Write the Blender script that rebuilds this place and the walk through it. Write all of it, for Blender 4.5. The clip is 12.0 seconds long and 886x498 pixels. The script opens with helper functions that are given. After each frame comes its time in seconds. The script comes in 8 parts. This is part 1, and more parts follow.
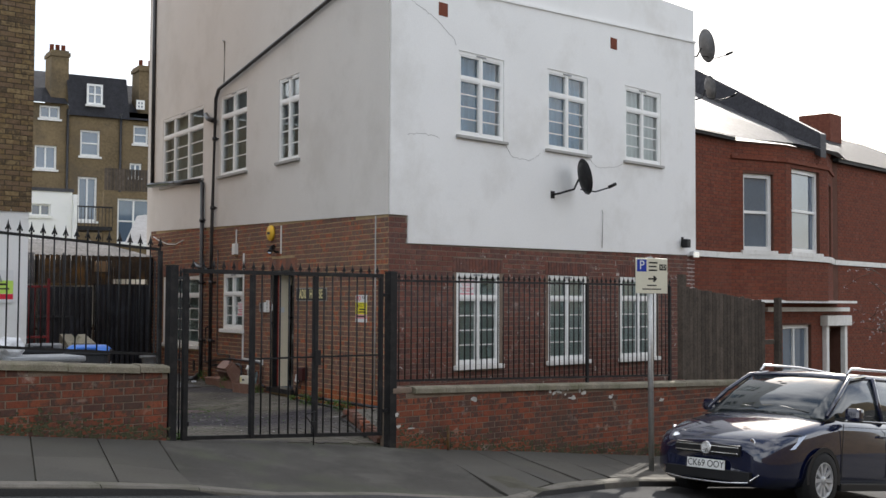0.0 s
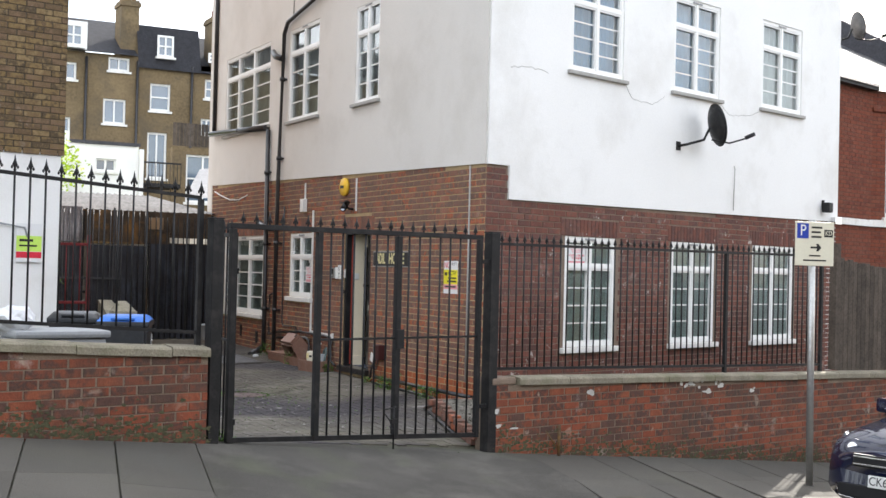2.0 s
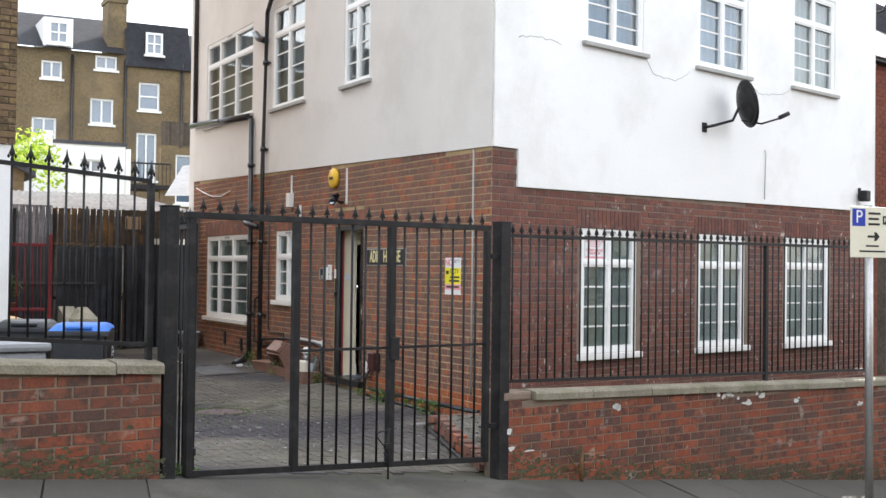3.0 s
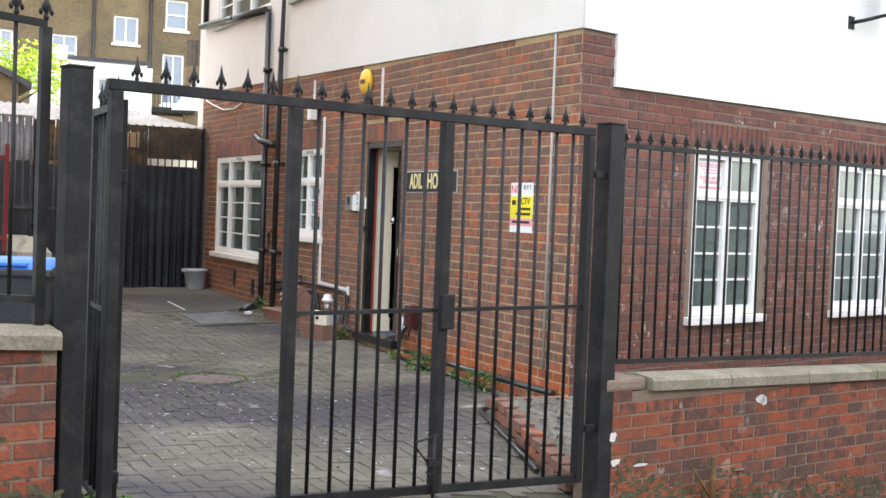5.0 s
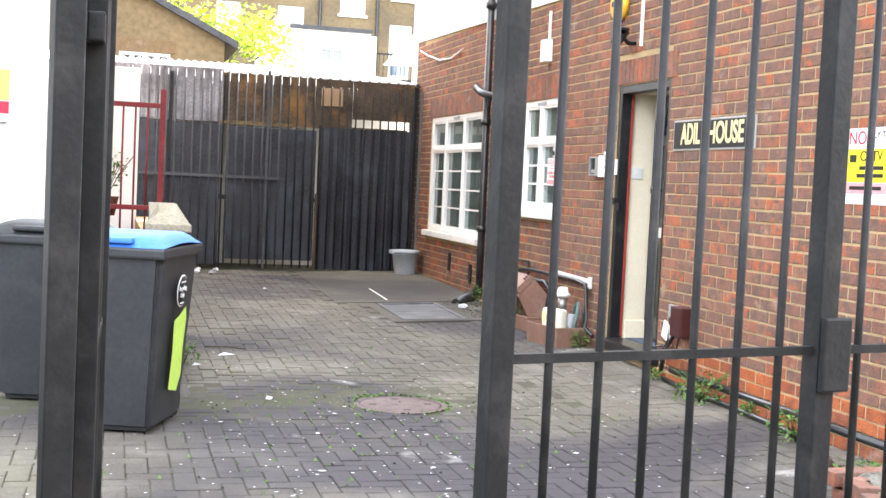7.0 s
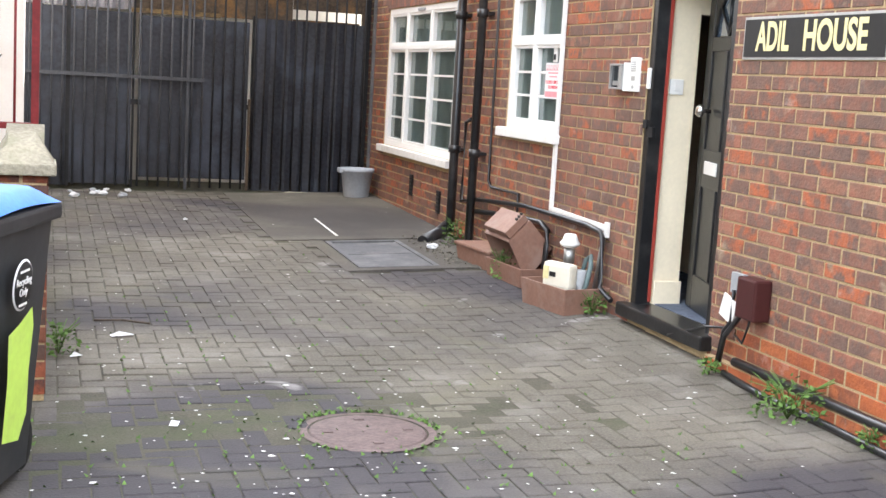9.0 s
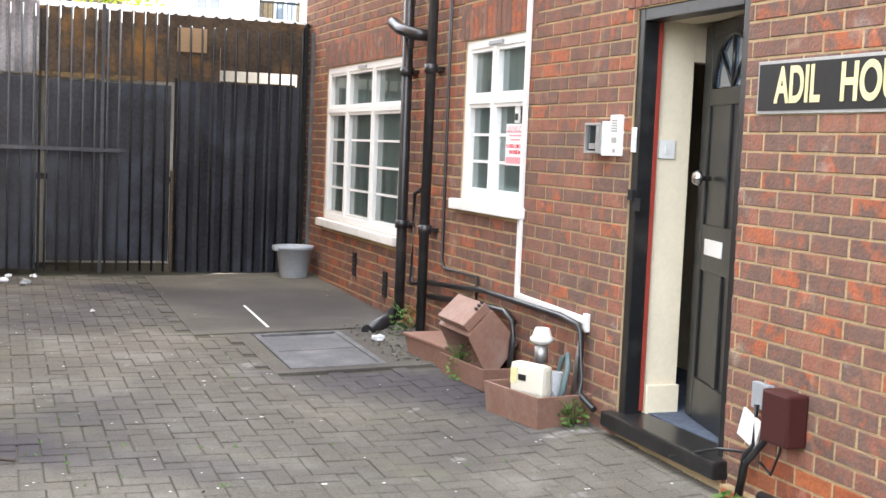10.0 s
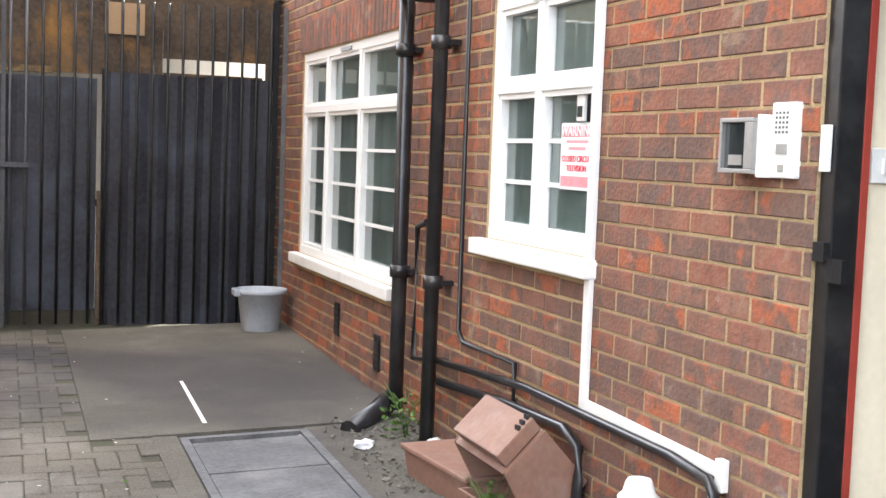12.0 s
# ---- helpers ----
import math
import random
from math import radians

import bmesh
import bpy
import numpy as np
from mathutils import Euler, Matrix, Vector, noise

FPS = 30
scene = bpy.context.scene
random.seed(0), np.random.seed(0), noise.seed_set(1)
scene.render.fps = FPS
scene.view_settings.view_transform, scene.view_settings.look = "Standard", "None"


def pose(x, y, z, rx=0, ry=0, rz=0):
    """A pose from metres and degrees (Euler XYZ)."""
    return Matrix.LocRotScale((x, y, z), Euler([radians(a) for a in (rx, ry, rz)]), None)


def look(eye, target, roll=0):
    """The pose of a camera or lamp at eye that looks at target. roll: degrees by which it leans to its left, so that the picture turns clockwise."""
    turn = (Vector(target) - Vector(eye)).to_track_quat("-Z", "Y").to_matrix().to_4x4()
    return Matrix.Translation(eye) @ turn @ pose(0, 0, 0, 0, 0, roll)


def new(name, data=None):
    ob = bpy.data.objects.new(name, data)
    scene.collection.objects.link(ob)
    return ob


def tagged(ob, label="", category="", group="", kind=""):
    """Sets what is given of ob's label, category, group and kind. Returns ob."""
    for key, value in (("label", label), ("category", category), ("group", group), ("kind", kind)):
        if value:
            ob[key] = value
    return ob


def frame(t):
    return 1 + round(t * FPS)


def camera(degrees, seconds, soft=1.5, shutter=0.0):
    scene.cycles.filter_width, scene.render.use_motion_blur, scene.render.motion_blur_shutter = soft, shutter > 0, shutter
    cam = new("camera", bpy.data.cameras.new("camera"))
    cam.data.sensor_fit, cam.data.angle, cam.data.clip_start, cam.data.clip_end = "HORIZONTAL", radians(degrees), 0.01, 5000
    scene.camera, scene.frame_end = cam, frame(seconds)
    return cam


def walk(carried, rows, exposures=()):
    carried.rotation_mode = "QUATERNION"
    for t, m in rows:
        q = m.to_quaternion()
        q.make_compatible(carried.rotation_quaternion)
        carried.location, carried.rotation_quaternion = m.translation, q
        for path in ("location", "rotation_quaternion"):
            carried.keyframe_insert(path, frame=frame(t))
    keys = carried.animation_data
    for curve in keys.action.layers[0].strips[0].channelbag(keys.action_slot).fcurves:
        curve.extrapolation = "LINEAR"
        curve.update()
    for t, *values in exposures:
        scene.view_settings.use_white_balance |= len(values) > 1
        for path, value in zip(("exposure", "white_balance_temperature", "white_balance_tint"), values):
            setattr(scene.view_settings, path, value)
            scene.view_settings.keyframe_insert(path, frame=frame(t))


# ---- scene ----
cam = camera(39.6, 12.0)
EXPOSURES = [(0, 0.6), (0.5, 1.0), (1.0, 1.3), (1.5, 1.42), (2.5, 1.5), (4.5, 1.95), (5.5, 2.3), (6.0, 2.65), (6.5, 2.85), (7, 2.98), (9, 2.85), (12, 2.92)]
PATH = [
    (0, (1.389, 0.286, 1.617), (2.411, 2.003, 1.706), 0.3),
    (0.5, (1.692, 1.008, 1.588), (2.683, 2.744, 1.628), 2.7),
    (1, (2.025, 1.74, 1.626), (2.963, 3.506, 1.652), 0.1),
    (1.5, (2.263, 2.377, 1.637), (3.16, 4.165, 1.657), 1.0),
    (2, (2.607, 3.1, 1.635), (3.525, 4.877, 1.668), 1.4),
    (2.5, (3.006, 3.89, 1.612), (3.923, 5.667, 1.651), 0.7),
    (4.5, (4.46, 6.957, 1.514), (5.383, 8.731, 1.494), 1.3),
    (5, (4.771, 7.786, 1.486), (5.637, 9.588, 1.425), 2.2),
    (5.5, (5.052, 8.477, 1.46), (5.87, 10.3, 1.376), 2.2),
    (6, (5.307, 9.137, 1.368), (5.998, 11.01, 1.241), 2.2),
    (6.5, (5.599, 9.972, 1.329), (6.243, 11.858, 1.164), 3.6),
    (7, (5.812, 10.76, 1.342), (6.331, 12.689, 1.237), 2.7),
    (9, (6.232, 13.159, 1.454), (6.85, 15.042, 1.184), 3.4),
    (9.5, (6.514, 13.8, 1.477), (7.172, 15.677, 1.271), 1.0),
    (10, (6.688, 14.431, 1.461), (7.376, 16.302, 1.298), 2.4),
    (10.5, (6.853, 15.053, 1.485), (7.555, 16.92, 1.335), 4.1),
    (11, (7.112, 15.785, 1.5), (7.753, 17.674, 1.359), 4.7),
    (11.5, (7.277, 16.432, 1.499), (7.926, 18.317, 1.336), 3.9),
    (12, (7.61, 17.07, 1.487), (8.284, 18.947, 1.335), 2.1),
]
walk(cam, [(t, look(eye, target, roll)) for t, eye, target, roll in PATH], EXPOSURES)

# ---- light ----
world = bpy.data.worlds.new("world")
scene.world = world
world.use_nodes = True
wn = world.node_tree
sky = wn.nodes.new("ShaderNodeTexSky")
sky.sky_type, sky.sun_disc = "NISHITA", False
SUN_AZ, SUN_EL = 41.0, 34.0   # degrees from +x towards +y, and above the horizon
sky.sun_elevation, sky.sun_rotation = radians(SUN_EL), radians(90 - SUN_AZ)
sky.air_density, sky.dust_density, sky.ozone_density = 1.0, 2.0, 1.0
tc = wn.nodes.new("ShaderNodeTexCoord")
cl = wn.nodes.new("ShaderNodeTexNoise")
cl.inputs["Scale"].default_value, cl.inputs["Detail"].default_value = 2.2, 6
cl.inputs["Roughness"].default_value = 0.6
cr = wn.nodes.new("ShaderNodeValToRGB")
cr.color_ramp.elements[0].position, cr.color_ramp.elements[1].position = 0.42, 0.60
mx = wn.nodes.new("ShaderNodeMixRGB")
mx.inputs[2].default_value = (11.5, 11.8, 12.3, 1)
wn.links.new(tc.outputs["Generated"], cl.inputs["Vector"])
wn.links.new(cl.outputs["Fac"], cr.inputs["Fac"])
wn.links.new(cr.outputs["Color"], mx.inputs["Fac"])
wn.links.new(sky.outputs["Color"], mx.inputs[1])
bg = wn.nodes["Background"]
bg.inputs["Strength"].default_value = 0.112
wn.links.new(mx.outputs["Color"], bg.inputs["Color"])
sun_data = bpy.data.lights.new("sun", "SUN")
sun_data.energy, sun_data.angle, sun_data.color = 4.0, radians(0.5), (1.0, 0.95, 0.88)
sun = new("sun", sun_data)
sd = Vector((math.cos(radians(SUN_AZ)) * math.cos(radians(SUN_EL)), math.sin(radians(SUN_AZ)) * math.cos(radians(SUN_EL)), math.sin(radians(SUN_EL))))
sun.matrix_world = look(sd * 60, (0, 0, 0))


# ---- materials ----
def material(name, color, rough=0.8, metal=0.0, spec=0.3, var=0.15, scale=3.0, bump=0.0, bscale=40.0, dirt=None, dirt_amount=0.0, dirt_scale=1.2, island=0.0, coat=0.0):
    """Principled surface: base colour varied at two scales, optional stains of a second colour, fine relief, and variation piece by piece."""
    m = bpy.data.materials.new(name)
    m.use_nodes = True
    nt = m.node_tree
    N, L = nt.nodes, nt.links
    p = N["Principled BSDF"]
    p.inputs["Roughness"].default_value = rough
    p.inputs["Metallic"].default_value = metal
    p.inputs["Specular IOR Level"].default_value = spec
    p.inputs["Coat Weight"].default_value = coat
    geo = N.new("ShaderNodeNewGeometry")
    a = N.new("ShaderNodeTexNoise")
    a.inputs["Scale"].default_value, a.inputs["Detail"].default_value = scale, 5
    L.new(geo.outputs["Position"], a.inputs["Vector"])
    b = N.new("ShaderNodeTexNoise")
    b.inputs["Scale"].default_value, b.inputs["Detail"].default_value = bscale, 3
    L.new(geo.outputs["Position"], b.inputs["Vector"])
    add = N.new("ShaderNodeMath")
    add.operation = "ADD"
    L.new(a.outputs["Fac"], add.inputs[0])
    L.new(b.outputs["Fac"], add.inputs[1])
    mr = N.new("ShaderNodeMapRange")
    mr.inputs["From Min"].default_value, mr.inputs["From Max"].default_value = 0.7, 1.3
    mr.inputs["To Min"].default_value, mr.inputs["To Max"].default_value = 1 - var, 1 + var
    L.new(add.outputs[0], mr.inputs["Value"])
    last = mr.outputs[0]
    if island:
        oi = N.new("ShaderNodeObjectInfo")
        s = N.new("ShaderNodeMath")
        s.operation = "ADD"
        L.new(geo.outputs["Random Per Island"], s.inputs[0])
        L.new(oi.outputs["Random"], s.inputs[1])
        f = N.new("ShaderNodeMath")
        f.operation = "FRACT"
        L.new(s.outputs[0], f.inputs[0])
        r = N.new("ShaderNodeMapRange")
        r.inputs["To Min"].default_value, r.inputs["To Max"].default_value = 1 - island, 1 + island
        L.new(f.outputs[0], r.inputs["Value"])
        mu = N.new("ShaderNodeMath")
        mu.operation = "MULTIPLY"
        L.new(last, mu.inputs[0])
        L.new(r.outputs[0], mu.inputs[1])
        last = mu.outputs[0]
    vm = N.new("ShaderNodeVectorMath")
    vm.operation = "SCALE"
    vm.inputs[0].default_value = color[:3]
    L.new(last, vm.inputs["Scale"])
    out = vm.outputs[0]
    if dirt:
        d = N.new("ShaderNodeTexNoise")
        d.inputs["Scale"].default_value, d.inputs["Detail"].default_value, d.inputs["Roughness"].default_value = dirt_scale, 7, 0.65
        L.new(geo.outputs["Position"], d.inputs["Vector"])
        ramp = N.new("ShaderNodeMapRange")
        ramp.inputs["From Min"].default_value, ramp.inputs["From Max"].default_value = 0.5, 0.68
        ramp.inputs["To Max"].default_value = dirt_amount
        L.new(d.outputs["Fac"], ramp.inputs["Value"])
        mix = N.new("ShaderNodeMixRGB")
        mix.inputs[2].default_value = (*dirt, 1)
        L.new(ramp.outputs[0], mix.inputs["Fac"])
        L.new(out, mix.inputs[1])
        out = mix.outputs[0]
    L.new(out, p.inputs["Base Color"])
    if bump:
        bn = N.new("ShaderNodeBump")
        bn.inputs["Strength"].default_value, bn.inputs["Distance"].default_value = bump, 0.01
        L.new(b.outputs["Fac"], bn.inputs["Height"])
        L.new(bn.outputs[0], p.inputs["Normal"])
    return m


def brick_material(name, cols, worn=(0.6, 0.57, 0.52), worn_amount=0.3, green=0.0, spot=3.0):
    """Fired brick: each brick draws its own tone from the ramp; faces vary inside a brick; some are limed or mossy."""
    m = material(name, (1, 1, 1), rough=0.9, spec=0.2, var=0.16, scale=7, bump=0.5, bscale=70)
    nt = m.node_tree
    N, L = nt.nodes, nt.links
    p = N["Principled BSDF"]
    geo = next(n for n in N if n.bl_idname == "ShaderNodeNewGeometry")
    scale_node = next(n for n in N if n.bl_idname == "ShaderNodeVectorMath")
    oi = N.new("ShaderNodeObjectInfo")
    s = N.new("ShaderNodeMath")
    s.operation = "ADD"
    L.new(geo.outputs["Random Per Island"], s.inputs[0])
    L.new(oi.outputs["Random"], s.inputs[1])
    blotch = N.new("ShaderNodeTexNoise")
    blotch.inputs["Scale"].default_value, blotch.inputs["Detail"].default_value = 13, 3
    L.new(geo.outputs["Position"], blotch.inputs["Vector"])
    bm_ = N.new("ShaderNodeMath")
    bm_.operation = "MULTIPLY_ADD"
    bm_.inputs[1].default_value = 0.7
    L.new(blotch.outputs["Fac"], bm_.inputs[0])
    L.new(s.outputs[0], bm_.inputs[2])
    f = N.new("ShaderNodeMath")
    f.operation = "FRACT"
    L.new(bm_.outputs[0], f.inputs[0])
    ramp = N.new("ShaderNodeValToRGB")
    els = ramp.color_ramp.elements
    els[0].position, els[0].color = 0.0, (*cols[0], 1)
    els[1].position, els[1].color = 1.0, (*cols[0], 1)
    for k, c in enumerate(cols[1:], 1):
        e = els.new(k / len(cols))
        e.color = (*c, 1)
    L.new(f.outputs[0], ramp.inputs["Fac"])
    L.new(ramp.outputs["Color"], scale_node.inputs[0])
    out = scale_node.outputs[0]
    d = N.new("ShaderNodeTexNoise")
    d.inputs["Scale"].default_value, d.inputs["Detail"].default_value, d.inputs["Roughness"].default_value = spot, 8, 0.7
    L.new(geo.outputs["Position"], d.inputs["Vector"])
    r2 = N.new("ShaderNodeMapRange")
    r2.inputs["From Min"].default_value, r2.inputs["From Max"].default_value, r2.inputs["To Max"].default_value = 0.60, 0.72, worn_amount
    L.new(d.outputs["Fac"], r2.inputs["Value"])
    mix = N.new("ShaderNodeMixRGB")
    mix.inputs[2].default_value = (*worn, 1)
    L.new(r2.outputs[0], mix.inputs["Fac"])
    L.new(out, mix.inputs[1])
    out = mix.outputs[0]
    L.new(out, p.inputs["Base Color"])
    return m


def glass_material(name, tint=(0.8, 0.85, 0.85), rough=0.02):
    m = bpy.data.materials.new(name)
    m.use_nodes = True
    p = m.node_tree.nodes["Principled BSDF"]
    p.inputs["Base Color"].default_value = (*tint, 1)
    p.inputs["Transmission Weight"].default_value = 1.0
    p.inputs["Roughness"].default_value = rough
    p.inputs["IOR"].default_value = 1.45
    return m


M = {
    "render_white": material("white_render", (0.83, 0.825, 0.81), 0.85, var=0.035, scale=0.9, bump=0.25, bscale=55, dirt=(0.50, 0.47, 0.42), dirt_amount=0.28, dirt_scale=0.8),
    "render_cream": material("cream_render", (0.66, 0.635, 0.60), 0.85, var=0.04, scale=0.9, bump=0.25, bscale=55, dirt=(0.44, 0.41, 0.36), dirt_amount=0.3, dirt_scale=0.7),
    "mortar_buff": material("buff_mortar", (0.40, 0.295, 0.165), 0.95, var=0.2, scale=6, bump=0.6, bscale=90),
    "mortar_grey": material("grey_mortar", (0.20, 0.15, 0.115), 0.95, var=0.25, scale=5, bump=0.6, bscale=90),
    "mortar_dark": material("dark_old_mortar", (0.075, 0.058, 0.040), 0.95, var=0.3, scale=5, bump=0.6, bscale=60),
    "mortar_light": material("light_mortar", (0.19, 0.145, 0.108), 0.95, var=0.25, scale=5, bump=0.6, bscale=90),
    "brick_side": brick_material("multi_red_brick", [(0.252, 0.103, 0.069), (0.155, 0.096, 0.077), (0.218, 0.103, 0.073), (0.132, 0.090, 0.075), (0.379, 0.112, 0.052), (0.178, 0.101, 0.077), (0.137, 0.088, 0.071), (0.252, 0.123, 0.083)], worn_amount=0.28, spot=4.5),
    "brick_front": brick_material("maroon_brick", [(0.145, 0.062, 0.050), (0.18, 0.074, 0.054), (0.105, 0.056, 0.050), (0.16, 0.082, 0.066), (0.21, 0.080, 0.058), (0.12, 0.066, 0.057)], worn_amount=0.38, spot=2.4),
    "brick_low": brick_material("orange_red_brick", [(0.194, 0.059, 0.034), (0.245, 0.070, 0.038), (0.072, 0.045, 0.038), (0.216, 0.063, 0.034), (0.115, 0.059, 0.045), (0.086, 0.049, 0.041), (0.259, 0.084, 0.045)], worn_amount=0.35),
    "brick_orange": brick_material("orange_red_foot_brick", [(0.36, 0.105, 0.040), (0.30, 0.085, 0.040), (0.20, 0.075, 0.045), (0.40, 0.125, 0.050), (0.26, 0.08, 0.042)], worn_amount=0.35),
    "brick_stock": brick_material("brown_stock_brick", [(0.17, 0.115, 0.06), (0.26, 0.185, 0.095), (0.085, 0.062, 0.04), (0.22, 0.15, 0.07), (0.125, 0.085, 0.05), (0.18, 0.12, 0.075)], worn_amount=0.25),
    "brick_house": brick_material("red_house_brick", [(0.165, 0.050, 0.030), (0.198, 0.061, 0.036), (0.132, 0.044, 0.030), (0.182, 0.066, 0.042)], worn_amount=0.1),
    "stone": material("weathered_coping_stone", (0.23, 0.205, 0.155), 0.9, var=0.3, scale=4, bump=0.7, bscale=60, dirt=(0.13, 0.13, 0.07), dirt_amount=0.6, dirt_scale=3),
    "upvc": material("white_upvc", (0.80, 0.80, 0.78), 0.35, spec=0.5, var=0.03, scale=3),
    "sill": material("white_painted_sill", (0.76, 0.75, 0.72), 0.5, var=0.06, scale=8, bump=0.1, dirt=(0.4, 0.37, 0.3), dirt_amount=0.3, dirt_scale=5),
    "sill_grey": material("grey_painted_sill", (0.36, 0.35, 0.33), 0.7, var=0.12, scale=8, bump=0.2),
    "black_gloss": material("black_gloss_paint", (0.012, 0.012, 0.013), 0.32, spec=0.5, var=0.3, scale=12, bump=0.08, bscale=50, dirt=(0.054, 0.051, 0.048), dirt_amount=0.35, dirt_scale=6),
    "black_iron": material("black_painted_steel", (0.009, 0.009, 0.010), 0.55, spec=0.3, var=0.3, scale=10, bump=0.15, bscale=60, dirt=(0.055, 0.05, 0.048), dirt_amount=0.4, dirt_scale=7),
    "black_pipe": material("black_plastic_pipe", (0.018, 0.018, 0.02), 0.28, spec=0.5, var=0.2, scale=9, dirt=(0.08, 0.075, 0.07), dirt_amount=0.3, dirt_scale=9),
    "asphalt": material("asphalt", (0.047, 0.047, 0.048), 0.92, var=0.25, scale=0.6, bump=0.9, bscale=120, dirt=(0.072, 0.068, 0.064), dirt_amount=0.5, dirt_scale=0.5),
    "joint": material("sandy_joint_soil", (0.075, 0.070, 0.052), 0.97, var=0.35, scale=3, bump=0.8, bscale=100, dirt=(0.055, 0.07, 0.03), dirt_amount=0.6, dirt_scale=1.2),
    "paver": material("grey_block_paver", (0.118, 0.106, 0.086), 0.9, var=0.34, scale=1.1, bump=0.6, bscale=90, dirt=(0.26, 0.24, 0.22), dirt_amount=0.42, dirt_scale=1.9, island=0.06),
    "slab": material("concrete_paving_slab", (0.078, 0.072, 0.062), 0.92, var=0.14, scale=1.3, bump=0.6, bscale=80, dirt=(0.082, 0.080, 0.060), dirt_amount=0.4, dirt_scale=0.9, island=0.12),
    "kerb": material("granite_kerb", (0.165, 0.152, 0.130), 0.9, var=0.2, scale=6, bump=0.6, bscale=90, dirt=(0.075, 0.083, 0.045), dirt_amount=0.5, dirt_scale=2, island=0.1),
    "crossover": material("worn_concrete_crossing", (0.060, 0.056, 0.049), 0.93, var=0.3, scale=1.0, bump=0.7, bscale=80, dirt=(0.150, 0.140, 0.122), dirt_amount=0.4, dirt_scale=1.3),
    "patch": material("worn_brownish_concrete", (0.118, 0.107, 0.088), 0.93, var=0.34, scale=1.1, bump=0.6, bscale=90, dirt=(0.24, 0.225, 0.19), dirt_amount=0.35, dirt_scale=1.9),
    "glass": glass_material("window_glass"),
    "net": material("net_curtain_cloth", (0.33, 0.36, 0.34), 0.9, var=0.1, scale=4),
    # whitish curtain tinted blue: the sky reflected in the panes is painted in
    "net_sky_tint": material("curtain_cloth_with_sky_tint", (0.20, 0.36, 0.55), 0.9, var=0.2, scale=4),
    "net_white": material("white_curtain_cloth", (0.55, 0.58, 0.56), 0.9, var=0.1, scale=4),
    "frost": material("frosted_green_grey_film", (0.27, 0.34, 0.32), 0.35, spec=0.4, var=0.12, scale=2.5),
    # near-black for painted shade in rooms and slots; also the dark meter board
    "dark": material("dark_board_and_painted_shade", (0.03, 0.028, 0.026), 0.9),
    "cream_wall": material("cream_hall_paint", (0.82, 0.72, 0.54), 0.6, var=0.05),
    "hall_floor": material("worn_blue_grey_mat", (0.09, 0.11, 0.15), 0.95, var=0.3, scale=8, bump=0.5),
    "cardboard": material("brown_cardboard", (0.36, 0.24, 0.14), 0.9, var=0.1),
    "chrome": material("chrome", (0.7, 0.7, 0.7), 0.15, metal=1.0, var=0.05),
    "steel": material("galvanised_steel", (0.42, 0.42, 0.41), 0.45, metal=0.8, var=0.12, scale=12),
    "white_plastic": material("white_plastic", (0.74, 0.73, 0.70), 0.4, spec=0.4, var=0.04),
    "grey_plastic": material("grey_plastic", (0.30, 0.31, 0.32), 0.5, var=0.1),
    "yellow": material("yellow_plastic", (0.75, 0.45, 0.04), 0.4, var=0.1),
    "lime": material("lime_sticker", (0.55, 0.78, 0.14), 0.5, var=0.06, scale=9, dirt=(0.35, 0.45, 0.15), dirt_amount=0.3, dirt_scale=8),
    "white_print": material("white_print", (0.75, 0.75, 0.75), 0.5, var=0.03),
    "sign_cream": material("cream_sign_face", (0.68, 0.65, 0.52), 0.4, var=0.04),
    "ink": material("black_ink", (0.015, 0.015, 0.015), 0.5),
    "sign_blue": material("blue_print", (0.02, 0.05, 0.35), 0.4),
    "sign_red": material("red_print", (0.65, 0.03, 0.06), 0.4),
    "sign_pink": material("faded_red_print", (0.70, 0.30, 0.33), 0.5),
    "sign_yellow": material("yellow_print", (0.78, 0.68, 0.03), 0.4),
    "gold": material("cream_gold_letter", (0.70, 0.62, 0.33), 0.4),
    "red_paint": material("dark_red_painted_metal", (0.20, 0.022, 0.025), 0.45, var=0.25, scale=8, bump=0.1),
    "red_trim": material("red_painted_door_edge", (0.32, 0.05, 0.035), 0.5, var=0.1),
    "bin": material("charcoal_bin_plastic", (0.028, 0.030, 0.034), 0.45, spec=0.4, var=0.2, scale=5, dirt=(0.07, 0.068, 0.065), dirt_amount=0.35, dirt_scale=4),
    "bin_blue": material("blue_bin_lid", (0.045, 0.17, 0.56), 0.55, spec=0.4, var=0.12, scale=5),
    "black_sheet": material("black_painted_sheet_steel", (0.026, 0.027, 0.033), 0.5, spec=0.35, var=0.5, scale=2.2, bump=0.3, bscale=30, dirt=(0.060, 0.068, 0.090), dirt_amount=0.7, dirt_scale=1.9),
    "grey_corr": material("dirty_pale_corrugated_sheet", (0.28, 0.27, 0.29), 0.7, var=0.4, scale=3, bump=0.2, dirt=(0.06, 0.05, 0.045), dirt_amount=0.8, dirt_scale=2.5),
    "rust": material("rusty_brown_sheet", (0.070, 0.050, 0.034), 0.8, var=0.5, scale=4, bump=0.4, dirt=(0.30, 0.15, 0.04), dirt_amount=0.7, dirt_scale=2.6),
    "roof_sheet": material("pale_corrugated_roof_sheet", (0.27, 0.255, 0.24), 0.8, var=0.3, scale=2.5, bump=0.3, dirt=(0.12, 0.11, 0.10), dirt_amount=0.6, dirt_scale=2.2),
    "slate": material("slate_roof", (0.05, 0.05, 0.058), 0.6, var=0.3, scale=5, bump=0.4, bscale=20, island=0.25),
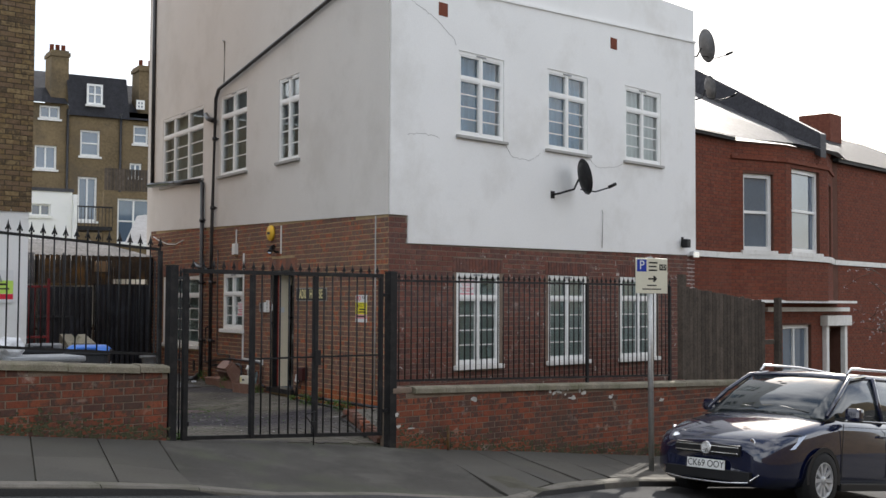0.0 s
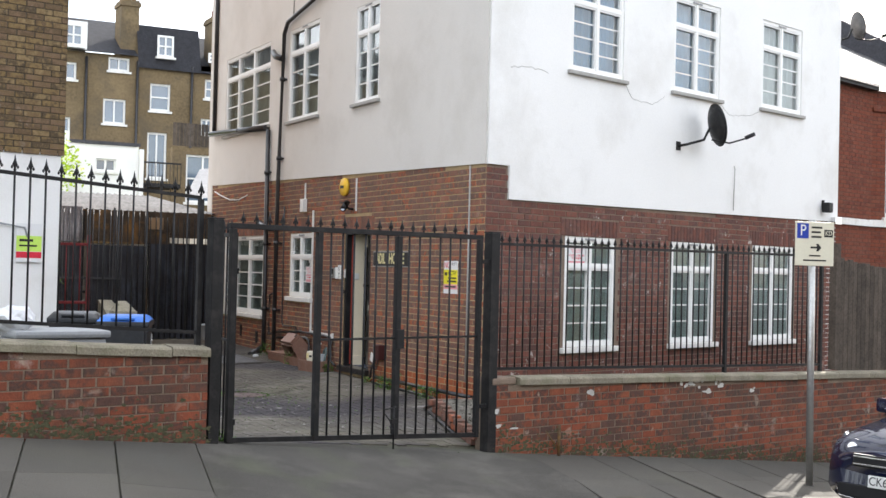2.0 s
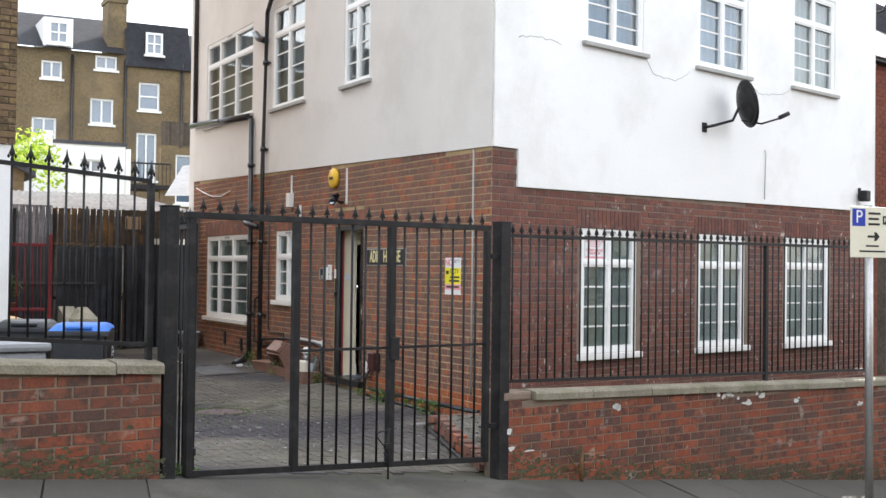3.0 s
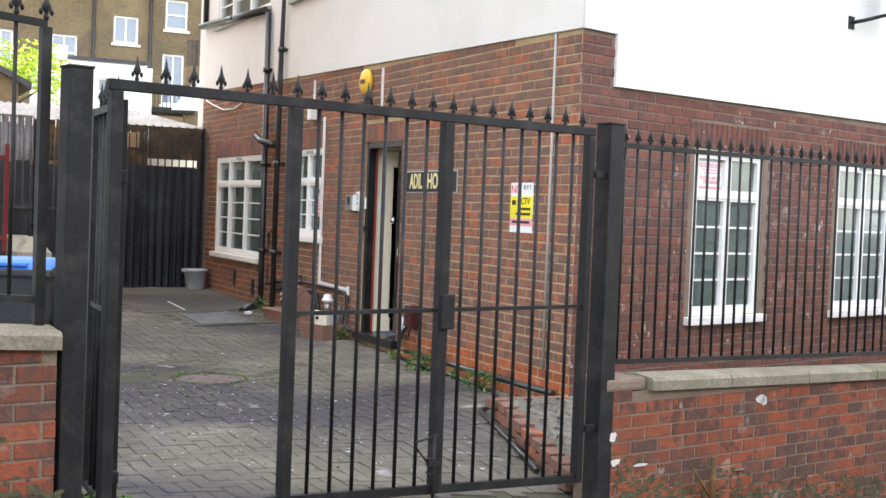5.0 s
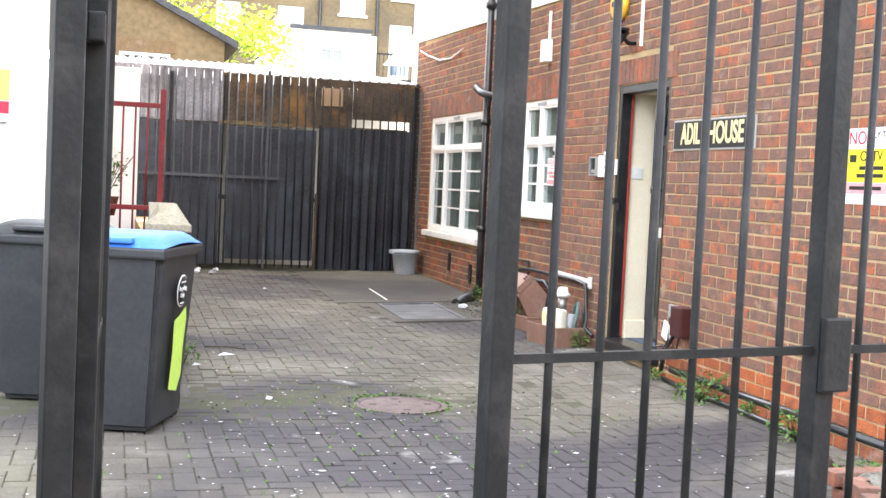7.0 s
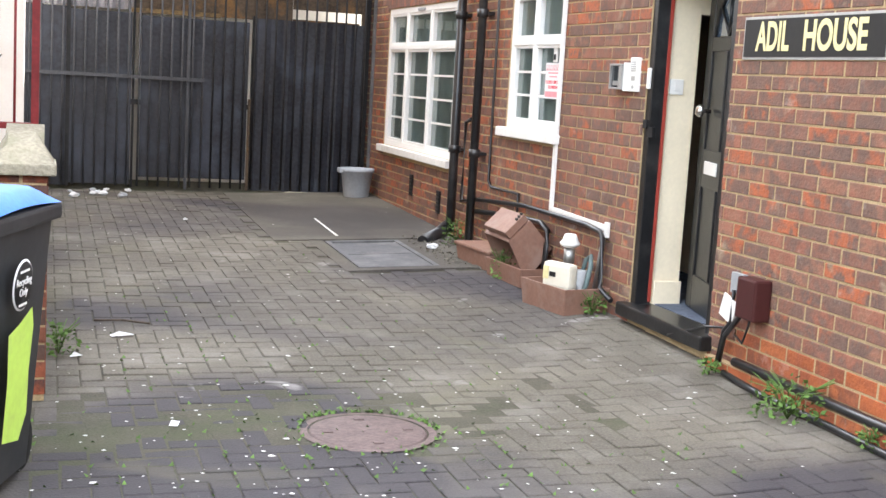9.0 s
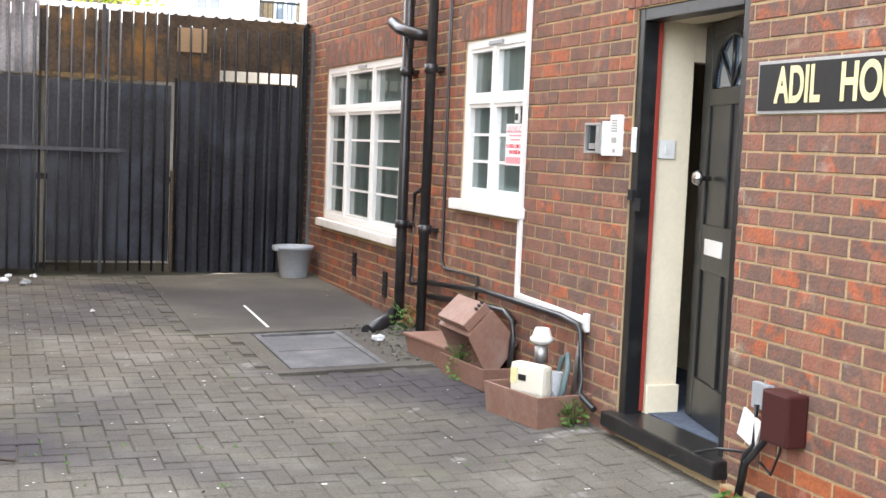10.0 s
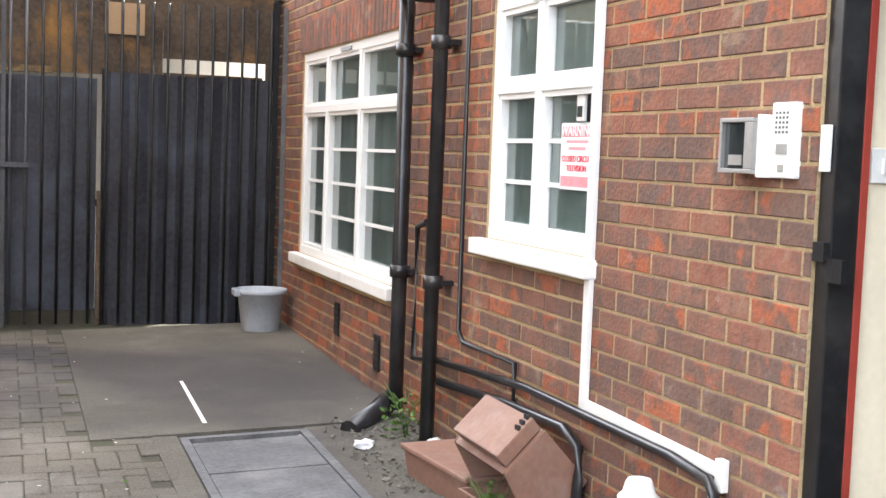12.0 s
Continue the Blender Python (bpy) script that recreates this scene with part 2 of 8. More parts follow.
    # pale slate; on the brick house its paleness is painted sun glare
    "slate_pale": material("pale_slate_and_painted_glare", (0.30, 0.30, 0.31), 0.35, spec=0.6, var=0.2, scale=5, bump=0.3, bscale=20, island=0.2),
    "timber": material("dark_weathered_fence_board", (0.070, 0.056, 0.045), 0.9, var=0.35, scale=6, bump=0.6, bscale=30, island=0.25),
    "leaf": material("weed_leaf", (0.075, 0.14, 0.03), 0.7, var=0.3, scale=12, island=0.3),
    "leaf_far": material("bright_spring_foliage", (0.42, 0.55, 0.06), 0.8, var=0.3, scale=2, island=0.3),
    "bark": material("bare_bark", (0.09, 0.07, 0.055), 0.9, var=0.3, scale=12, bump=0.5),
    "rubble": material("grey_rubble_soil", (0.13, 0.12, 0.10), 0.97, var=0.45, scale=14, bump=1.0, bscale=60, dirt=(0.28, 0.26, 0.24), dirt_amount=0.5, dirt_scale=9),
    # black bar steel made greyer: reflected light is painted into the base colour
    "bar_lit": material("black_steel_painted_highlight", (0.055, 0.057, 0.064), 0.5, spec=0.4, var=0.3, scale=9, bump=0.15, bscale=60, dirt=(0.02, 0.02, 0.02), dirt_amount=0.6, dirt_scale=2.5),
    "soil": material("dark_soil", (0.055, 0.045, 0.035), 0.97, var=0.4, scale=12, bump=1.0, bscale=60),
    "gas_brown": material("brown_grp_meter_box", (0.235, 0.13, 0.095), 0.55, var=0.12, scale=7, bump=0.15, dirt=(0.33, 0.25, 0.21), dirt_amount=0.4, dirt_scale=6),
    "meter": material("cream_gas_meter", (0.70, 0.66, 0.55), 0.5, var=0.05),
    "bucket": material("grey_plastic_bucket", (0.38, 0.41, 0.44), 0.55, var=0.1, scale=9),
    "litter": material("white_litter", (0.65, 0.66, 0.68), 0.6, var=0.1),
    "guano": material("pale_droppings", (0.55, 0.54, 0.51), 0.9),
    "iron_cover": material("rusty_iron_cover", (0.125, 0.09, 0.085), 0.75, var=0.25, scale=14, bump=0.6, bscale=60),
    "car_paint": material("dark_blue_metallic_paint", (0.003, 0.006, 0.028), 0.12, metal=0.0, spec=0.6, var=0.1, coat=1.0),
    "car_glass": material("dark_tinted_car_glass", (0.02, 0.026, 0.028), 0.05, spec=0.8, coat=0.5),
    "rim_silver": material("silver_wheel_paint", (0.48, 0.49, 0.50), 0.35, metal=0.2, spec=0.5, var=0.05),
    "tyre": material("tyre_rubber", (0.02, 0.02, 0.02), 0.85, var=0.2),
    "lamp_glass": material("clear_headlight", (0.30, 0.34, 0.42), 0.1, metal=0.4, spec=0.8),
    "far_pane": material("far_window_pane", (0.10, 0.14, 0.19), 0.06, spec=0.9, var=0.15, scale=1.5, coat=1.0),
    "brick_far": material("brown_stock_brickwork", (0.17, 0.125, 0.07), 0.92, var=0.3, scale=0.7, bump=0.6, bscale=9, dirt=(0.09, 0.075, 0.055), dirt_amount=0.6, dirt_scale=0.8),
    "mortar_red": material("red_mortar", (0.110, 0.051, 0.036), 0.95, var=0.2, scale=5, bump=0.5, bscale=60),
    # the hall's cream again, darkened in the colour to stand for indoor shade
    "hall_shaded": material("cream_paint_shade_mixed_in", (0.50, 0.42, 0.30), 0.7, var=0.08),
    "maroon_plastic": material("maroon_plastic", (0.05, 0.012, 0.012), 0.45, spec=0.4, var=0.1),
    "hose": material("grey_green_rubber", (0.10, 0.14, 0.14), 0.6, var=0.2, scale=9),
    "steel_dull": material("dull_worn_steel", (0.12, 0.12, 0.125), 0.7, metal=0.2, var=0.25, scale=6, bump=0.5, bscale=45, dirt=(0.26, 0.25, 0.24), dirt_amount=0.4, dirt_scale=3),
    "moss": material("green_wall_moss", (0.070, 0.070, 0.038), 0.95, var=0.4, scale=14, bump=0.6),
    "plate": material("white_number_plate", (0.72, 0.72, 0.70), 0.4),
    "plate_black": material("black_car_trim", (0.012, 0.012, 0.013), 0.45),
}


def add_stain(m, color, scale, lo, hi, amount, detail=4):
    """A broad stain of another colour over everything the material has so far."""
    nt = m.node_tree
    N, L = nt.nodes, nt.links
    p = N["Principled BSDF"]
    src = p.inputs["Base Color"].links[0].from_socket
    geo = next(n for n in N if n.bl_idname == "ShaderNodeNewGeometry")
    t = N.new("ShaderNodeTexNoise")
    t.inputs["Scale"].default_value, t.inputs["Detail"].default_value, t.inputs["Distortion"].default_value = scale, detail, 0.6
    L.new(geo.outputs["Position"], t.inputs["Vector"])
    r = N.new("ShaderNodeMapRange")
    r.inputs["From Min"].default_value, r.inputs["From Max"].default_value, r.inputs["To Max"].default_value = lo, hi, amount
    L.new(t.outputs["Fac"], r.inputs["Value"])
    mix = N.new("ShaderNodeMixRGB")
    mix.inputs[2].default_value = (*color, 1)
    L.new(r.outputs[0], mix.inputs["Fac"])
    L.new(src, mix.inputs[1])
    L.new(mix.outputs[0], p.inputs["Base Color"])


add_stain(M["paver"], (0.040, 0.036, 0.044), 0.45, 0.44, 0.60, 0.85)
add_stain(M["patch"], (0.048, 0.043, 0.044), 0.45, 0.44, 0.60, 0.75)
add_stain(M["slab"], (0.07, 0.068, 0.06), 0.8, 0.45, 0.65, 0.6)
add_stain(M["brick_low"], (0.40, 0.33, 0.26), 6.0, 0.64, 0.72, 0.6, 8)
add_stain(M["brick_low"], (0.07, 0.052, 0.042), 1.7, 0.50, 0.66, 0.6, 6)
add_stain(M["brick_front"], (0.33, 0.27, 0.24), 7.0, 0.66, 0.73, 0.5, 8)
add_stain(M["brick_front"], (0.52, 0.48, 0.44), 11.0, 0.66, 0.70, 0.75, 9)
add_stain(M["paver"], (0.40, 0.38, 0.37), 2.7, 0.66, 0.74, 0.55, 8)
add_stain(M["paver"], (0.14, 0.13, 0.085), 0.9, 0.58, 0.70, 0.5)
add_stain(M["crossover"], (0.085, 0.095, 0.055), 0.9, 0.5, 0.65, 0.5)
add_stain(M["brick_side"], (0.34, 0.26, 0.18), 5.5, 0.63, 0.73, 0.6, 8)
add_stain(M["brick_side"], (0.13, 0.085, 0.07), 1.6, 0.50, 0.66, 0.45)


# ---- mesh helpers ----
def link_mesh(name, bm, mat, smooth=False):
    me = bpy.data.meshes.new(name)
    bm.to_mesh(me)
    bm.free()
    for m in (mat if isinstance(mat, (list, tuple)) else [mat]):
        me.materials.append(m)
    if smooth:
        me.shade_smooth()
    return new(name, me)


def thing(name, m, label, category, group="", kind=""):
    ob = new(name)
    ob.matrix_world = m
    return tagged(ob, label, category, group, kind)


def part(name, bm, mat, parent, label="", smooth=False, kind=""):
    ob = link_mesh(name, bm, mat, smooth)
    ob.parent = parent
    return tagged(ob, label, kind=kind)


def solid(name, bm, mat, m, label, category="", group="", kind="", smooth=False):
    ob = link_mesh(name, bm, mat, smooth)
    ob.matrix_world = m
    return tagged(ob, label, category, group, kind)


def box(bm, x0, x1, y0, y1, z0, z1, bevel=0.0, mi=0):
    tmp = bm if not bevel else bmesh.new()
    v = [tmp.verts.new(p) for p in ((x0, y0, z0), (x1, y0, z0), (x1, y1, z0), (x0, y1, z0), (x0, y0, z1), (x1, y0, z1), (x1, y1, z1), (x0, y1, z1))]
    fs = [tmp.faces.new([v[i] for i in f]) for f in ((3, 2, 1, 0), (4, 5, 6, 7), (0, 1, 5, 4), (1, 2, 6, 5), (2, 3, 7, 6), (3, 0, 4, 7))]
    if bevel:
        bmesh.ops.bevel(tmp, geom=tmp.edges[:], offset=bevel, segments=2, affect="EDGES", profile=0.6)
        me = bpy.data.meshes.new("tmp")
        for f in tmp.faces:
            f.material_index = mi
        tmp.to_mesh(me)
        tmp.free()
        bm.from_mesh(me)
        bpy.data.meshes.remove(me)
    else:
        for f in fs:
            f.material_index = mi
    return bm


def boxes(*rows, bevel=0.0):
    bm = bmesh.new()
    for r in rows:
        box(bm, *r, bevel=bevel)
    return bm


def tube(bm, pts, r, n=10, mi=0, caps=True):
    """A round pipe along a polyline."""
    pts = [Vector(p) for p in pts]
    rings = []
    for i, p in enumerate(pts):
        d = ((pts[min(i + 1, len(pts) - 1)] - p).normalized() + (p - pts[max(i - 1, 0)]).normalized()).normalized()
        a = d.orthogonal().normalized() if abs(d.z) > 0.95 else d.cross(Vector((0, 0, 1))).normalized()
        if abs(d.z) > 0.95:
            a = (Vector((1, 0, 0)) - d * d.x).normalized()
        b = d.cross(a)
        rr = r[i] if isinstance(r, (list, tuple)) else r
        rings.append([bm.verts.new(p + rr * (math.cos(2 * math.pi * k / n) * a + math.sin(2 * math.pi * k / n) * b)) for k in range(n)])
    for a, b in zip(rings, rings[1:]):
        for k in range(n):
            f = bm.faces.new((a[k], a[(k + 1) % n], b[(k + 1) % n], b[k]))
            f.smooth, f.material_index = True, mi
    if caps:
        for ring in (rings[0][::-1], rings[-1]):
            bm.faces.new(ring).material_index = mi
    return bm


def lathe(bm, prof, n=24, mi=0, cx=0.0, cy=0.0):
    """A turned shape about the upright axis, from (radius, z) rows."""
    rings = [[bm.verts.new((cx + r * math.cos(2 * math.pi * k / n), cy + r * math.sin(2 * math.pi * k / n), z)) for k in range(n)] for r, z in prof]
    for a, b in zip(rings, rings[1:]):
        for k in range(n):
            f = bm.faces.new((a[k], a[(k + 1) % n], b[(k + 1) % n], b[k]))
            f.smooth, f.material_index = True, mi
    bm.faces.new(rings[0][::-1]).material_index = mi
    bm.faces.new(rings[-1]).material_index = mi
    return bm


def prism(bm, poly, y0, y1, mi=0):
    """An outline in x and z, drawn out from y0 to y1."""
    a = [bm.verts.new((x, y0, z)) for x, z in poly]
    b = [bm.verts.new((x, y1, z)) for x, z in poly]
    fs = [bm.faces.new(a), bm.faces.new(b[::-1])]
    for k in range(len(poly)):
        fs.append(bm.faces.new((a[k], b[k], b[(k + 1) % len(poly)], a[(k + 1) % len(poly)])))
    for f in fs:
        f.material_index = mi
    return bm


def frame_at(x, y, rz, z=0.0):
    return pose(x, y, z, 0, 0, rz)


def slab_wall(name, m, xs, rows, thick, holes, mat, label="", y0=0.0, kind="structure", miter=0.0, miter0=0.0):
    """An upright wall with openings through it. rows: heights or functions of x; holes: (x0, x1, z0, z1)."""
    xs = sorted(set(list(xs) + [h[i] for h in holes for i in (0, 1)]))
    bm = bmesh.new()
    X = lambda i: xs[i]
    lo, hi = rows
    zc = sorted({h[i] for h in holes for i in (2, 3)})
    levels = [lo] + [(lambda x, c=c: c) for c in zc] + [hi]
    levels = [l if callable(l) else (lambda x, l=l: l) for l in levels]
    nz = len(levels) - 1
    def empty(i, j):
        if i < 0 or j < 0 or i >= len(xs) - 1 or j >= nz:
            return True
        cx = (xs[i] + xs[i + 1]) / 2
        cz = (levels[j](cx) + levels[j + 1](cx)) / 2
        return any(h[0] < cx < h[1] and h[2] < cz < h[3] for h in holes)
    cache = {}
    def v(i, j, back):
        k = (i, j, back)
        if k not in cache:
            cache[k] = bm.verts.new((xs[i] - (miter if back and i == len(xs) - 1 else 0) + (miter0 if back and i == 0 else 0), y0 + (thick if back else 0), levels[j](xs[i])))
        return cache[k]
    for i in range(len(xs) - 1):
        for j in range(nz):
            if empty(i, j):
                continue
            bm.faces.new((v(i, j, 0), v(i + 1, j, 0), v(i + 1, j + 1, 0), v(i, j + 1, 0)))
            bm.faces.new((v(i, j + 1, 1), v(i + 1, j + 1, 1), v(i + 1, j, 1), v(i, j, 1)))
            if empty(i - 1, j):
                bm.faces.new((v(i, j, 1), v(i, j, 0), v(i, j + 1, 0), v(i, j + 1, 1)))
            if empty(i + 1, j):
                bm.faces.new((v(i + 1, j, 0), v(i + 1, j, 1), v(i + 1, j + 1, 1), v(i + 1, j + 1, 0)))
            if empty(i, j - 1):
                bm.faces.new((v(i, j, 1), v(i + 1, j, 1), v(i + 1, j, 0), v(i, j, 0)))
            if empty(i, j + 1):
                bm.faces.new((v(i, j + 1, 0), v(i + 1, j + 1, 0), v(i + 1, j + 1, 1), v(i, j + 1, 1)))
    return solid(name, bm, mat, m, label, kind=kind)


def brick_rects(x0, x1, lo, hi, holes, seed=0, pitch=0.225, course=0.075, z_at=0.0, keep=None):
    """Stretcher-bond rectangles (x0, x1, z0, z1) that cover a wall but for its openings. lo, hi: functions of x."""
    out = []
    zmin, zmax = min(lo(x0), lo(x1)), max(hi(x0), hi(x1))
    j = math.floor((zmin - z_at) / course)
    while z_at + j * course < zmax:
        a, b = z_at + j * course + 0.006, z_at + (j + 1) * course - 0.006
        x = x0 - (pitch / 2 if j % 2 else 0) + (0.03 if seed % 2 else 0)
        while x < x1:
            s, e = max(x + 0.006, x0), min(x + pitch - 0.006, x1)
            x += pitch
            pieces = [(s, e)]
            for h in holes:
                if h[2] - 0.02 < (a + b) / 2 < h[3] + 0.02:
                    nxt = []
                    for p, q in pieces:
                        if q <= h[0] or p >= h[1]:
                            nxt.append((p, q))
                        else:
                            if p < h[0] - 0.02:
                                nxt.append((p, h[0]))
                            if q > h[1] + 0.02:
                                nxt.append((h[1], q))
                    pieces = nxt
            for p, q in pieces:
                c = (p + q) / 2
                if q - p < 0.025 or (a + b) / 2 < lo(c) or b > hi(c) + 0.012:
                    continue
                out.append((p, q, a, b))
        j += 1
    return out


def brick_geometry(rects, proud=0.003, ch=0.003, rnd=None):
    """Vertices and faces of brick faces that stand proud of the mortar, each with sloping arrises."""
    vs, fs = [], []
    for n, (p, q, a, b) in enumerate(rects):
        o = -proud - (rnd.random() * 0.004 if rnd else 0)
        j = [(rnd.random() - 0.5) * 0.003 for _ in range(4)] if rnd else [0] * 4
        p, q, a, b = p + j[0], q + j[1], a + j[2], b + j[3]
        k = len(vs)
        vs += [(p, 0, a), (q, 0, a), (q, 0, b), (p, 0, b), (p + ch, o, a + ch), (q - ch, o, a + ch), (q - ch, o, b - ch), (p + ch, o, b - ch)]
        fs += [(k + 4, k + 5, k + 6, k + 7), (k, k + 1, k + 5, k + 4), (k + 1, k + 2, k + 6, k + 5), (k + 2, k + 3, k + 7, k + 6), (k + 3, k, k + 4, k + 7)]
    return vs, fs


BRICK_MESHES = {}


def lay_bricks(wall, rects, near, mat, seed=1, name="brick", proud=0.003):
    """Lays bricks on a wall: up to 300 in the near stretch as parts that share meshes, the rest joined. near: a test of a rectangle's middle."""
    rnd = random.Random(seed)
    singles = [r for r in rects if near((r[0] + r[1]) / 2, (r[2] + r[3]) / 2)][:300]
    chosen = set(singles)
    rest = [r for r in rects if r not in chosen]
    for p, q, a, b in singles:
        w, h = round((q - p) / 0.01) * 0.01, round((b - a) / 0.005) * 0.005
        key = (mat.name, w, h, rnd.randrange(3), proud)
        if key not in BRICK_MESHES:
            vs, fs = brick_geometry([(-w / 2, w / 2, -h / 2, h / 2)], rnd=rnd, proud=proud)
            me = bpy.data.meshes.new(name)
            me.from_pydata(vs, [], fs)
            me.materials.append(mat)
            BRICK_MESHES[key] = me
        ob = new(name, BRICK_MESHES[key])
        ob.parent = wall
        ob.location = ((p + q) / 2, 0, (a + b) / 2)
    if rest:
        vs, fs = brick_geometry(rest, rnd=rnd, proud=proud)
        me = bpy.data.meshes.new(name + "s")
        me.from_pydata(vs, [], fs)
        me.materials.append(mat)
        ob = new(name + "work", me)
        ob.parent = wall
        tagged(ob, kind="stuff")


# ---- plan ----
F_AZ, B_AZ = 17.5, 13.0                    # turns of the front facade and of the street line
SIDE = frame_at(9.546, 26.3, -89.657)           # local x runs towards the street, local -y is outwards
FRONT = frame_at(9.61, 15.6, F_AZ)
BOUND = frame_at(5.57, 12.83, B_AZ)
UX, UY = math.cos(radians(B_AZ)), math.sin(radians(B_AZ))
KERB_N, ROAD_DROP = -1.95, 0.085


def sn(x, y):
    dx, dy = x - 5.57, y - 12.83
    return dx * UX + dy * UY, -dx * UY + dy * UX


def street_z(s, n):
    s_ = min(max(s, -14), 30)
    n_ = min(max(n, -9.5), 0)
    return 0.18 - 0.10 * s_ + 0.085 * n_


def yard_z(x, y):
    return 0.022 * min(max(0.0, y - 18), 8) + 0.05 * min(max(x - 8.6, 0), 1)


def ground_z(x, y):
    s, n = sn(x, y)
    if n <= 0:
        return street_z(s, n)
    if s > 3.2 and x > 9.75:
        return street_z(s, 0) - 0.02
    k = min(n / 1.6, 1.0)
    return street_z(min(s, 3.4), 0) * (1 - k) + yard_z(x, y) * k


def grid_mesh(name, xs, ys, zf, mat, m, label, kind="structure", category=""):
    bm = bmesh.new()
    v = [[bm.verts.new((x, y, zf(x, y))) for y in ys] for x in xs]
    for i in range(len(xs) - 1):
        for j in range(len(ys) - 1):
            bm.faces.new((v[i][j], v[i + 1][j], v[i + 1][j + 1], v[i][j + 1]))
    return solid(name, bm, mat, m, label, category, kind=kind)


def steps(a, b, d):
    n = max(1, round((b - a) / d))
    return [a + (b - a) * k / n for k in range(n + 1)]

# ---- ground ----
def kerb_n(s):
    """How far the kerb's face stands out from the street wall."""
    if s < 0.8:
        return -2.42
    if s < 2.2:
        return -2.42 - 0.3 * (s - 0.8) / 1.4
    return -2.72 + 0.77 * min((s - 2.2) / 3.0, 1)


S0, S1 = -0.9, 2.6                          # the dropped crossing


def kerb_top(s):
    full, low = 0.0, -0.085
    if s < S0 - 0.4 or s > S1 + 0.4:
        return full
    if s < S0:
        return low * (s - S0 + 0.4) / 0.4
    if s > S1:
        return low * (S1 + 0.4 - s) / 0.4
    return low


def sheet_z(s, n):
    x, y = 5.57 + s * UX - n * UY, 12.83 + s * UY + n * UX
    if n < kerb_n(s):
        return street_z(s, n) - ROAD_DROP
    lift = kerb_top(s) * min(max(-n / 2.2, 0), 1)
    return ground_z(x, y) + lift - (0.008 if n > 0 else 0.03)


def build_ground():
    ss = sorted({-900, -300, -100, -40, *steps(-20, -3, 1.0), *steps(-3, 6, 0.2), *steps(6, 34, 1.0), 60, 150, 400, 900})
    ns = [-900, -300, -60, -20, -9.5, -7, -4.5, -3, "road", "kerb", -1.5, -0.8, -0.3, 0, 0.4, 0.8, 1.2, 1.6, 2.5, 4, 6, 7.5, 8.5, 9.5, 10.5, 11.5, 12.5, 13.5, 14, 16, 20, 60, 300, 900]
    bm = bmesh.new()
    at = lambda s, n: kerb_n(s) + (-0.001 if n == "road" else 0.0) if isinstance(n, str) else n
    v = [[bm.verts.new((s, at(s, n), sheet_z(s, at(s, n)))) for n in ns] for s in ss]
    for i in range(len(ss) - 1):
        for j in range(len(ns) - 1):
            f = bm.faces.new((v[i][j], v[i + 1][j], v[i + 1][j + 1], v[i][j + 1]))
            f.material_index = 0 if j < ns.index("kerb") else 1
    solid("ground", bm, [M["asphalt"], M["joint"]], BOUND, "asphalt road and soil under the paving", kind="structure")


build_ground()

def cross_z(s, n):
    k = min(max(-n / 2.2, 0), 1)
    return street_z(s, n) + kerb_top(s) * k


def piece(bm, s0, s1, n0, n1, zf, d=0.03, ch=0.006):
    base = [(s0, n0), (s1, n0), (s1, n1), (s0, n1)]
    ins = [(s0 + ch, n0 + ch), (s1 - ch, n0 + ch), (s1 - ch, n1 - ch), (s0 + ch, n1 - ch)]
    a = [bm.verts.new((s, n, zf(s, n) - d)) for s, n in base]
    b = [bm.verts.new((s, n, zf(s, n) - ch * 0.6)) for s, n in base]
    c = [bm.verts.new((s, n, zf(s, n))) for s, n in ins]
    for k in range(4):
        bm.faces.new((a[k], a[(k + 1) % 4], b[(k + 1) % 4], b[k]))
        bm.faces.new((b[k], b[(k + 1) % 4], c[(k + 1) % 4], c[k]))
    bm.faces.new(c)


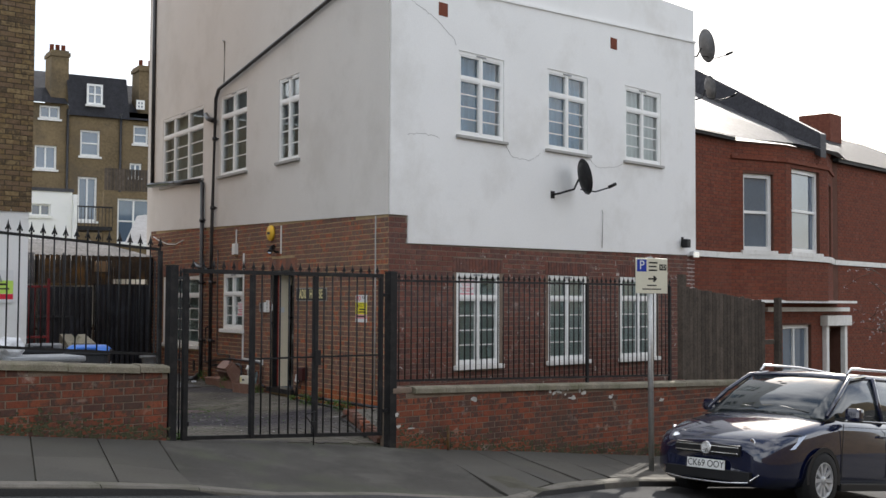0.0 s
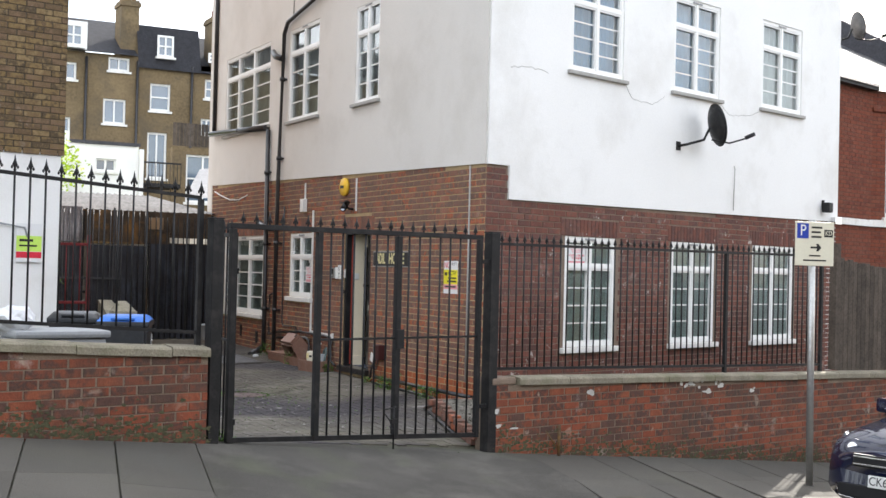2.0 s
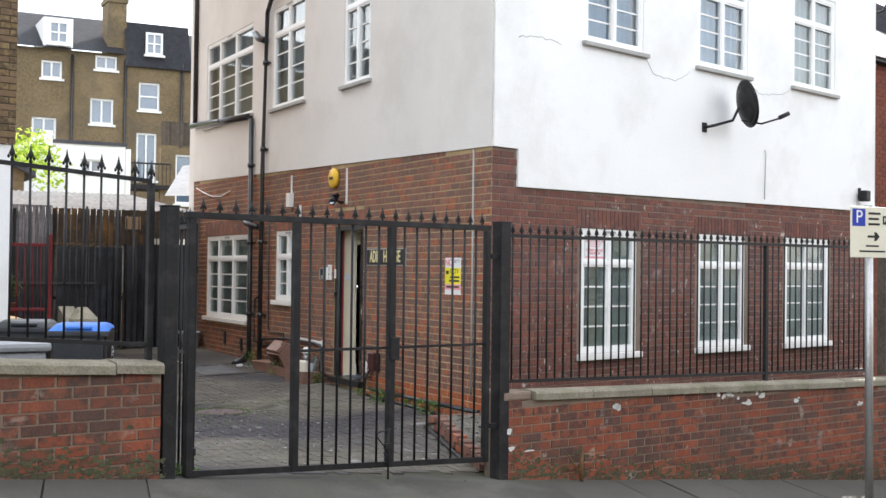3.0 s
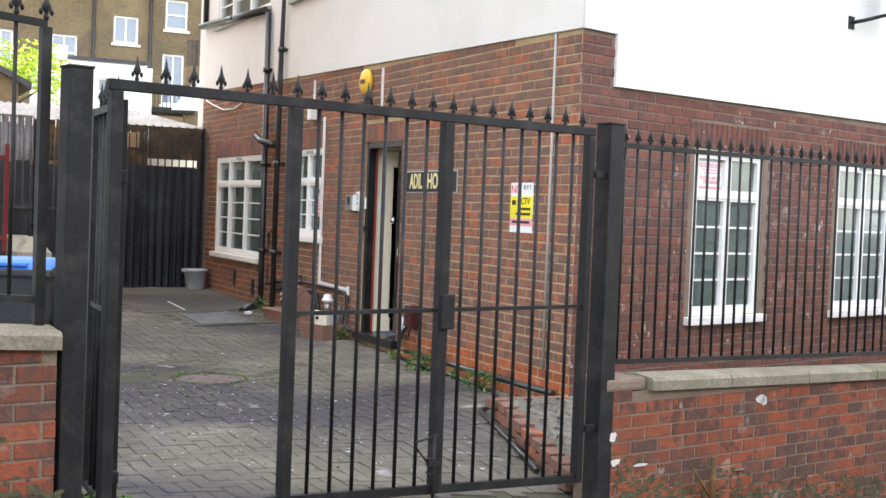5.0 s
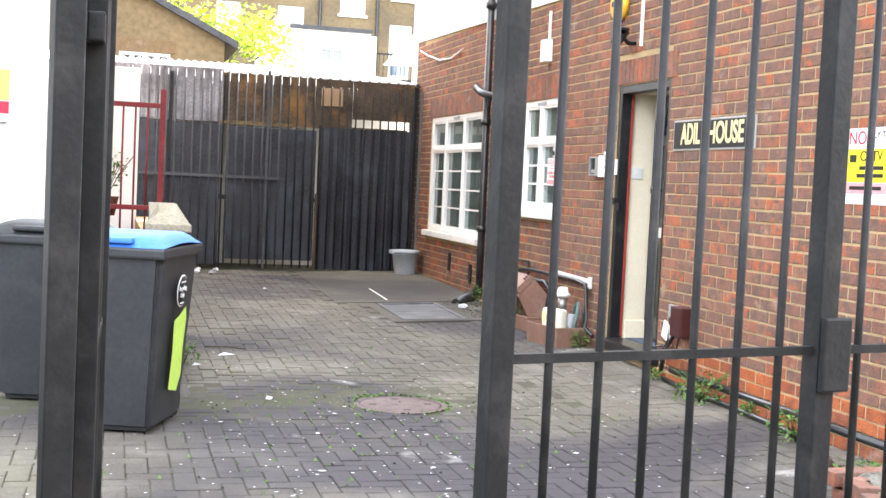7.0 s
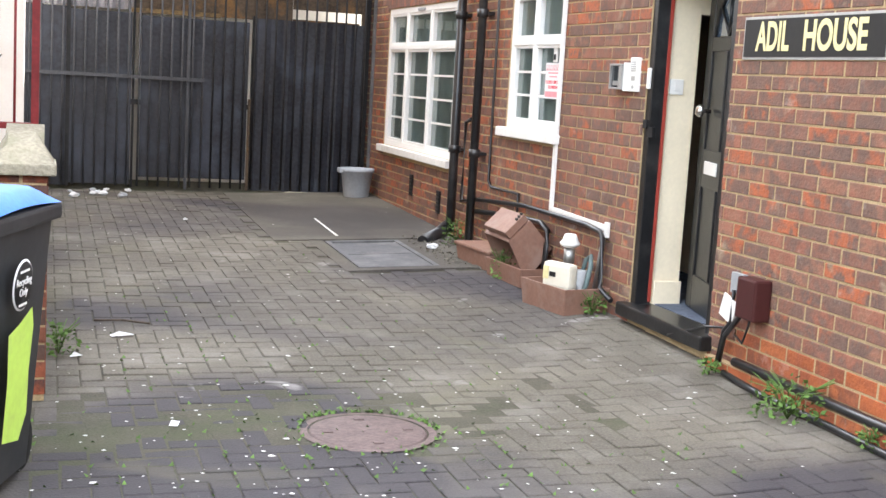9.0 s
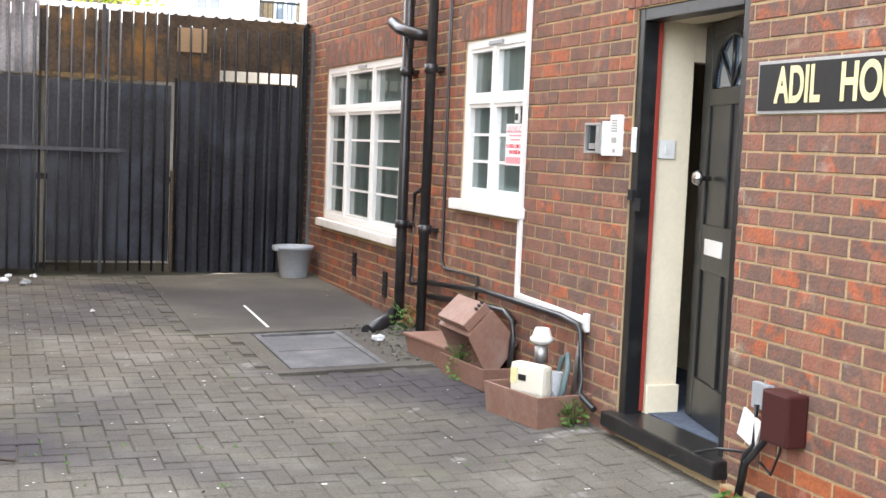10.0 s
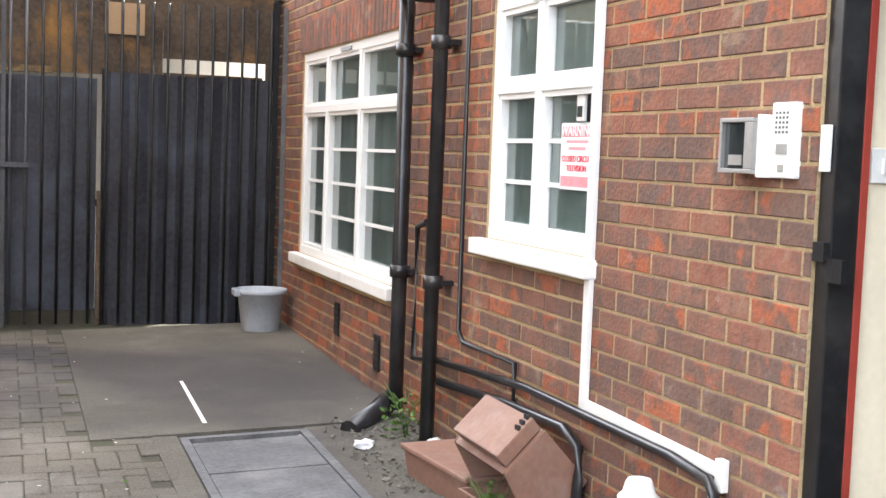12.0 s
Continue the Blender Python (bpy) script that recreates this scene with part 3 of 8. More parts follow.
def build_pavement():
    pavement = thing("pavement", BOUND, "grey concrete slab pavement with a dropped vehicle crossing", "", kind="structure")
    skew = lambda s, n: s + 0.45 * min(n, 0)          # the slab joints run out at a slant
    bm = bmesh.new()
    ss = steps(-0.15, 3.55, 0.25)
    v = []
    for s in ss:
        far = kerb_n(skew(s, -2.3)) + 0.15
        v.append([bm.verts.new((skew(s, n), n, cross_z(skew(s, n), n) - 0.002)) for n in [0.25 + (far - 0.25) * k / 9 for k in range(10)]])
    for i in range(len(ss) - 1):
        for j in range(9):
            bm.faces.new((v[i][j + 1], v[i + 1][j + 1], v[i + 1][j], v[i][j]))
    part("crossing", bm, M["crossover"], pavement, "worn concrete vehicle crossing")
    rnd = random.Random(4)
    for lo, hi in ((-12.0, -0.15), (3.55, 20.0)):
        s = hi if lo < 0 else lo
        while (s > lo) if lo < 0 else (s < hi):
            w = rnd.choice((0.62, 0.70, 0.62, 0.9))
            s0, s1 = (s - w, s) if lo < 0 else (s, s + w)
            far = kerb_n(skew((s0 + s1) / 2, -2.0)) + 0.15
            cut = rnd.choice((0.5, 0.5, 0.62, 0.38)) * far
            for n0, n1 in ((cut, 0.0), (far, cut)):
                dz = rnd.uniform(-0.005, 0.005)
                bm = bmesh.new()
                piece(bm, s0 + 0.006, s1 - 0.006, n0 + 0.006, n1 - 0.006, lambda a, b: 0.0)
                for vtx in bm.verts:
                    x, y = skew(vtx.co.x, vtx.co.y), vtx.co.y
                    if vtx.co.y < far + 0.05:
                        y += kerb_n(x) + 0.15 - far
                    vtx.co = Vector((x, y, vtx.co.z + cross_z(x, y) + dz))
                part("slab", bm, M["slab"], pavement)
            s = s0 if lo < 0 else s1
    s = -12.0
    while s < 20:
        bm = bmesh.new()
        e = s + (0.3 if S0 - 0.1 <= s < S1 else 0.9)
        kz = lambda a, b: street_z(a, b) + kerb_top(a)
        p0, p1 = s + 0.004, e - 0.004
        base = [(p0, kerb_n(p0)), (p1, kerb_n(p1)), (p1, kerb_n(p1) + 0.146), (p0, kerb_n(p0) + 0.146)]
        a = [bm.verts.new((p, q, street_z(p, q) - 0.2)) for p, q in base]
        b = [bm.verts.new((p, q, kz(p, q) - (0.02 if k < 2 else 0))) for k, (p, q) in enumerate(base)]
        c0 = [bm.verts.new((p, kerb_n(p) + 0.02, kz(p, kerb_n(p)))) for p in (p0, p1)]
        bm.faces.new((a[0], a[1], b[1], b[0]))
        bm.faces.new((b[0], b[1], c0[1], c0[0]))
        bm.faces.new((c0[0], c0[1], b[2], b[3]))
        bm.faces.new((a[1], a[2], b[2], c0[1], b[1]))
        bm.faces.new((a[3], a[0], b[0], c0[0], b[3]))
        part("kerb_stone", bm, M["kerb"], pavement)
        s = e


build_pavement()


# ---- main building shell ----
def band_z_side(x):
    """Top of the brick on the side wall; x runs from the back corner to the street."""
    return 3.14 - 0.0243 * x


SIDE_L = 10.7
sx = lambda y: 26.3 - y
side_low = [(sx(25.45), sx(23.27), 0.78, 2.14), (sx(21.99), sx(21.0), 1.14, 2.155), (sx(19.74), sx(18.80), 0.20, 2.165)]
side_up = [(sx(25.54), sx(23.1), 4.03, 5.46), (sx(22.18), sx(20.88), 3.98, 5.48), (sx(19.46), sx(18.64), 3.98, 5.38)]
side_wall = slab_wall("wall_side", SIDE, [0, 3, 6, 9, SIDE_L], (-0.4, band_z_side), 0.28, side_low, M["mortar_buff"], "multi-red brick ground-floor side wall with buff mortar", miter=0.095)
side_upper = slab_wall("wall_side_upper", SIDE, [0, 3, 6, 9, SIDE_L + 0.012], (band_z_side, 8.9), 0.28, side_up, M["render_cream"], "cream rendered upper side wall", y0=-0.022, miter=0.10)

FRONT_L = 8.42
band_front = lambda x: 2.88 if x < 0.37005 else 2.48 + 0.011 * x
fl = [(1.46, 2.49, 0.695, 2.09), (3.755, 4.84, 0.69, 2.095), (5.86, 7.06, 0.68, 2.11)]
fu = [(1.46, 2.55, 4.165, 5.45), (3.68, 4.83, 4.17, 5.50), (5.98, 7.17, 4.19, 5.53)]
front_wall = slab_wall("wall_front", FRONT, [0.0, 0.37, 0.3701, FRONT_L], (-1.6, band_front), 0.28, fl, M["mortar_grey"], "dark maroon brick ground-floor front wall", miter0=0.09)
front_upper = slab_wall("wall_front_upper", FRONT, [-0.006, 0.37, 0.3701, FRONT_L], (band_front, lambda x: 6.28 + 0.05 * x), 0.28, fu, M["render_white"], "white rendered upper front wall", y0=-0.028, miter0=0.095)
slab_wall("wall_parapet", FRONT, [-0.006, FRONT_L], (lambda x: 6.28 + 0.05 * x, lambda x: 7.32), 0.24, [], M["render_white"], "white rendered parapet", y0=-0.005, miter0=0.085)
solid("trim_ledge", boxes((0.0, FRONT_L + 0.02, -0.055, 0.1, 0, 0.035)), M["render_white"], FRONT @ pose(0, 0, 6.262, 0, -2.86, 0), "white rendered ledge under the parapet", kind="structure")
# end, back, floor, roof and inner walls of the building
END = FRONT @ pose(FRONT_L, 0, 0, 0, 0, 90)
solid("wall_east", boxes((0.0, 9.0, -0.002, 0.28, -2.0, 7.3)), M["render_cream"], END, "plain rendered end wall", kind="structure")
solid("wall_back", boxes((0, 8.0, 0, 0.3, -0.5, 8.88)), M["render_cream"], frame_at(9.54, 26.31, 0), "plain rendered back wall", kind="structure")
bm = bmesh.new()
vv = [bm.verts.new((x, y, z)) for z in (7.1, 7.25) for x, y in ((9.85, 15.95), (17.4, 18.3), (15.0, 26.2), (9.80, 26.2))]
for f in ((3, 2, 1, 0), (4, 5, 6, 7), (0, 1, 5, 4), (1, 2, 6, 5), (2, 3, 7, 6), (3, 0, 4, 7)):
    bm.faces.new([vv[i] for i in f])
solid("roof", bm, M["slate"], Matrix(), "flat dark roof", kind="structure")
for nm, zz in (("floor_inside", -0.12), ("ceiling", 3.0)):
    bm = bmesh.new()
    vv = [bm.verts.new((x, y, z)) for z in (zz, zz + 0.1) for x, y in ((9.88, 15.98), (17.3, 18.3), (14.9, 26.2), (9.83, 26.2))]
    for f in ((3, 2, 1, 0), (4, 5, 6, 7), (0, 1, 5, 4), (1, 2, 6, 5), (2, 3, 7, 6), (3, 0, 4, 7)):
        bm.faces.new([vv[i] for i in f])
    solid(nm, bm, M["cream_wall"], Matrix(), "plain indoor surface", kind="structure")
# street wall, left and right of the gate
LEFT_X0, RIGHT_X1 = -9.0, 16.5
lcop = lambda x: 0.875 - 0.05 * x
rcop = lambda x: 0.515 - 0.027 * (x - 3.1)
gz = lambda x: street_z(x, 0) - 0.15
left_wall = slab_wall("wall_street_left", BOUND, [*steps(LEFT_X0, -0.06, 1.5)], (gz, lcop), 0.22, [], M["mortar_light"], "low orange-red brick street wall")
right_wall = slab_wall("wall_street_right", BOUND, [*steps(3.07, RIGHT_X1, 1.2)], (gz, rcop), 0.22, [], M["mortar_light"], "low orange-red brick street wall")
bz = lambda x: street_z(x, 0) - 0.05


# ---- windows ----
def window(w, h, cols, top, rows, sill="sill", curtain="frost", sill_h=0.07, fw=0.055, label="white casement window with glazing bars", open_sash=-1, name="window"):
    """A casement window with its middle at local x = 0, its foot at z = 0 and the street at -y. cols: widths of the lights in parts; top: height of the top lights;
    rows: panes below them."""
    th = thing(name, Matrix(), label, "", kind="structure")
    d0, d1 = 0.008, 0.085
    part("window_frame", boxes((-w / 2, w / 2, d0, d1, h - fw, h), (-w / 2, w / 2, d0, d1, 0, fw), (-w / 2, -w / 2 + fw, d0, d1, fw, h - fw), (w / 2 - fw, w / 2, d0, d1, fw, h - fw), bevel=0.004), M["upvc"], th)
    inner = w - 2 * fw
    tot = sum(cols)
    x = -w / 2 + fw
    mull = 0.05
    zt = h - fw - top
    bm = boxes((-w / 2 + fw, w / 2 - fw, d0 - 0.002, d1 - 0.002, zt - 0.05, zt), bevel=0.004)
    part("transom", bm, M["upvc"], th)
    lights = []
    for k, c in enumerate(cols):
        e = x + inner * c / tot
        if k:
            part("mullion", boxes((x - mull / 2, x + mull / 2, d0 - 0.004, d1, fw, h - fw), bevel=0.004), M["upvc"], th)
        lights.append((x + (mull / 2 if k else 0), e - (mull / 2 if k < len(cols) - 1 else 0)))
        x = e
    for k, (a, b) in enumerate(lights):
        for z0, z1, nrow in ((zt, h - fw, 1), (fw, zt - 0.05, rows)):
            sw = 0.022
            part("sash", boxes((a, b, d0 + 0.008, d1 - 0.012, z1 - sw, z1), (a, b, d0 + 0.008, d1 - 0.012, z0, z0 + sw), (a, a + sw, d0 + 0.008, d1 - 0.012, z0 + sw, z1 - sw), (b - sw, b, d0 + 0.008, d1 - 0.012, z0 + sw, z1 - sw)), M["upvc"], th)
            part("pane", boxes((a + sw, b - sw, 0.052, 0.058, z0 + sw, z1 - sw)), M["glass"], th)
            for r in range(1, nrow):
                zz = z0 + sw + (z1 - z0 - 2 * sw) * r / nrow
                part("glazing_bar", boxes((a + sw, b - sw, 0.040, 0.052, zz - 0.009, zz + 0.009)), M["upvc"], th)
            if curtain == "frost":
                part("film", boxes((a + sw, b - sw, 0.060, 0.062, z0 + sw, z1 - sw)), M["frost"], th, "grey-green obscured film behind the pane")
    part("vent", boxes((-0.11, 0.11, d0 - 0.012, d0, h - fw * 0.8, h - fw * 0.35), bevel=0.003), M["grey_plastic"], th, "slim grey trickle vent")
    over = 0.06
    part("window_sill", boxes((-w / 2 - over, w / 2 + over, -0.06, 0.10, -sill_h, -0.002), bevel=0.008), M[sill], th)
    if curtain != "frost":
        bm = bmesh.new()
        n = 46
        for k in range(n):
            a0, a1 = -w / 2 + 0.03 + (w - 0.06) * k / n, -w / 2 + 0.03 + (w - 0.06) * (k + 1) / n
            y_a, y_b = 0.15 + 0.018 * math.sin(k * 1.1), 0.15 + 0.018 * math.sin((k + 1) * 1.1)
            bm.faces.new([bm.verts.new(p) for p in ((a0, y_a, 0.03), (a1, y_b, 0.03), (a1, y_b, h - 0.03), (a0, y_a, h - 0.03))])
        part("curtain", bm, M[curtain], th, "thin drawn curtain")
    # the room's darkness is a near-black sheet closing the opening
    part("lining", boxes((-w / 2 - 0.02, w / 2 + 0.02, 0.275, 0.30, -0.05, h + 0.05)), M["dark"], th, "near-black sheet standing in for the shade of the room")
    return th


def put(th, m):
    th.matrix_world = m
    return th


def hole_frame(base, h):
    return base @ pose((h[0] + h[1]) / 2, 0, h[2])


HW = lambda h: (h[1] - h[0], h[3] - h[2])
for k, h in enumerate(fl):
    put(window(*HW(h), (1, 1), 0.30, 4 if k else 4, label="white two-light casement window with glazing bars in maroon brick", name="window_front"), hole_frame(FRONT, h))
for k, h in enumerate(fu):
    # the first two curtains carry the painted blue of reflected sky
    put(window(*HW(h), (1, 1), 0.33, 4, sill="sill_grey", curtain=("net_sky_tint", "net_sky_tint", "net_white")[k], sill_h=0.05, label="white two-light casement window in white render, thin curtains drawn", name="window_front_upper"), hole_frame(FRONT, h) @ pose(0, -0.02, 0))
put(window(*HW(side_low[0]), (0.8, 1.05, 1.0), 0.30, 4, label="wide white three-light casement window with obscured glass", name="window_side"), hole_frame(SIDE, side_low[0]))
put(window(*HW(side_low[1]), (1, 1.15), 0.30, 3, label="white two-light casement window with obscured glass", name="window_side"), hole_frame(SIDE, side_low[1]))
put(window(*HW(side_up[0]), (0.8, 1, 1), 0.33, 4, sill="sill_grey", fw=0.038, curtain="net", sill_h=0.05, label="wide white three-light casement window in cream render", name="window_side_upper"), hole_frame(SIDE, side_up[0]) @ pose(0, -0.02, 0))
put(window(*HW(side_up[1]), (1, 1), 0.33, 4, sill="sill_grey", fw=0.038, curtain="net", sill_h=0.05, label="white two-light casement window in cream render", name="window_side_upper"), hole_frame(SIDE, side_up[1]) @ pose(0, -0.02, 0))
put(window(*HW(side_up[2]), (1, 1), 0.33, 4, sill="sill_grey", fw=0.038, curtain="net", sill_h=0.05, label="tall white two-light casement window in cream render", name="window_side_upper"), hole_frame(SIDE, side_up[2]) @ pose(0, -0.02, 0))


# ---- gate and railings ----
def spear(bm, x, z, y=0.0, s=1.0):
    prof = [(0.008, 0), (0.013, 0.01), (0.008, 0.022), (0.009, 0.03), (0.021, 0.05), (0.010, 0.078), (0.001, 0.125)]
    lathe(bm, [(r * s, z + h * s) for r, h in prof], 8, cx=x, cy=y)
    for d in (-1, 1):
        lathe(bm, [(0.002, z + 0.018 * s), (0.009 * s, z + 0.026 * s), (0.009 * s, z + 0.036 * s), (0.002, z + 0.046 * s)], 6, cx=x + d * 0.022 * s, cy=y)


def sqbar(bm, x, z0, z1, w, y=0.0):
    box(bm, x - w / 2, x + w / 2, y - w / 2, y + w / 2, z0, z1)


def gate_post(x, z0, z1, w, label):
    th = thing("gate_post", BOUND @ pose(x, 0.05, z0), label, "gate post", "gate posts")
    part("post", boxes((-w / 2, w / 2, -w / 2, w / 2, -0.15, z1 - z0), bevel=0.006), M["black_iron"], th)
    part("cap", boxes((-w / 2 - 0.004, w / 2 + 0.004, -w / 2 - 0.004, w / 2 + 0.004, z1 - z0, z1 - z0 + 0.012), bevel=0.004), M["black_iron"], th)
    return th


gate_post(0.010, 0.17, 2.0, 0.10, "slim square black steel gate post by the brick wall")
gate_post(3.08, -0.12, 2.0, 0.112, "thick square black steel gate post beside the brick wall")
GX = [0.175, 1.035, 1.915, 2.915]            # stiles of the gate, along the street line
gate = thing("gate", BOUND @ pose(GX[0], 0.05, 0.10), "tall black steel gate with walk-through opening and spear finials", "gate")
gx = [g - GX[0] for g in GX]
ztop, zbot = 1.855, 0.0
foot = lambda x: 0.095 - 0.052 * x            # the foot of the gate follows the sloping street
part("top_rail", boxes((gx[0] - 0.035, gx[3] + 0.03, -0.02, 0.02, ztop - 0.025, ztop + 0.02), bevel=0.003), M["black_iron"], gate)
for k, g in enumerate(gx):
    w = (0.05, 0.052, 0.058, 0.045)[k]
    part("stile", boxes((g - w / 2, g + w / 2, -0.026, 0.026, foot(g) - 0.03, ztop - 0.027), bevel=0.004), M["black_iron"], gate)
for a, b in ((gx[0] + 0.026, gx[1] - 0.027), (gx[1] + 0.027, gx[2] - 0.03), (gx[2] + 0.03, gx[3] - 0.023)):
    bm = bmesh.new()
    prism(bm, [(a, foot(a) - 0.03), (b, foot(b) - 0.03), (b, foot(b) + 0.012), (a, foot(a) + 0.012)], -0.018, 0.018)
    part("bottom_rail", bm, M["black_iron"], gate)
for a, b, n in ((gx[1], gx[2], 7), (gx[2], gx[3], 8)):
    part("mid_rail", boxes((a + 0.031, b - 0.02, -0.01, 0.01, 0.885, 0.905)), M["black_iron"], gate)
    for k in range(1, n):
        bm = bmesh.new()
        tube(bm, [(a + (b - a) * k / n, 0, foot(a + (b - a) * k / n) + 0.01), (a + (b - a) * k / n, 0, ztop - 0.025)], 0.0095, 8)
        part("bar", bm, M["black_iron"], gate)
nsp = 21
for k in range(nsp):
    bm = bmesh.new()
    spear(bm, 0.09 + (gx[3] - 0.15) * k / (nsp - 1), ztop + 0.02, s=0.85)
    part("finial", bm, M["black_iron"], gate, "small cast spear finial")
part("lock_case", boxes((gx[2] - 0.028, gx[2] + 0.058, -0.045, -0.027, 0.80, 0.975), bevel=0.006), M["black_iron"], gate, "black steel lock case")
bm = bmesh.new()
tube(bm, [(gx[2] - 0.035, -0.035, 0.28), (gx[2] - 0.035, -0.035, -0.14)], 0.008, 8)
box(bm, gx[2] - 0.07, gx[2] - 0.0, -0.045, -0.02, 0.12, 0.16)
part("drop_bolt", bm, M["black_iron"], gate, "black steel drop bolt")
bm = bmesh.new()
tube(bm, [(gx[2] - 0.01, -0.03, 0.27), (gx[2] - 0.14, -0.03, 0.25), (gx[2] - 0.145, -0.03, 0.22), (gx[2] - 0.06, -0.03, 0.13), (gx[2] - 0.03, -0.03, 0.10), (gx[2] - 0.05, -0.03, 0.07), (gx[2] - 0.075, -0.03, 0.095)], 0.007, 6)
part("latch_hook", bm, M["black_iron"], gate, "curled latch hook")
for zz in (0.22, 1.62):
    part("hinge", boxes((gx[3] + 0.025, gx[3] + 0.14, -0.035, -0.015, zz - 0.02, zz + 0.02), bevel=0.004), M["black_iron"], gate, "steel gate hinge")
# the walk-through leaf, folded open into the yard
leaf = thing("pedestrian_gate", BOUND @ pose(0.232, 0.095, 0.13, 0, 0, 76), "narrow black steel walk-through gate standing open into the yard", "gate")
LW = 0.72
part("frame", boxes((0, 0.04, -0.018, 0.018, 0, 1.77), (LW - 0.04, LW, -0.018, 0.018, 0, 1.77), (0.04, LW - 0.04, -0.015, 0.015, 1.735, 1.77), (0.04, LW - 0.04, -0.015, 0.015, 0.0, 0.035), bevel=0.003), M["black_iron"], leaf)
part("mid_rail", boxes((0.04, LW - 0.04, -0.01, 0.01, 0.855, 0.875)), M["black_iron"], leaf)
for k in range(1, 6):
    bm = bmesh.new()
    tube(bm, [(0.04 + (LW - 0.08) * k / 6, 0, 0.035), (0.04 + (LW - 0.08) * k / 6, 0, 1.735)], 0.009, 8)
    part("bar", bm, M["black_iron"], leaf)
    bm = bmesh.new()
    spear(bm, 0.04 + (LW - 0.08) * k / 6, 1.77, s=0.9)
    part("finial", bm, M["black_iron"], leaf)
for zz in (0.2, 1.45):
    part("hinge", boxes((-0.05, 0.0, -0.015, 0.015, zz - 0.025, zz + 0.025), bevel=0.004), M["black_iron"], leaf)


def railing(name, x0, x1, zb, zt, group_label, gap=0.118, post_at=(), finial=1.0, y=0.11):
    th = thing(name, BOUND @ pose(x0, y, 0), group_label, "railing")
    n = round((x1 - x0) / gap)
    tilt_b, tilt_t = zb(x0), zt(x0)
    def rail(nm, zf, hh):
        bm = bmesh.new()
        a, b = 0, x1 - x0
        vs = [bm.verts.new((x, yy, zf(x0 + x) + dz)) for x in (a, b) for yy in (-0.012, 0.012) for dz in (-hh, hh)]
        for f in ((0, 1, 3, 2), (4, 6, 7, 5), (0, 4, 5, 1), (2, 3, 7, 6), (1, 5, 7, 3), (0, 2, 6, 4)):
            bm.faces.new([vs[i] for i in f])
        part(nm, bm, M["black_iron"], th)
    rail("top_rail", lambda x: zt(x) - 0.0, 0.014)
    rail("bottom_rail", lambda x: zb(x) + 0.0, 0.014)
    for k in range(n + 1):
        x = (x1 - x0) * k / n
        bm = bmesh.new()
        tube(bm, [(x, 0, zb(x0 + x) - 0.0), (x, 0, zt(x0 + x) + 0.02)], 0.0085, 6)
        spear(bm, x, zt(x0 + x) + 0.015, s=finial)
        part("bar", bm, M["black_iron"], th, "round black bar with a spear finial")
    for p in post_at:
        bm = bmesh.new()
        box(bm, p - x0 - 0.02, p - x0 + 0.02, -0.02, 0.02, lcop(p) - 0.0 if p < 1 else rcop(p), zt(p) - 0.014)
        part("post", bm, M["black_iron"], th)
    return th


railing("railing", LEFT_X0, -0.10, lambda x: 1.065 - 0.065 * x, lambda x: 2.165 - 0.06 * x, "black steel railing with spear finials on the low brick wall", post_at=(-0.10, -2.6, -5.2, -7.8))
railing("railing", 3.16, 8.9, lambda x: 0.67 - 0.024 * (x - 3.1), lambda x: 1.90 + 0.004 * (x - 3.1), "black steel railing with small spear finials on the low brick wall", post_at=(3.17, 6.9, 8.9), finial=0.8, gap=0.105)

# coping stones
rnd = random.Random(8)
for wall, x0, x1, zf, first in ((left_wall, LEFT_X0, -0.048, lcop, 0), (right_wall, 3.42, RIGHT_X1, rcop, 0)):
    x = x0
    while x < x1 - 0.05:
        e = min(x + rnd.uniform(0.7, 0.95), x1)
        if x1 - e < 0.2:
            e = x1
        bm = bmesh.new()
        dz = rnd.uniform(-0.004, 0.004)
        prof = [(-0.035, 0.0), (-0.035, 0.055), (-0.02, 0.072), (0.11, 0.088), (0.24, 0.072), (0.255, 0.055), (0.255, 0.0)]
        a = [bm.verts.new((x + 0.004, y, zf(x) + z + dz)) for y, z in prof]
        b = [bm.verts.new((e - 0.004, y, zf(e) + z + dz)) for y, z in prof]
        bm.faces.new(a)
        bm.faces.new(b[::-1])
        for k in range(len(prof)):
            bm.faces.new((a[k], b[k], b[(k + 1) % len(prof)], a[(k + 1) % len(prof)]))
        part("coping_stone", bm, M["stone"], wall, "weathered stone coping")
        x = e
part("pier_cap", boxes((3.07, 3.39, -0.012, 0.23, rcop(3.2) + 0.002, rcop(3.2) + 0.075), bevel=0.02), M["mortar_grey"], right_wall, "mortared brick pier top")

# ---- back of the yard ----
BACK = frame_at(6.3, 26.0, 0)
back_gate = thing("back_gate", frame_at(6.42, 26.0, 0, 0.2), "tall black sheet-steel yard gate with upright bars, closed", "gate")


def corrugated(bm, x0, x1, z0, z1, y, amp, pitch, mi=0):
    n = max(4, round((x1 - x0) / pitch * 4))
    pts = [(x0 + (x1 - x0) * k / n, y + amp * (0, 1, 0, -1)[k % 4]) for k in range(n + 1)]
    lo = [bm.verts.new((x, yy, z0)) for x, yy in pts]
    hi = [bm.verts.new((x, yy, z1)) for x, yy in pts]
    for k in range(n):
        bm.faces.new((lo[k], lo[k + 1], hi[k + 1], hi[k])).material_index = mi


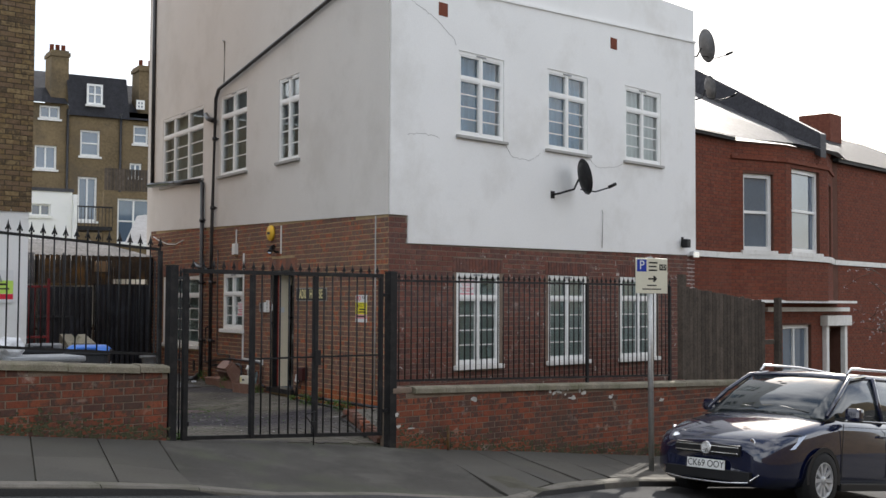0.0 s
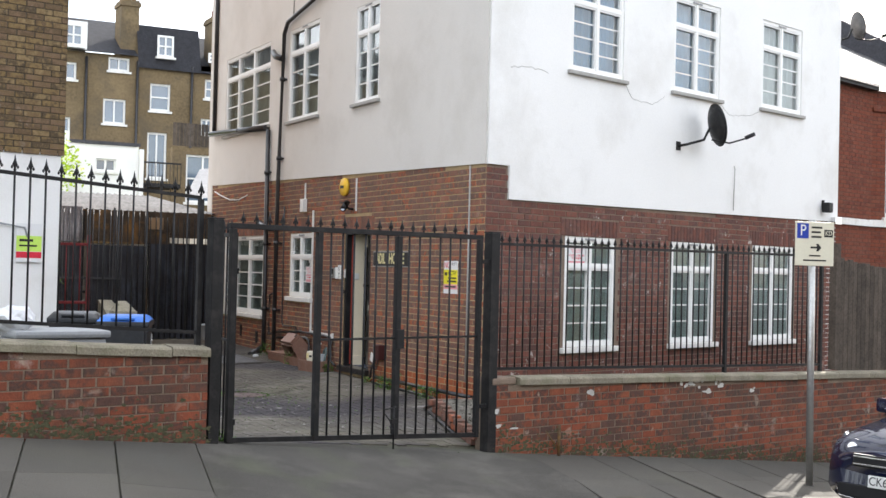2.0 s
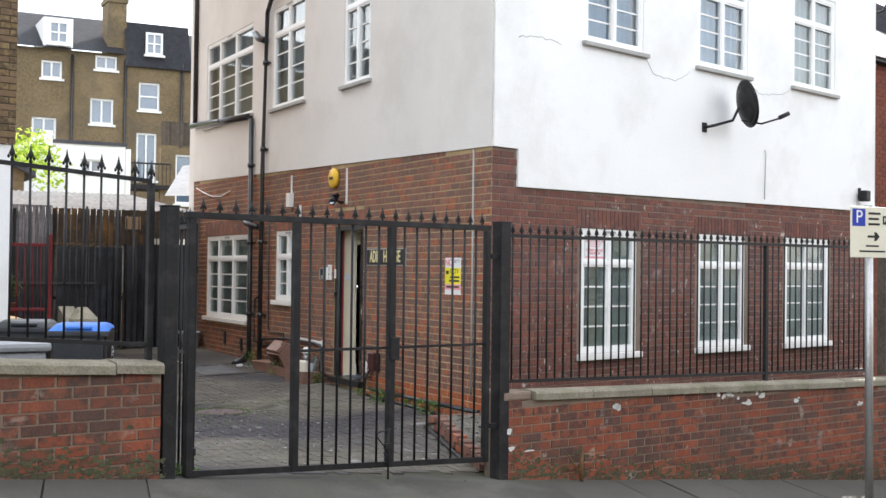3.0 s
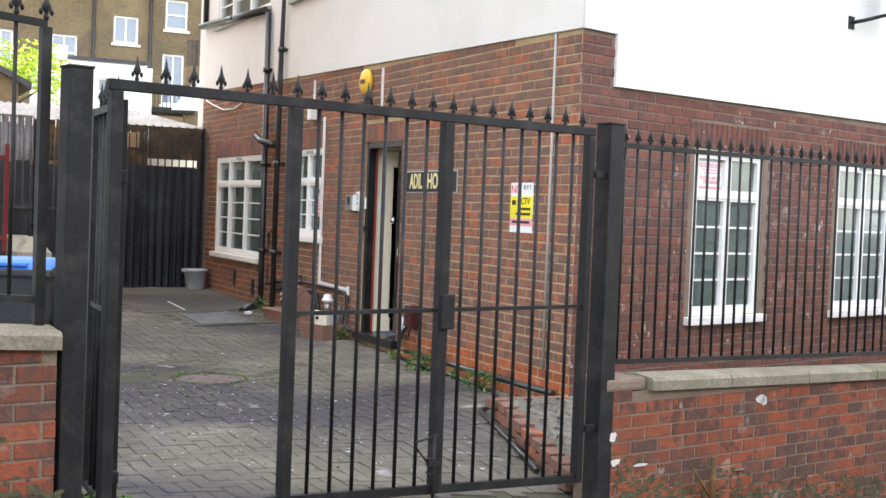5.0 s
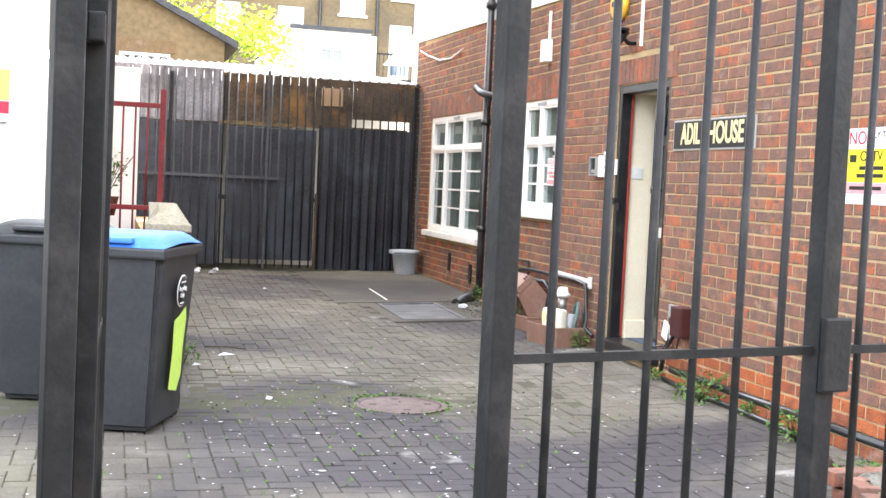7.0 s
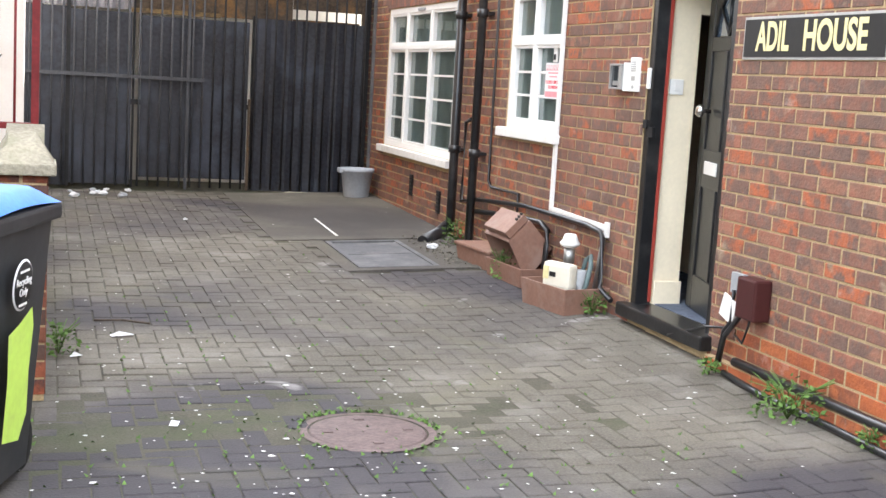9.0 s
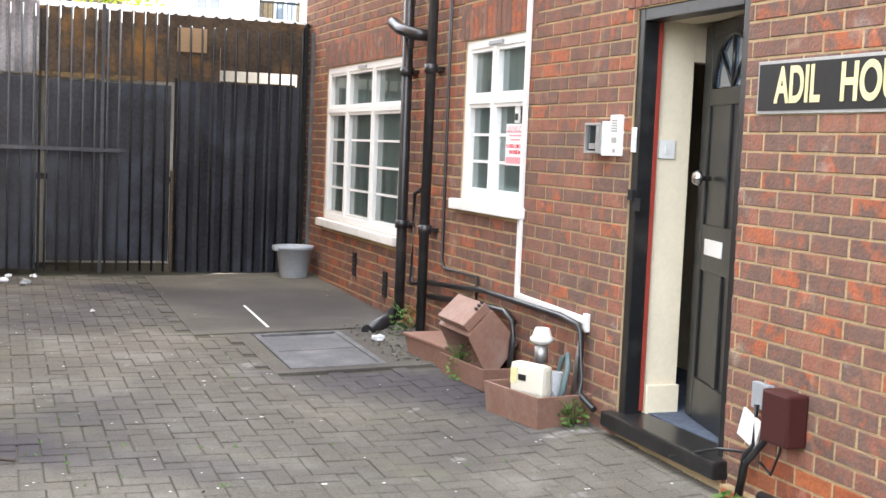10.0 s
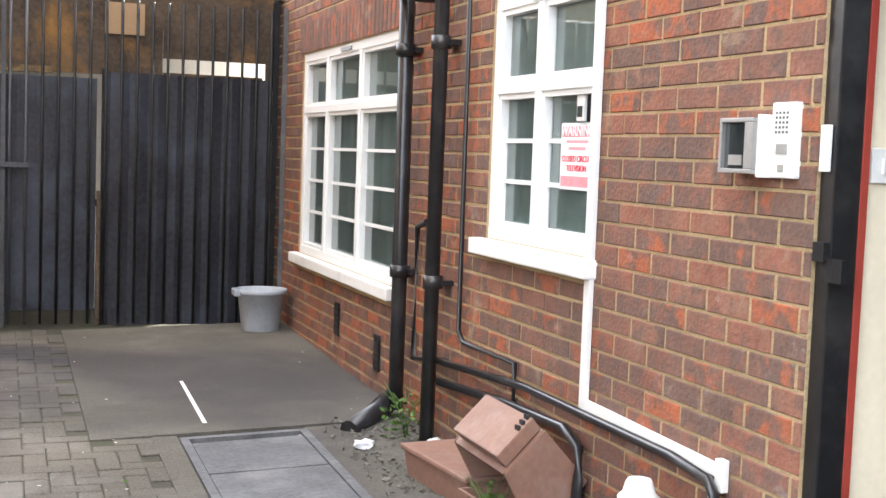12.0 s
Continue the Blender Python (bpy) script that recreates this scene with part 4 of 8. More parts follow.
for nm, x0, x1, z1, zb in (("panel", 0.04, 0.63, 1.75, 0.03), ("panel", 0.72, 1.80, 1.73, 0.11), ("panel", 1.86, 3.03, 1.78, 0.0)):
    bm = bmesh.new()
    corrugated(bm, x0, x1, zb, z1, 0, 0.012 if x0 > 1.8 else 0.003, 0.13)
    part(nm, bm, M["black_sheet"], back_gate, "black painted sheet steel")
for r in ((0.0, 3.06, 0.02, 0.05, 0.84, 0.89), (1.835, 1.858, 0.015, 0.055, 0, 1.8), (3.035, 3.075, 0.0, 0.05, 0, 2.35), (0.0, 0.04, 0.0, 0.05, 0, 2.35)):
    part("frame", boxes(r), M["black_iron"], back_gate)
part("frame", boxes((0.640, 0.662, 0.015, 0.055, 0, 2.35)), M["black_iron"], back_gate)
part("mid_rail", boxes((-0.5, 1.35, -0.075, -0.055, 1.10, 1.135)), M["bar_lit"], back_gate, "black rail, reflected light put into its greyer colour")
for k in range(34):
    x = -0.45 + 3.46 * k / 33
    bm = bmesh.new()
    tube(bm, [(x, -0.04, 0.02), (x, -0.04, 2.38 if k < 22 else 2.28)], 0.0105, 6)
    # left-hand bars take the greyer steel with the highlight painted in
    part("bar", bm, M["bar_lit"] if k < 18 else M["black_iron"], back_gate)
part("post", boxes((1.17, 1.20, -0.055, -0.025, 0.0, 2.42)), M["bar_lit"], back_gate, "black post, reflected light put into its greyer colour")
part("closing_post", boxes((3.095, 3.135, -0.06, -0.02, -0.01, 2.3)), M["steel_dull"], back_gate, "dull pale steel post")
for r in ((0.64, 1.3, 0.06, 0.07, 1.765, 2.38), (1.3, 2.25, 0.065, 0.072, 1.765, 2.38), (2.252, 3.04, 0.06, 0.066, 1.90, 2.38), (2.252, 2.97, 0.06, 0.066, 1.70, 1.80), (2.985, 3.04, 0.052, 0.058, 1.7, 1.90)):
    part("top_sheet", boxes(r), M["rust"], back_gate, "rusty brown upper sheet")
part("brick_edge", boxes((0.62, 1.5, 0.02, 0.055, 1.755, 1.80)), M["brick_stock"], back_gate, "strip of old brick above the gate panel")
bm = bmesh.new()
corrugated(bm, -0.9, 0.64, 1.78, 2.42, 0.075, 0.012, 0.075)
part("top_sheet", bm, M["grey_corr"], back_gate, "dirty pale corrugated sheet")
part("patch", boxes((1.85, 2.12, 0.05, 0.058, 2.05, 2.27)), M["cardboard"], back_gate, "pale board patch")
part("frame_strip", boxes((1.805, 1.832, -0.03, 0.0, 0.0, 0.95)), M["rust"], back_gate, "bare rusty strip")
part("side_sheet", boxes((-0.9, -0.0, 0.05, 0.06, 0.0, 1.77)), M["black_sheet"], back_gate, "black sheet beside the gate")
# pale yard behind and the shed with its corrugated roof
solid("outbuilding_wall", boxes((0, 3.6, 0.0, 0.1, 0.1, 2.4)), M["sill"], frame_at(6.2, 27.2, 0), "pale rendered wall behind the back gate", kind="structure")
shed = thing("shed", frame_at(4.6, 26.1, 0, 0.1), "open yard shed under a pale corrugated sheet roof", "shed")
bm = bmesh.new()
n = 160
rows = []
for (yy, zz) in ((0.0, 2.48), (5.2, 3.05)):
    rows.append([bm.verts.new((5.0 * k / n, yy, zz + 0.022 * math.sin(k * math.pi / 2))) for k in range(n + 1)])
for k in range(n):
    bm.faces.new((rows[0][k], rows[0][k + 1], rows[1][k + 1], rows[1][k]))
part("roof_sheet", bm, M["roof_sheet"], shed, "pale weathered corrugated roof")
part("wall", boxes((0.0, 5.0, 5.1, 5.2, 0.0, 3.0), (0.0, 0.1, 0.2, 5.1, 0.0, 2.4)), M["timber"], shed)

# ---- neighbour on the left ----
NBX, NBY = 5.42, 18.9
nb = thing("neighbour_building", frame_at(NBX, NBY, B_AZ, 0), "brown stock-brick building with a white-painted ground floor", "building")
nb_up = slab_wall("wall", Matrix(), [-9, 0], (2.96, 11.5), 0.3, [], M["mortar_dark"], "brown stock brick upper wall", kind="")
nb_up.parent = nb
part("wall", boxes((-9.0, -0.03, 0.02, 0.3, -0.3, 2.96)), M["render_white"], nb, "white painted ground-floor wall")
part("wall", boxes((-0.3, 0.0, 0.3, 9.0, 2.96, 11.5), (-0.32, -0.03, 0.3, 9.0, -0.3, 2.96)), M["mortar_grey"], nb, "brown brick flank")
part("wall", boxes((-9.0, -0.92, -0.022, -0.004, 2.964, 4.42)), M["render_white"], nb, "white painted upper strip")
part("plinth", boxes((-9.0, 0.0, -0.06, 0.02, -0.3, 0.55)), M["sill"], nb, "white painted plinth")
nb_rects = brick_rects(-9, 0, lambda x: 2.96, lambda x: 11.5, [], seed=3)

# ---- far terrace and gardens ----
def simple_window(th, a, b, c, d, y=0.0, wd=0.09, cols=2, rows=2, sill=True):
    """A window of a far house: a frame with its panes, set in an opening that ends at y."""
    w = part("window", boxes((a, b, y + 0.08, y + 0.14, c, c + wd), (a, b, y + 0.08, y + 0.14, d - wd, d), (a, a + wd, y + 0.08, y + 0.14, c + wd, d - wd), (b - wd, b, y + 0.08, y + 0.14, c + wd, d - wd)), M["upvc"], th, "white framed window")
    for k in range(1, cols):
        x = a + (b - a) * k / cols
        part("mullion", boxes((x - 0.035, x + 0.035, y + 0.085, y + 0.135, c + wd, d - wd)), M["upvc"], w)
    for k in range(1, rows):
        z = c + (d - c) * k / rows
        part("transom", boxes((a + wd, b - wd, y + 0.087, y + 0.13, z - 0.03, z + 0.03)), M["upvc"], w)
    part("pane", boxes((a + wd, b - wd, y + 0.14, y + 0.15, c + wd, d - wd)), M["far_pane"], w)
    if sill:
        part("sill", boxes((a - 0.08, b + 0.08, y - 0.06, y + 0.1, c - 0.10, c - 0.003)), M["sill"], w)


FAR_WINS = [(14.16, 15.09, 10.5, 11.1, 2, 1), (16.03, 16.95, 8.88, 10.1, 1, 2), (18.53, 19.26, 9.62, 10.5, 1, 2), (13.98, 14.97, 8.15, 9.25, 2, 1), (18.38, 18.96, 8.0, 8.69, 2, 1), (15.96, 16.85, 5.84, 7.9, 2, 1), (11.95, 12.8, 9.95, 10.7, 2, 1), (11.6, 12.6, 6.9, 8.3, 2, 2), (9.3, 10.2, 9.9, 10.7, 2, 1), (9.3, 10.2, 7.0, 8.3, 2, 2)]
terrace = thing("terrace_house", frame_at(0, 58, 0, -0.45), "tall brown brick terrace with white windows and a slate mansard", "house")
tw = slab_wall("wall", Matrix(), [-10, 13.3, 15.42, 19.6, 24, 45], (-2, lambda x: 11.2 if x < 15.421 else 10.72), 0.3, [w[:4] for w in FAR_WINS], M["brick_far"], "brown stock brick wall", kind="")
tw.parent = terrace
for a, b, c, d, cc, rr in FAR_WINS:
    simple_window(terrace, a, b, c, d, cols=cc, rows=rr)
# added near-black backing: painted shade of the rooms behind the far windows
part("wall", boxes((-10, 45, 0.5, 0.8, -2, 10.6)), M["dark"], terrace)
bm = bmesh.new()
for pts in (((-10, -0.25, 11.2), (15.4, -0.25, 11.2), (15.4, 3.5, 13.3), (-10, 3.5, 13.3)), ((15.46, -0.15, 10.73), (18.3, -0.15, 10.73), (18.3, 0.5, 12.75), (15.46, 0.5, 12.75)), ((15.46, 0.5, 12.75), (18.3, 0.5, 12.75), (18.3, 5, 12.9), (15.46, 5, 12.9)), ((18.32, -0.2, 10.73), (45, -0.2, 10.73), (45, 3.5, 13.0), (18.32, 3.5, 13.0))):
    bm.faces.new([bm.verts.new(p) for p in pts])
bmesh.ops.solidify(bm, geom=bm.faces[:], thickness=0.12)
part("roof", bm, M["slate"], terrace, "dark slate roof and mansard")
simple_window(terrace, 16.29, 17.03, 11.31, 12.28, y=-0.14, sill=True)
part("dormer", boxes((12.0, 13.2, -0.1, 2.4, 11.25, 12.5)), M["render_white"], terrace, "white dormer")
simple_window(terrace, 12.2, 13.0, 11.4, 12.35, y=-0.25)
simple_window(terrace, 18.7, 19.1, 11.3, 11.75, y=0.05, sill=False)
for x0, x1, z1 in ((14.75, 15.55, 13.8), (18.9, 20.3, 13.5), (8.5, 9.6, 13.6)):
    ch = part("chimney", boxes((x0, x1, 0.4, 1.6, 11.0, z1), (x0 - 0.06, x1 + 0.06, 0.34, 1.66, z1 - 0.28, z1 - 0.1)), M["brick_far"], terrace, "brick chimney stack")
    for k in range(3):
        bm = bmesh.new()
        lathe(bm, [(0.11, z1), (0.10, z1 + 0.32), (0.12, z1 + 0.35)], 10, cx=x0 + (x1 - x0) * (k + 0.5) / 3, cy=1.0)
        part("chimney_pot", bm, M["brick_house"], ch)
for x in (13.2, 15.43, 17.9):
    bm = bmesh.new()
    tube(bm, [(x, -0.08, -1), (x, -0.08, 11.0)], 0.06, 8)
    part("downpipe", bm, M["black_pipe"], terrace)
ext = thing("garden_extension", frame_at(-0.22, 48, 0, -0.18), "white rendered back extension with a dark parapet", "building")
ew = slab_wall("wall", Matrix(), [10.9, 13.45], (-1, 6.0), 0.25, [(11.92, 12.65, 5.05, 5.5)], M["render_white"], "white rendered wall", kind="")
ew.parent = ext
simple_window(ext, 11.92, 12.65, 5.05, 5.5, wd=0.06, rows=1)
part("parapet", boxes((10.85, 13.5, -0.06, 0.3, 6.0, 6.12)), M["slate"], ext)
part("wall", boxes((10.6, 10.88, -0.6, 6, -1, 6.35), (13.46, 13.6, -0.2, 6, -1, 5.9)), M["render_white"], ext)
glass_ext = thing("garden_room", frame_at(0, 50, 0, -0.2), "brick garden room with a wide white-framed window under a timber terrace", "building")
ew = slab_wall("wall", Matrix(), [15.0, 20.0], (-1, 6.3), 0.25, [(15.55, 17.6, 4.2, 6.05)], M["brick_far"], "brown brick wall", kind="")
ew.parent = glass_ext
simple_window(glass_ext, 15.55, 17.6, 4.2, 6.05, wd=0.08, cols=3)
for k in range(22):
    part("fence_board", boxes((15.0 + 0.14 * k, 15.12 + 0.14 * k, -0.03, 0.0, 6.36, 7.25)), M["timber"], glass_ext)
part("balcony", boxes((13.75, 15.3, -0.2, 1.6, 4.7, 4.85), (13.75, 15.3, -0.22, -0.18, 5.6, 5.66), *[(13.75 + 0.14 * k, 13.77 + 0.14 * k, -0.21, -0.19, 4.85, 5.6) for k in range(12)]), M["black_iron"], glass_ext, "black iron balcony")
out = thing("outhouse", frame_at(0, 33, 0), "brown brick gabled outhouse with a small white arched window", "building")
bm = bmesh.new()
prism(bm, [(3.6, -1), (7.62, -1), (7.62, 3.72), (6.3, 4.32), (5.2, 4.5), (3.6, 4.2)], 0, 2.5)
part("wall", bm, M["brick_far"], out, "brown brick gable wall")
bm = bmesh.new()
prism(bm, [(7.85, 3.55), (7.85, 3.68), (6.3, 4.44), (5.2, 4.62), (3.6, 4.32), (3.6, 4.2), (5.2, 4.5), (6.3, 4.32)], -0.12, 2.6)
part("roof", bm, M["slate"], out)
simple_window(out, 5.82, 6.68, 2.9, 3.38, y=-0.15, wd=0.05, cols=4)
part("lintel", boxes((5.72, 6.78, -0.02, 0.02, 3.4, 3.62)), M["brick_stock"], out)
bm = bmesh.new()
vv = [bm.verts.new(p) for p in ((9.35, 0, 2.95), (11.2, 0, 3.02), (11.4, 2.6, 3.9), (10.4, 2.6, 3.75))]
bm.faces.new(vv)
bmesh.ops.solidify(bm, geom=bm.faces[:], thickness=0.06)
solid("lean_to_roof", bm, M["slate_pale"], frame_at(0, 27.6, 0), "pale slate lean-to roof behind the yard gate", "roof")


def leaf_cloud(bm, cx, cy, cz, r, n, size, rnd, flat=1.0):
    for _ in range(n):
        d = Vector((rnd.gauss(0, 1), rnd.gauss(0, 1), rnd.gauss(0, 1) * flat)).normalized() * r * rnd.random() ** 0.45
        c = Vector((cx, cy, cz)) + d
        a, b = Vector((rnd.gauss(0, 1), rnd.gauss(0, 1), rnd.gauss(0, 0.6))).normalized(), Vector((rnd.gauss(0, 1), rnd.gauss(0, 1), rnd.gauss(0, 1))).normalized()
        b = (b - a * b.dot(a)).normalized()
        s = size * rnd.uniform(0.6, 1.3)
        bm.faces.new([bm.verts.new(c + p) for p in (-a * s, b * s * 0.5, a * s, -b * s * 0.5)])


rnd = random.Random(21)
tree = thing("tree", Matrix.Translation((7.55, 43, -0.1)), "broad tree in bright yellow-green spring leaf", "tree")
bm = bmesh.new()
tube(bm, [(0, 0, -1), (0.1, 0, 2.0), (0, 0.1, 3.6)], [0.22, 0.17, 0.12], 10)
part("trunk", bm, M["bark"], tree)
for k in range(7):
    bm = bmesh.new()
    a = k * 0.9
    tube(bm, [(0, 0.05, 2.6 + 0.15 * k), (math.cos(a) * 0.8, math.sin(a) * 0.8, 3.8), (math.cos(a) * 1.9, math.sin(a) * 1.4, 4.6 + 0.2 * (k % 3))], [0.08, 0.05, 0.02], 7)
    part("limb", bm, M["bark"], tree)
bm = bmesh.new()
for _ in range(26):
    leaf_cloud(bm, rnd.uniform(-2.2, 2.3), rnd.uniform(-1.3, 1.3), rnd.uniform(3.2, 5.6), rnd.uniform(0.45, 0.8), 190, 0.085, rnd)
part("crown", bm, M["leaf_far"], tree, "bright yellow-green leaves", kind="stuff")


# ---- writing ----
def words(name, text, size, mat, parent, m, depth=0.001, squeeze=1.0, label="", bold=0.0):
    cu = bpy.data.curves.new(name, "FONT")
    cu.body, cu.size, cu.extrude, cu.align_x, cu.align_y = text, size, depth, "CENTER", "CENTER"
    cu.offset = bold
    tmp = new(name, cu)
    bpy.context.view_layer.update()
    me = bpy.data.meshes.new_from_object(tmp.evaluated_get(bpy.context.evaluated_depsgraph_get()))
    bpy.data.objects.remove(tmp)
    me.materials.clear()
    me.materials.append(mat)
    ob = new(name, me)
    ob.parent = parent
    ob.matrix_basis = m @ pose(0, 0, 0, 90) @ Matrix.Diagonal((squeeze, 1, 1, 1))
    return tagged(ob, label)


def at_side(y, z, out=0.0):
    return SIDE @ pose(26.3 - y, -out, z)


# ---- front door and hall ----
DY0, DY1, DZ0, DZ1 = 18.80, 19.74, 0.20, 2.165
dcx = (DY0 + DY1) / 2
door = thing("door_front", at_side(dcx, DZ0), "black panelled front door with a fan light, standing open", "", kind="structure")
hw = (DY1 - DY0) / 2
part("door_frame", boxes((-hw, -hw + 0.06, 0.01, 0.11, 0, DZ1 - DZ0), (hw - 0.06, hw, 0.01, 0.11, 0, DZ1 - DZ0), (-hw + 0.06, hw - 0.06, 0.01, 0.11, DZ1 - DZ0 - 0.06, DZ1 - DZ0), bevel=0.005), M["black_gloss"], door, "black glossy door frame")
part("door_stop", boxes((-hw + 0.06, -hw + 0.066, 0.090, 0.110, 0.02, DZ1 - DZ0 - 0.06)), M["red_trim"], door, "red painted rebate")
part("threshold", boxes((-hw - 0.04, hw + 0.04, -0.07, 0.14, -0.075, 0.005), bevel=0.012), M["black_gloss"], door, "black painted threshold step")
part("strike", boxes((-hw + 0.01, -hw + 0.055, -0.008, 0.008, 1.05, 1.10), (-hw + 0.045, -hw + 0.12, 0.0, 0.02, 1.0, 1.06)), M["black_iron"], door, "dark latch strike")
part("bell_push", boxes((-hw + 0.012, -hw + 0.045, -0.006, 0.008, 1.28, 1.40), bevel=0.003), M["white_plastic"], door, "white bell push")
leaf = new("door_leaf")
leaf.parent = door
leaf.matrix_basis = pose(hw - 0.062, 0.115, 0.012, 0, 0, -15)
LWD, LHT = 0.80, DZ1 - DZ0 - 0.08
bm = boxes((-LWD, -LWD + 0.11, 0, 0.042, 0, LHT), (-0.11, 0, 0, 0.042, 0, LHT), (-LWD + 0.11, -0.11, 0, 0.042, 0, 0.2), (-LWD + 0.11, -0.11, 0, 0.042, 0.72, 0.94), (-LWD + 0.11, -0.11, 0, 0.042, 1.50, 1.58), (-LWD + 0.11, -0.11, 0, 0.042, 1.83, LHT), (-0.43, -0.37, 0, 0.042, 0.2, 0.72), (-0.43, -0.37, 0, 0.042, 0.94, 1.5), bevel=0.006)
part("rails", bm, M["black_gloss"], leaf, "black glossy rails and stiles")
part("panel", boxes((-LWD + 0.11, -0.43, 0.012, 0.030, 0.2, 0.72), (-0.37, -0.11, 0.012, 0.030, 0.2, 0.72), (-LWD + 0.11, -0.43, 0.012, 0.030, 0.94, 1.5), (-0.37, -0.11, 0.012, 0.030, 0.94, 1.5)), M["black_gloss"], leaf)
bm = bmesh.new()
n = 16
c = bm.verts.new((-0.40, 0.018, 1.585))
arc = [bm.verts.new((-0.40 + 0.26 * math.cos(math.pi * k / n), 0.018, 1.585 + 0.235 * math.sin(math.pi * k / n))) for k in range(n + 1)]
for k in range(n):
    bm.faces.new((c, arc[k + 1], arc[k]))
part("fan_light", bm, M["far_pane"], leaf, "half-round glazed fan light")
bm = bmesh.new()
for k in (1, 2, 3):
    a = math.pi * k / 4
    tube(bm, [(-0.40, 0.012, 1.585), (-0.40 + 0.26 * math.cos(a), 0.012, 1.585 + 0.235 * math.sin(a))], 0.010, 6)
tube(bm, [(-0.40 + 0.265 * math.cos(math.pi * k / 14), 0.012, 1.585 + 0.24 * math.sin(math.pi * k / 14)) for k in range(15)], 0.014, 6)
part("fan_bars", bm, M["black_gloss"], leaf)
bm = bmesh.new()
for k in range(n):
    a0, a1 = math.pi * k / n, math.pi * (k + 1) / n
    p = [(-0.40 + 0.26 * math.cos(t), 1.585 + 0.235 * math.sin(t)) for t in (a0, a1)]
    bm.faces.new([bm.verts.new((x, 0.006, z)) for x, z in (p[0], (p[0][0], 1.835), (p[1][0], 1.835), p[1])])
for x0, x1 in ((-LWD + 0.10, -0.66), (-0.14, -0.10)):
    bm.faces.new([bm.verts.new((x, 0.006, z)) for x, z in ((x0, 1.575), (x1, 1.575), (x1, 1.835), (x0, 1.835))])
part("spandrel", bm, M["black_gloss"], leaf)
part("letter_plate", boxes((-0.62, -0.37, -0.008, 0.0, 0.80, 0.875), bevel=0.004), M["white_plastic"], leaf, "white metal letter plate")
bm = bmesh.new()
lathe(bm, [(0.012, 0), (0.012, 0.04), (0.034, 0.05), (0.038, 0.065), (0.025, 0.085), (0.004, 0.09)], 16)
bmesh.ops.transform(bm, matrix=pose(-LWD + 0.20, 0, 1.16, 90), verts=bm.verts)
part("door_handle", bm, M["chrome"], leaf, "polished round knob", smooth=True)
part("hinge", boxes((-0.03, 0.01, -0.012, 0.0, 1.72, 1.82), (-0.03, 0.01, -0.012, 0.0, 0.25, 0.35)), M["steel"], door, "steel hinge").matrix_basis = pose(hw - 0.06, 0.11, 0)
leaf_note = tagged(leaf, "black glossy panelled leaf standing ajar")
# hall: cream side walls, deeper ones in shade-darkened cream, dark end with meters
HX = SIDE @ pose(26.3 - dcx, 0, 0)
solid("hall_wall", boxes((-hw + 0.001, -hw + 0.047, 0.111, 0.284, 0.19, 2.164), (-hw + 0.048, hw - 0.001, 0.111, 0.284, 2.11, 2.164)), M["cream_wall"], HX, "cream painted door reveal", kind="structure")
solid("hall_wall", boxes((-hw - 0.07, -hw + 0.045, 0.285, 0.30, 0.19, 2.3), (-hw - 0.07, -hw + 0.045, 0.301, 1.0, 1.93, 2.3)), M["cream_wall"], HX, "cream painted hall wall", kind="structure")
solid("hall_wall", boxes((-hw - 1.4, -hw + 0.02, 1.0, 1.08, 0.19, 2.3)), M["cream_wall"], HX, "cream painted hall wall", kind="structure")
# deeper hall walls: indoor shade is put into the darker cream
solid("hall_wall", boxes((hw, hw + 0.06, 0.285, 3.6, 0.19, 2.3), (-hw - 1.4, hw + 0.06, 3.6, 3.7, 0.19, 2.3), (-hw - 1.46, -hw - 1.4, 1.0, 3.7, 0.19, 2.3)), M["hall_shaded"], HX, "cream hall wall, shade put into its darker colour", kind="structure")
solid("baseboard", boxes((-hw + 0.048, -hw + 0.064, 0.125, 0.31, 0.19, 0.345), bevel=0.008), M["cream_wall"], HX, "cream painted skirting", kind="structure")
solid("hall_ceiling", boxes((-hw - 1.46, hw + 0.06, 0.28, 3.7, 2.3, 2.38)), M["cream_wall"], HX, "hall ceiling", kind="structure")
solid("hall_floor", boxes((-hw - 1.4, hw, 0.141, 3.6, 0.12, 0.2065)), M["hall_floor"], HX, "blue-grey hall floor", kind="structure")
solid("door_mat", boxes((-0.35, 0.2, 0.6, 1.2, 0.208, 0.216)), M["cardboard"], HX @ pose(0, 0, 0, 0, 0, 12), "flattened brown cardboard on the hall floor", "cardboard")
m1 = thing("electric_meter", HX @ pose(-0.02, 3.5, 1.2), "pale electric meter on a dark board in the hall", "meter")
part("board", boxes((-0.25, 0.25, 0.05, 0.1, -0.3, 0.35)), M["dark"], m1)
part("case", boxes((-0.10, 0.08, -0.04, 0.05, 0.1, 0.33), bevel=0.01), M["meter"], m1)
part("label", boxes((-0.10, 0.05, 0.035, 0.05, -0.22, -0.08)), M["sign_yellow"], m1)
sw = thing("light_switch", HX @ pose(-hw + 0.047, 0.17, 1.50), "square white light switch on cream wall", "switch")
part("plate", boxes((0, 0.01, -0.045, 0.045, -0.045, 0.045), bevel=0.003), M["white_plastic"], sw)
part("rocker", boxes((0.01, 0.016, -0.012, 0.012, -0.02, 0.02)), M["white_plastic"], sw)

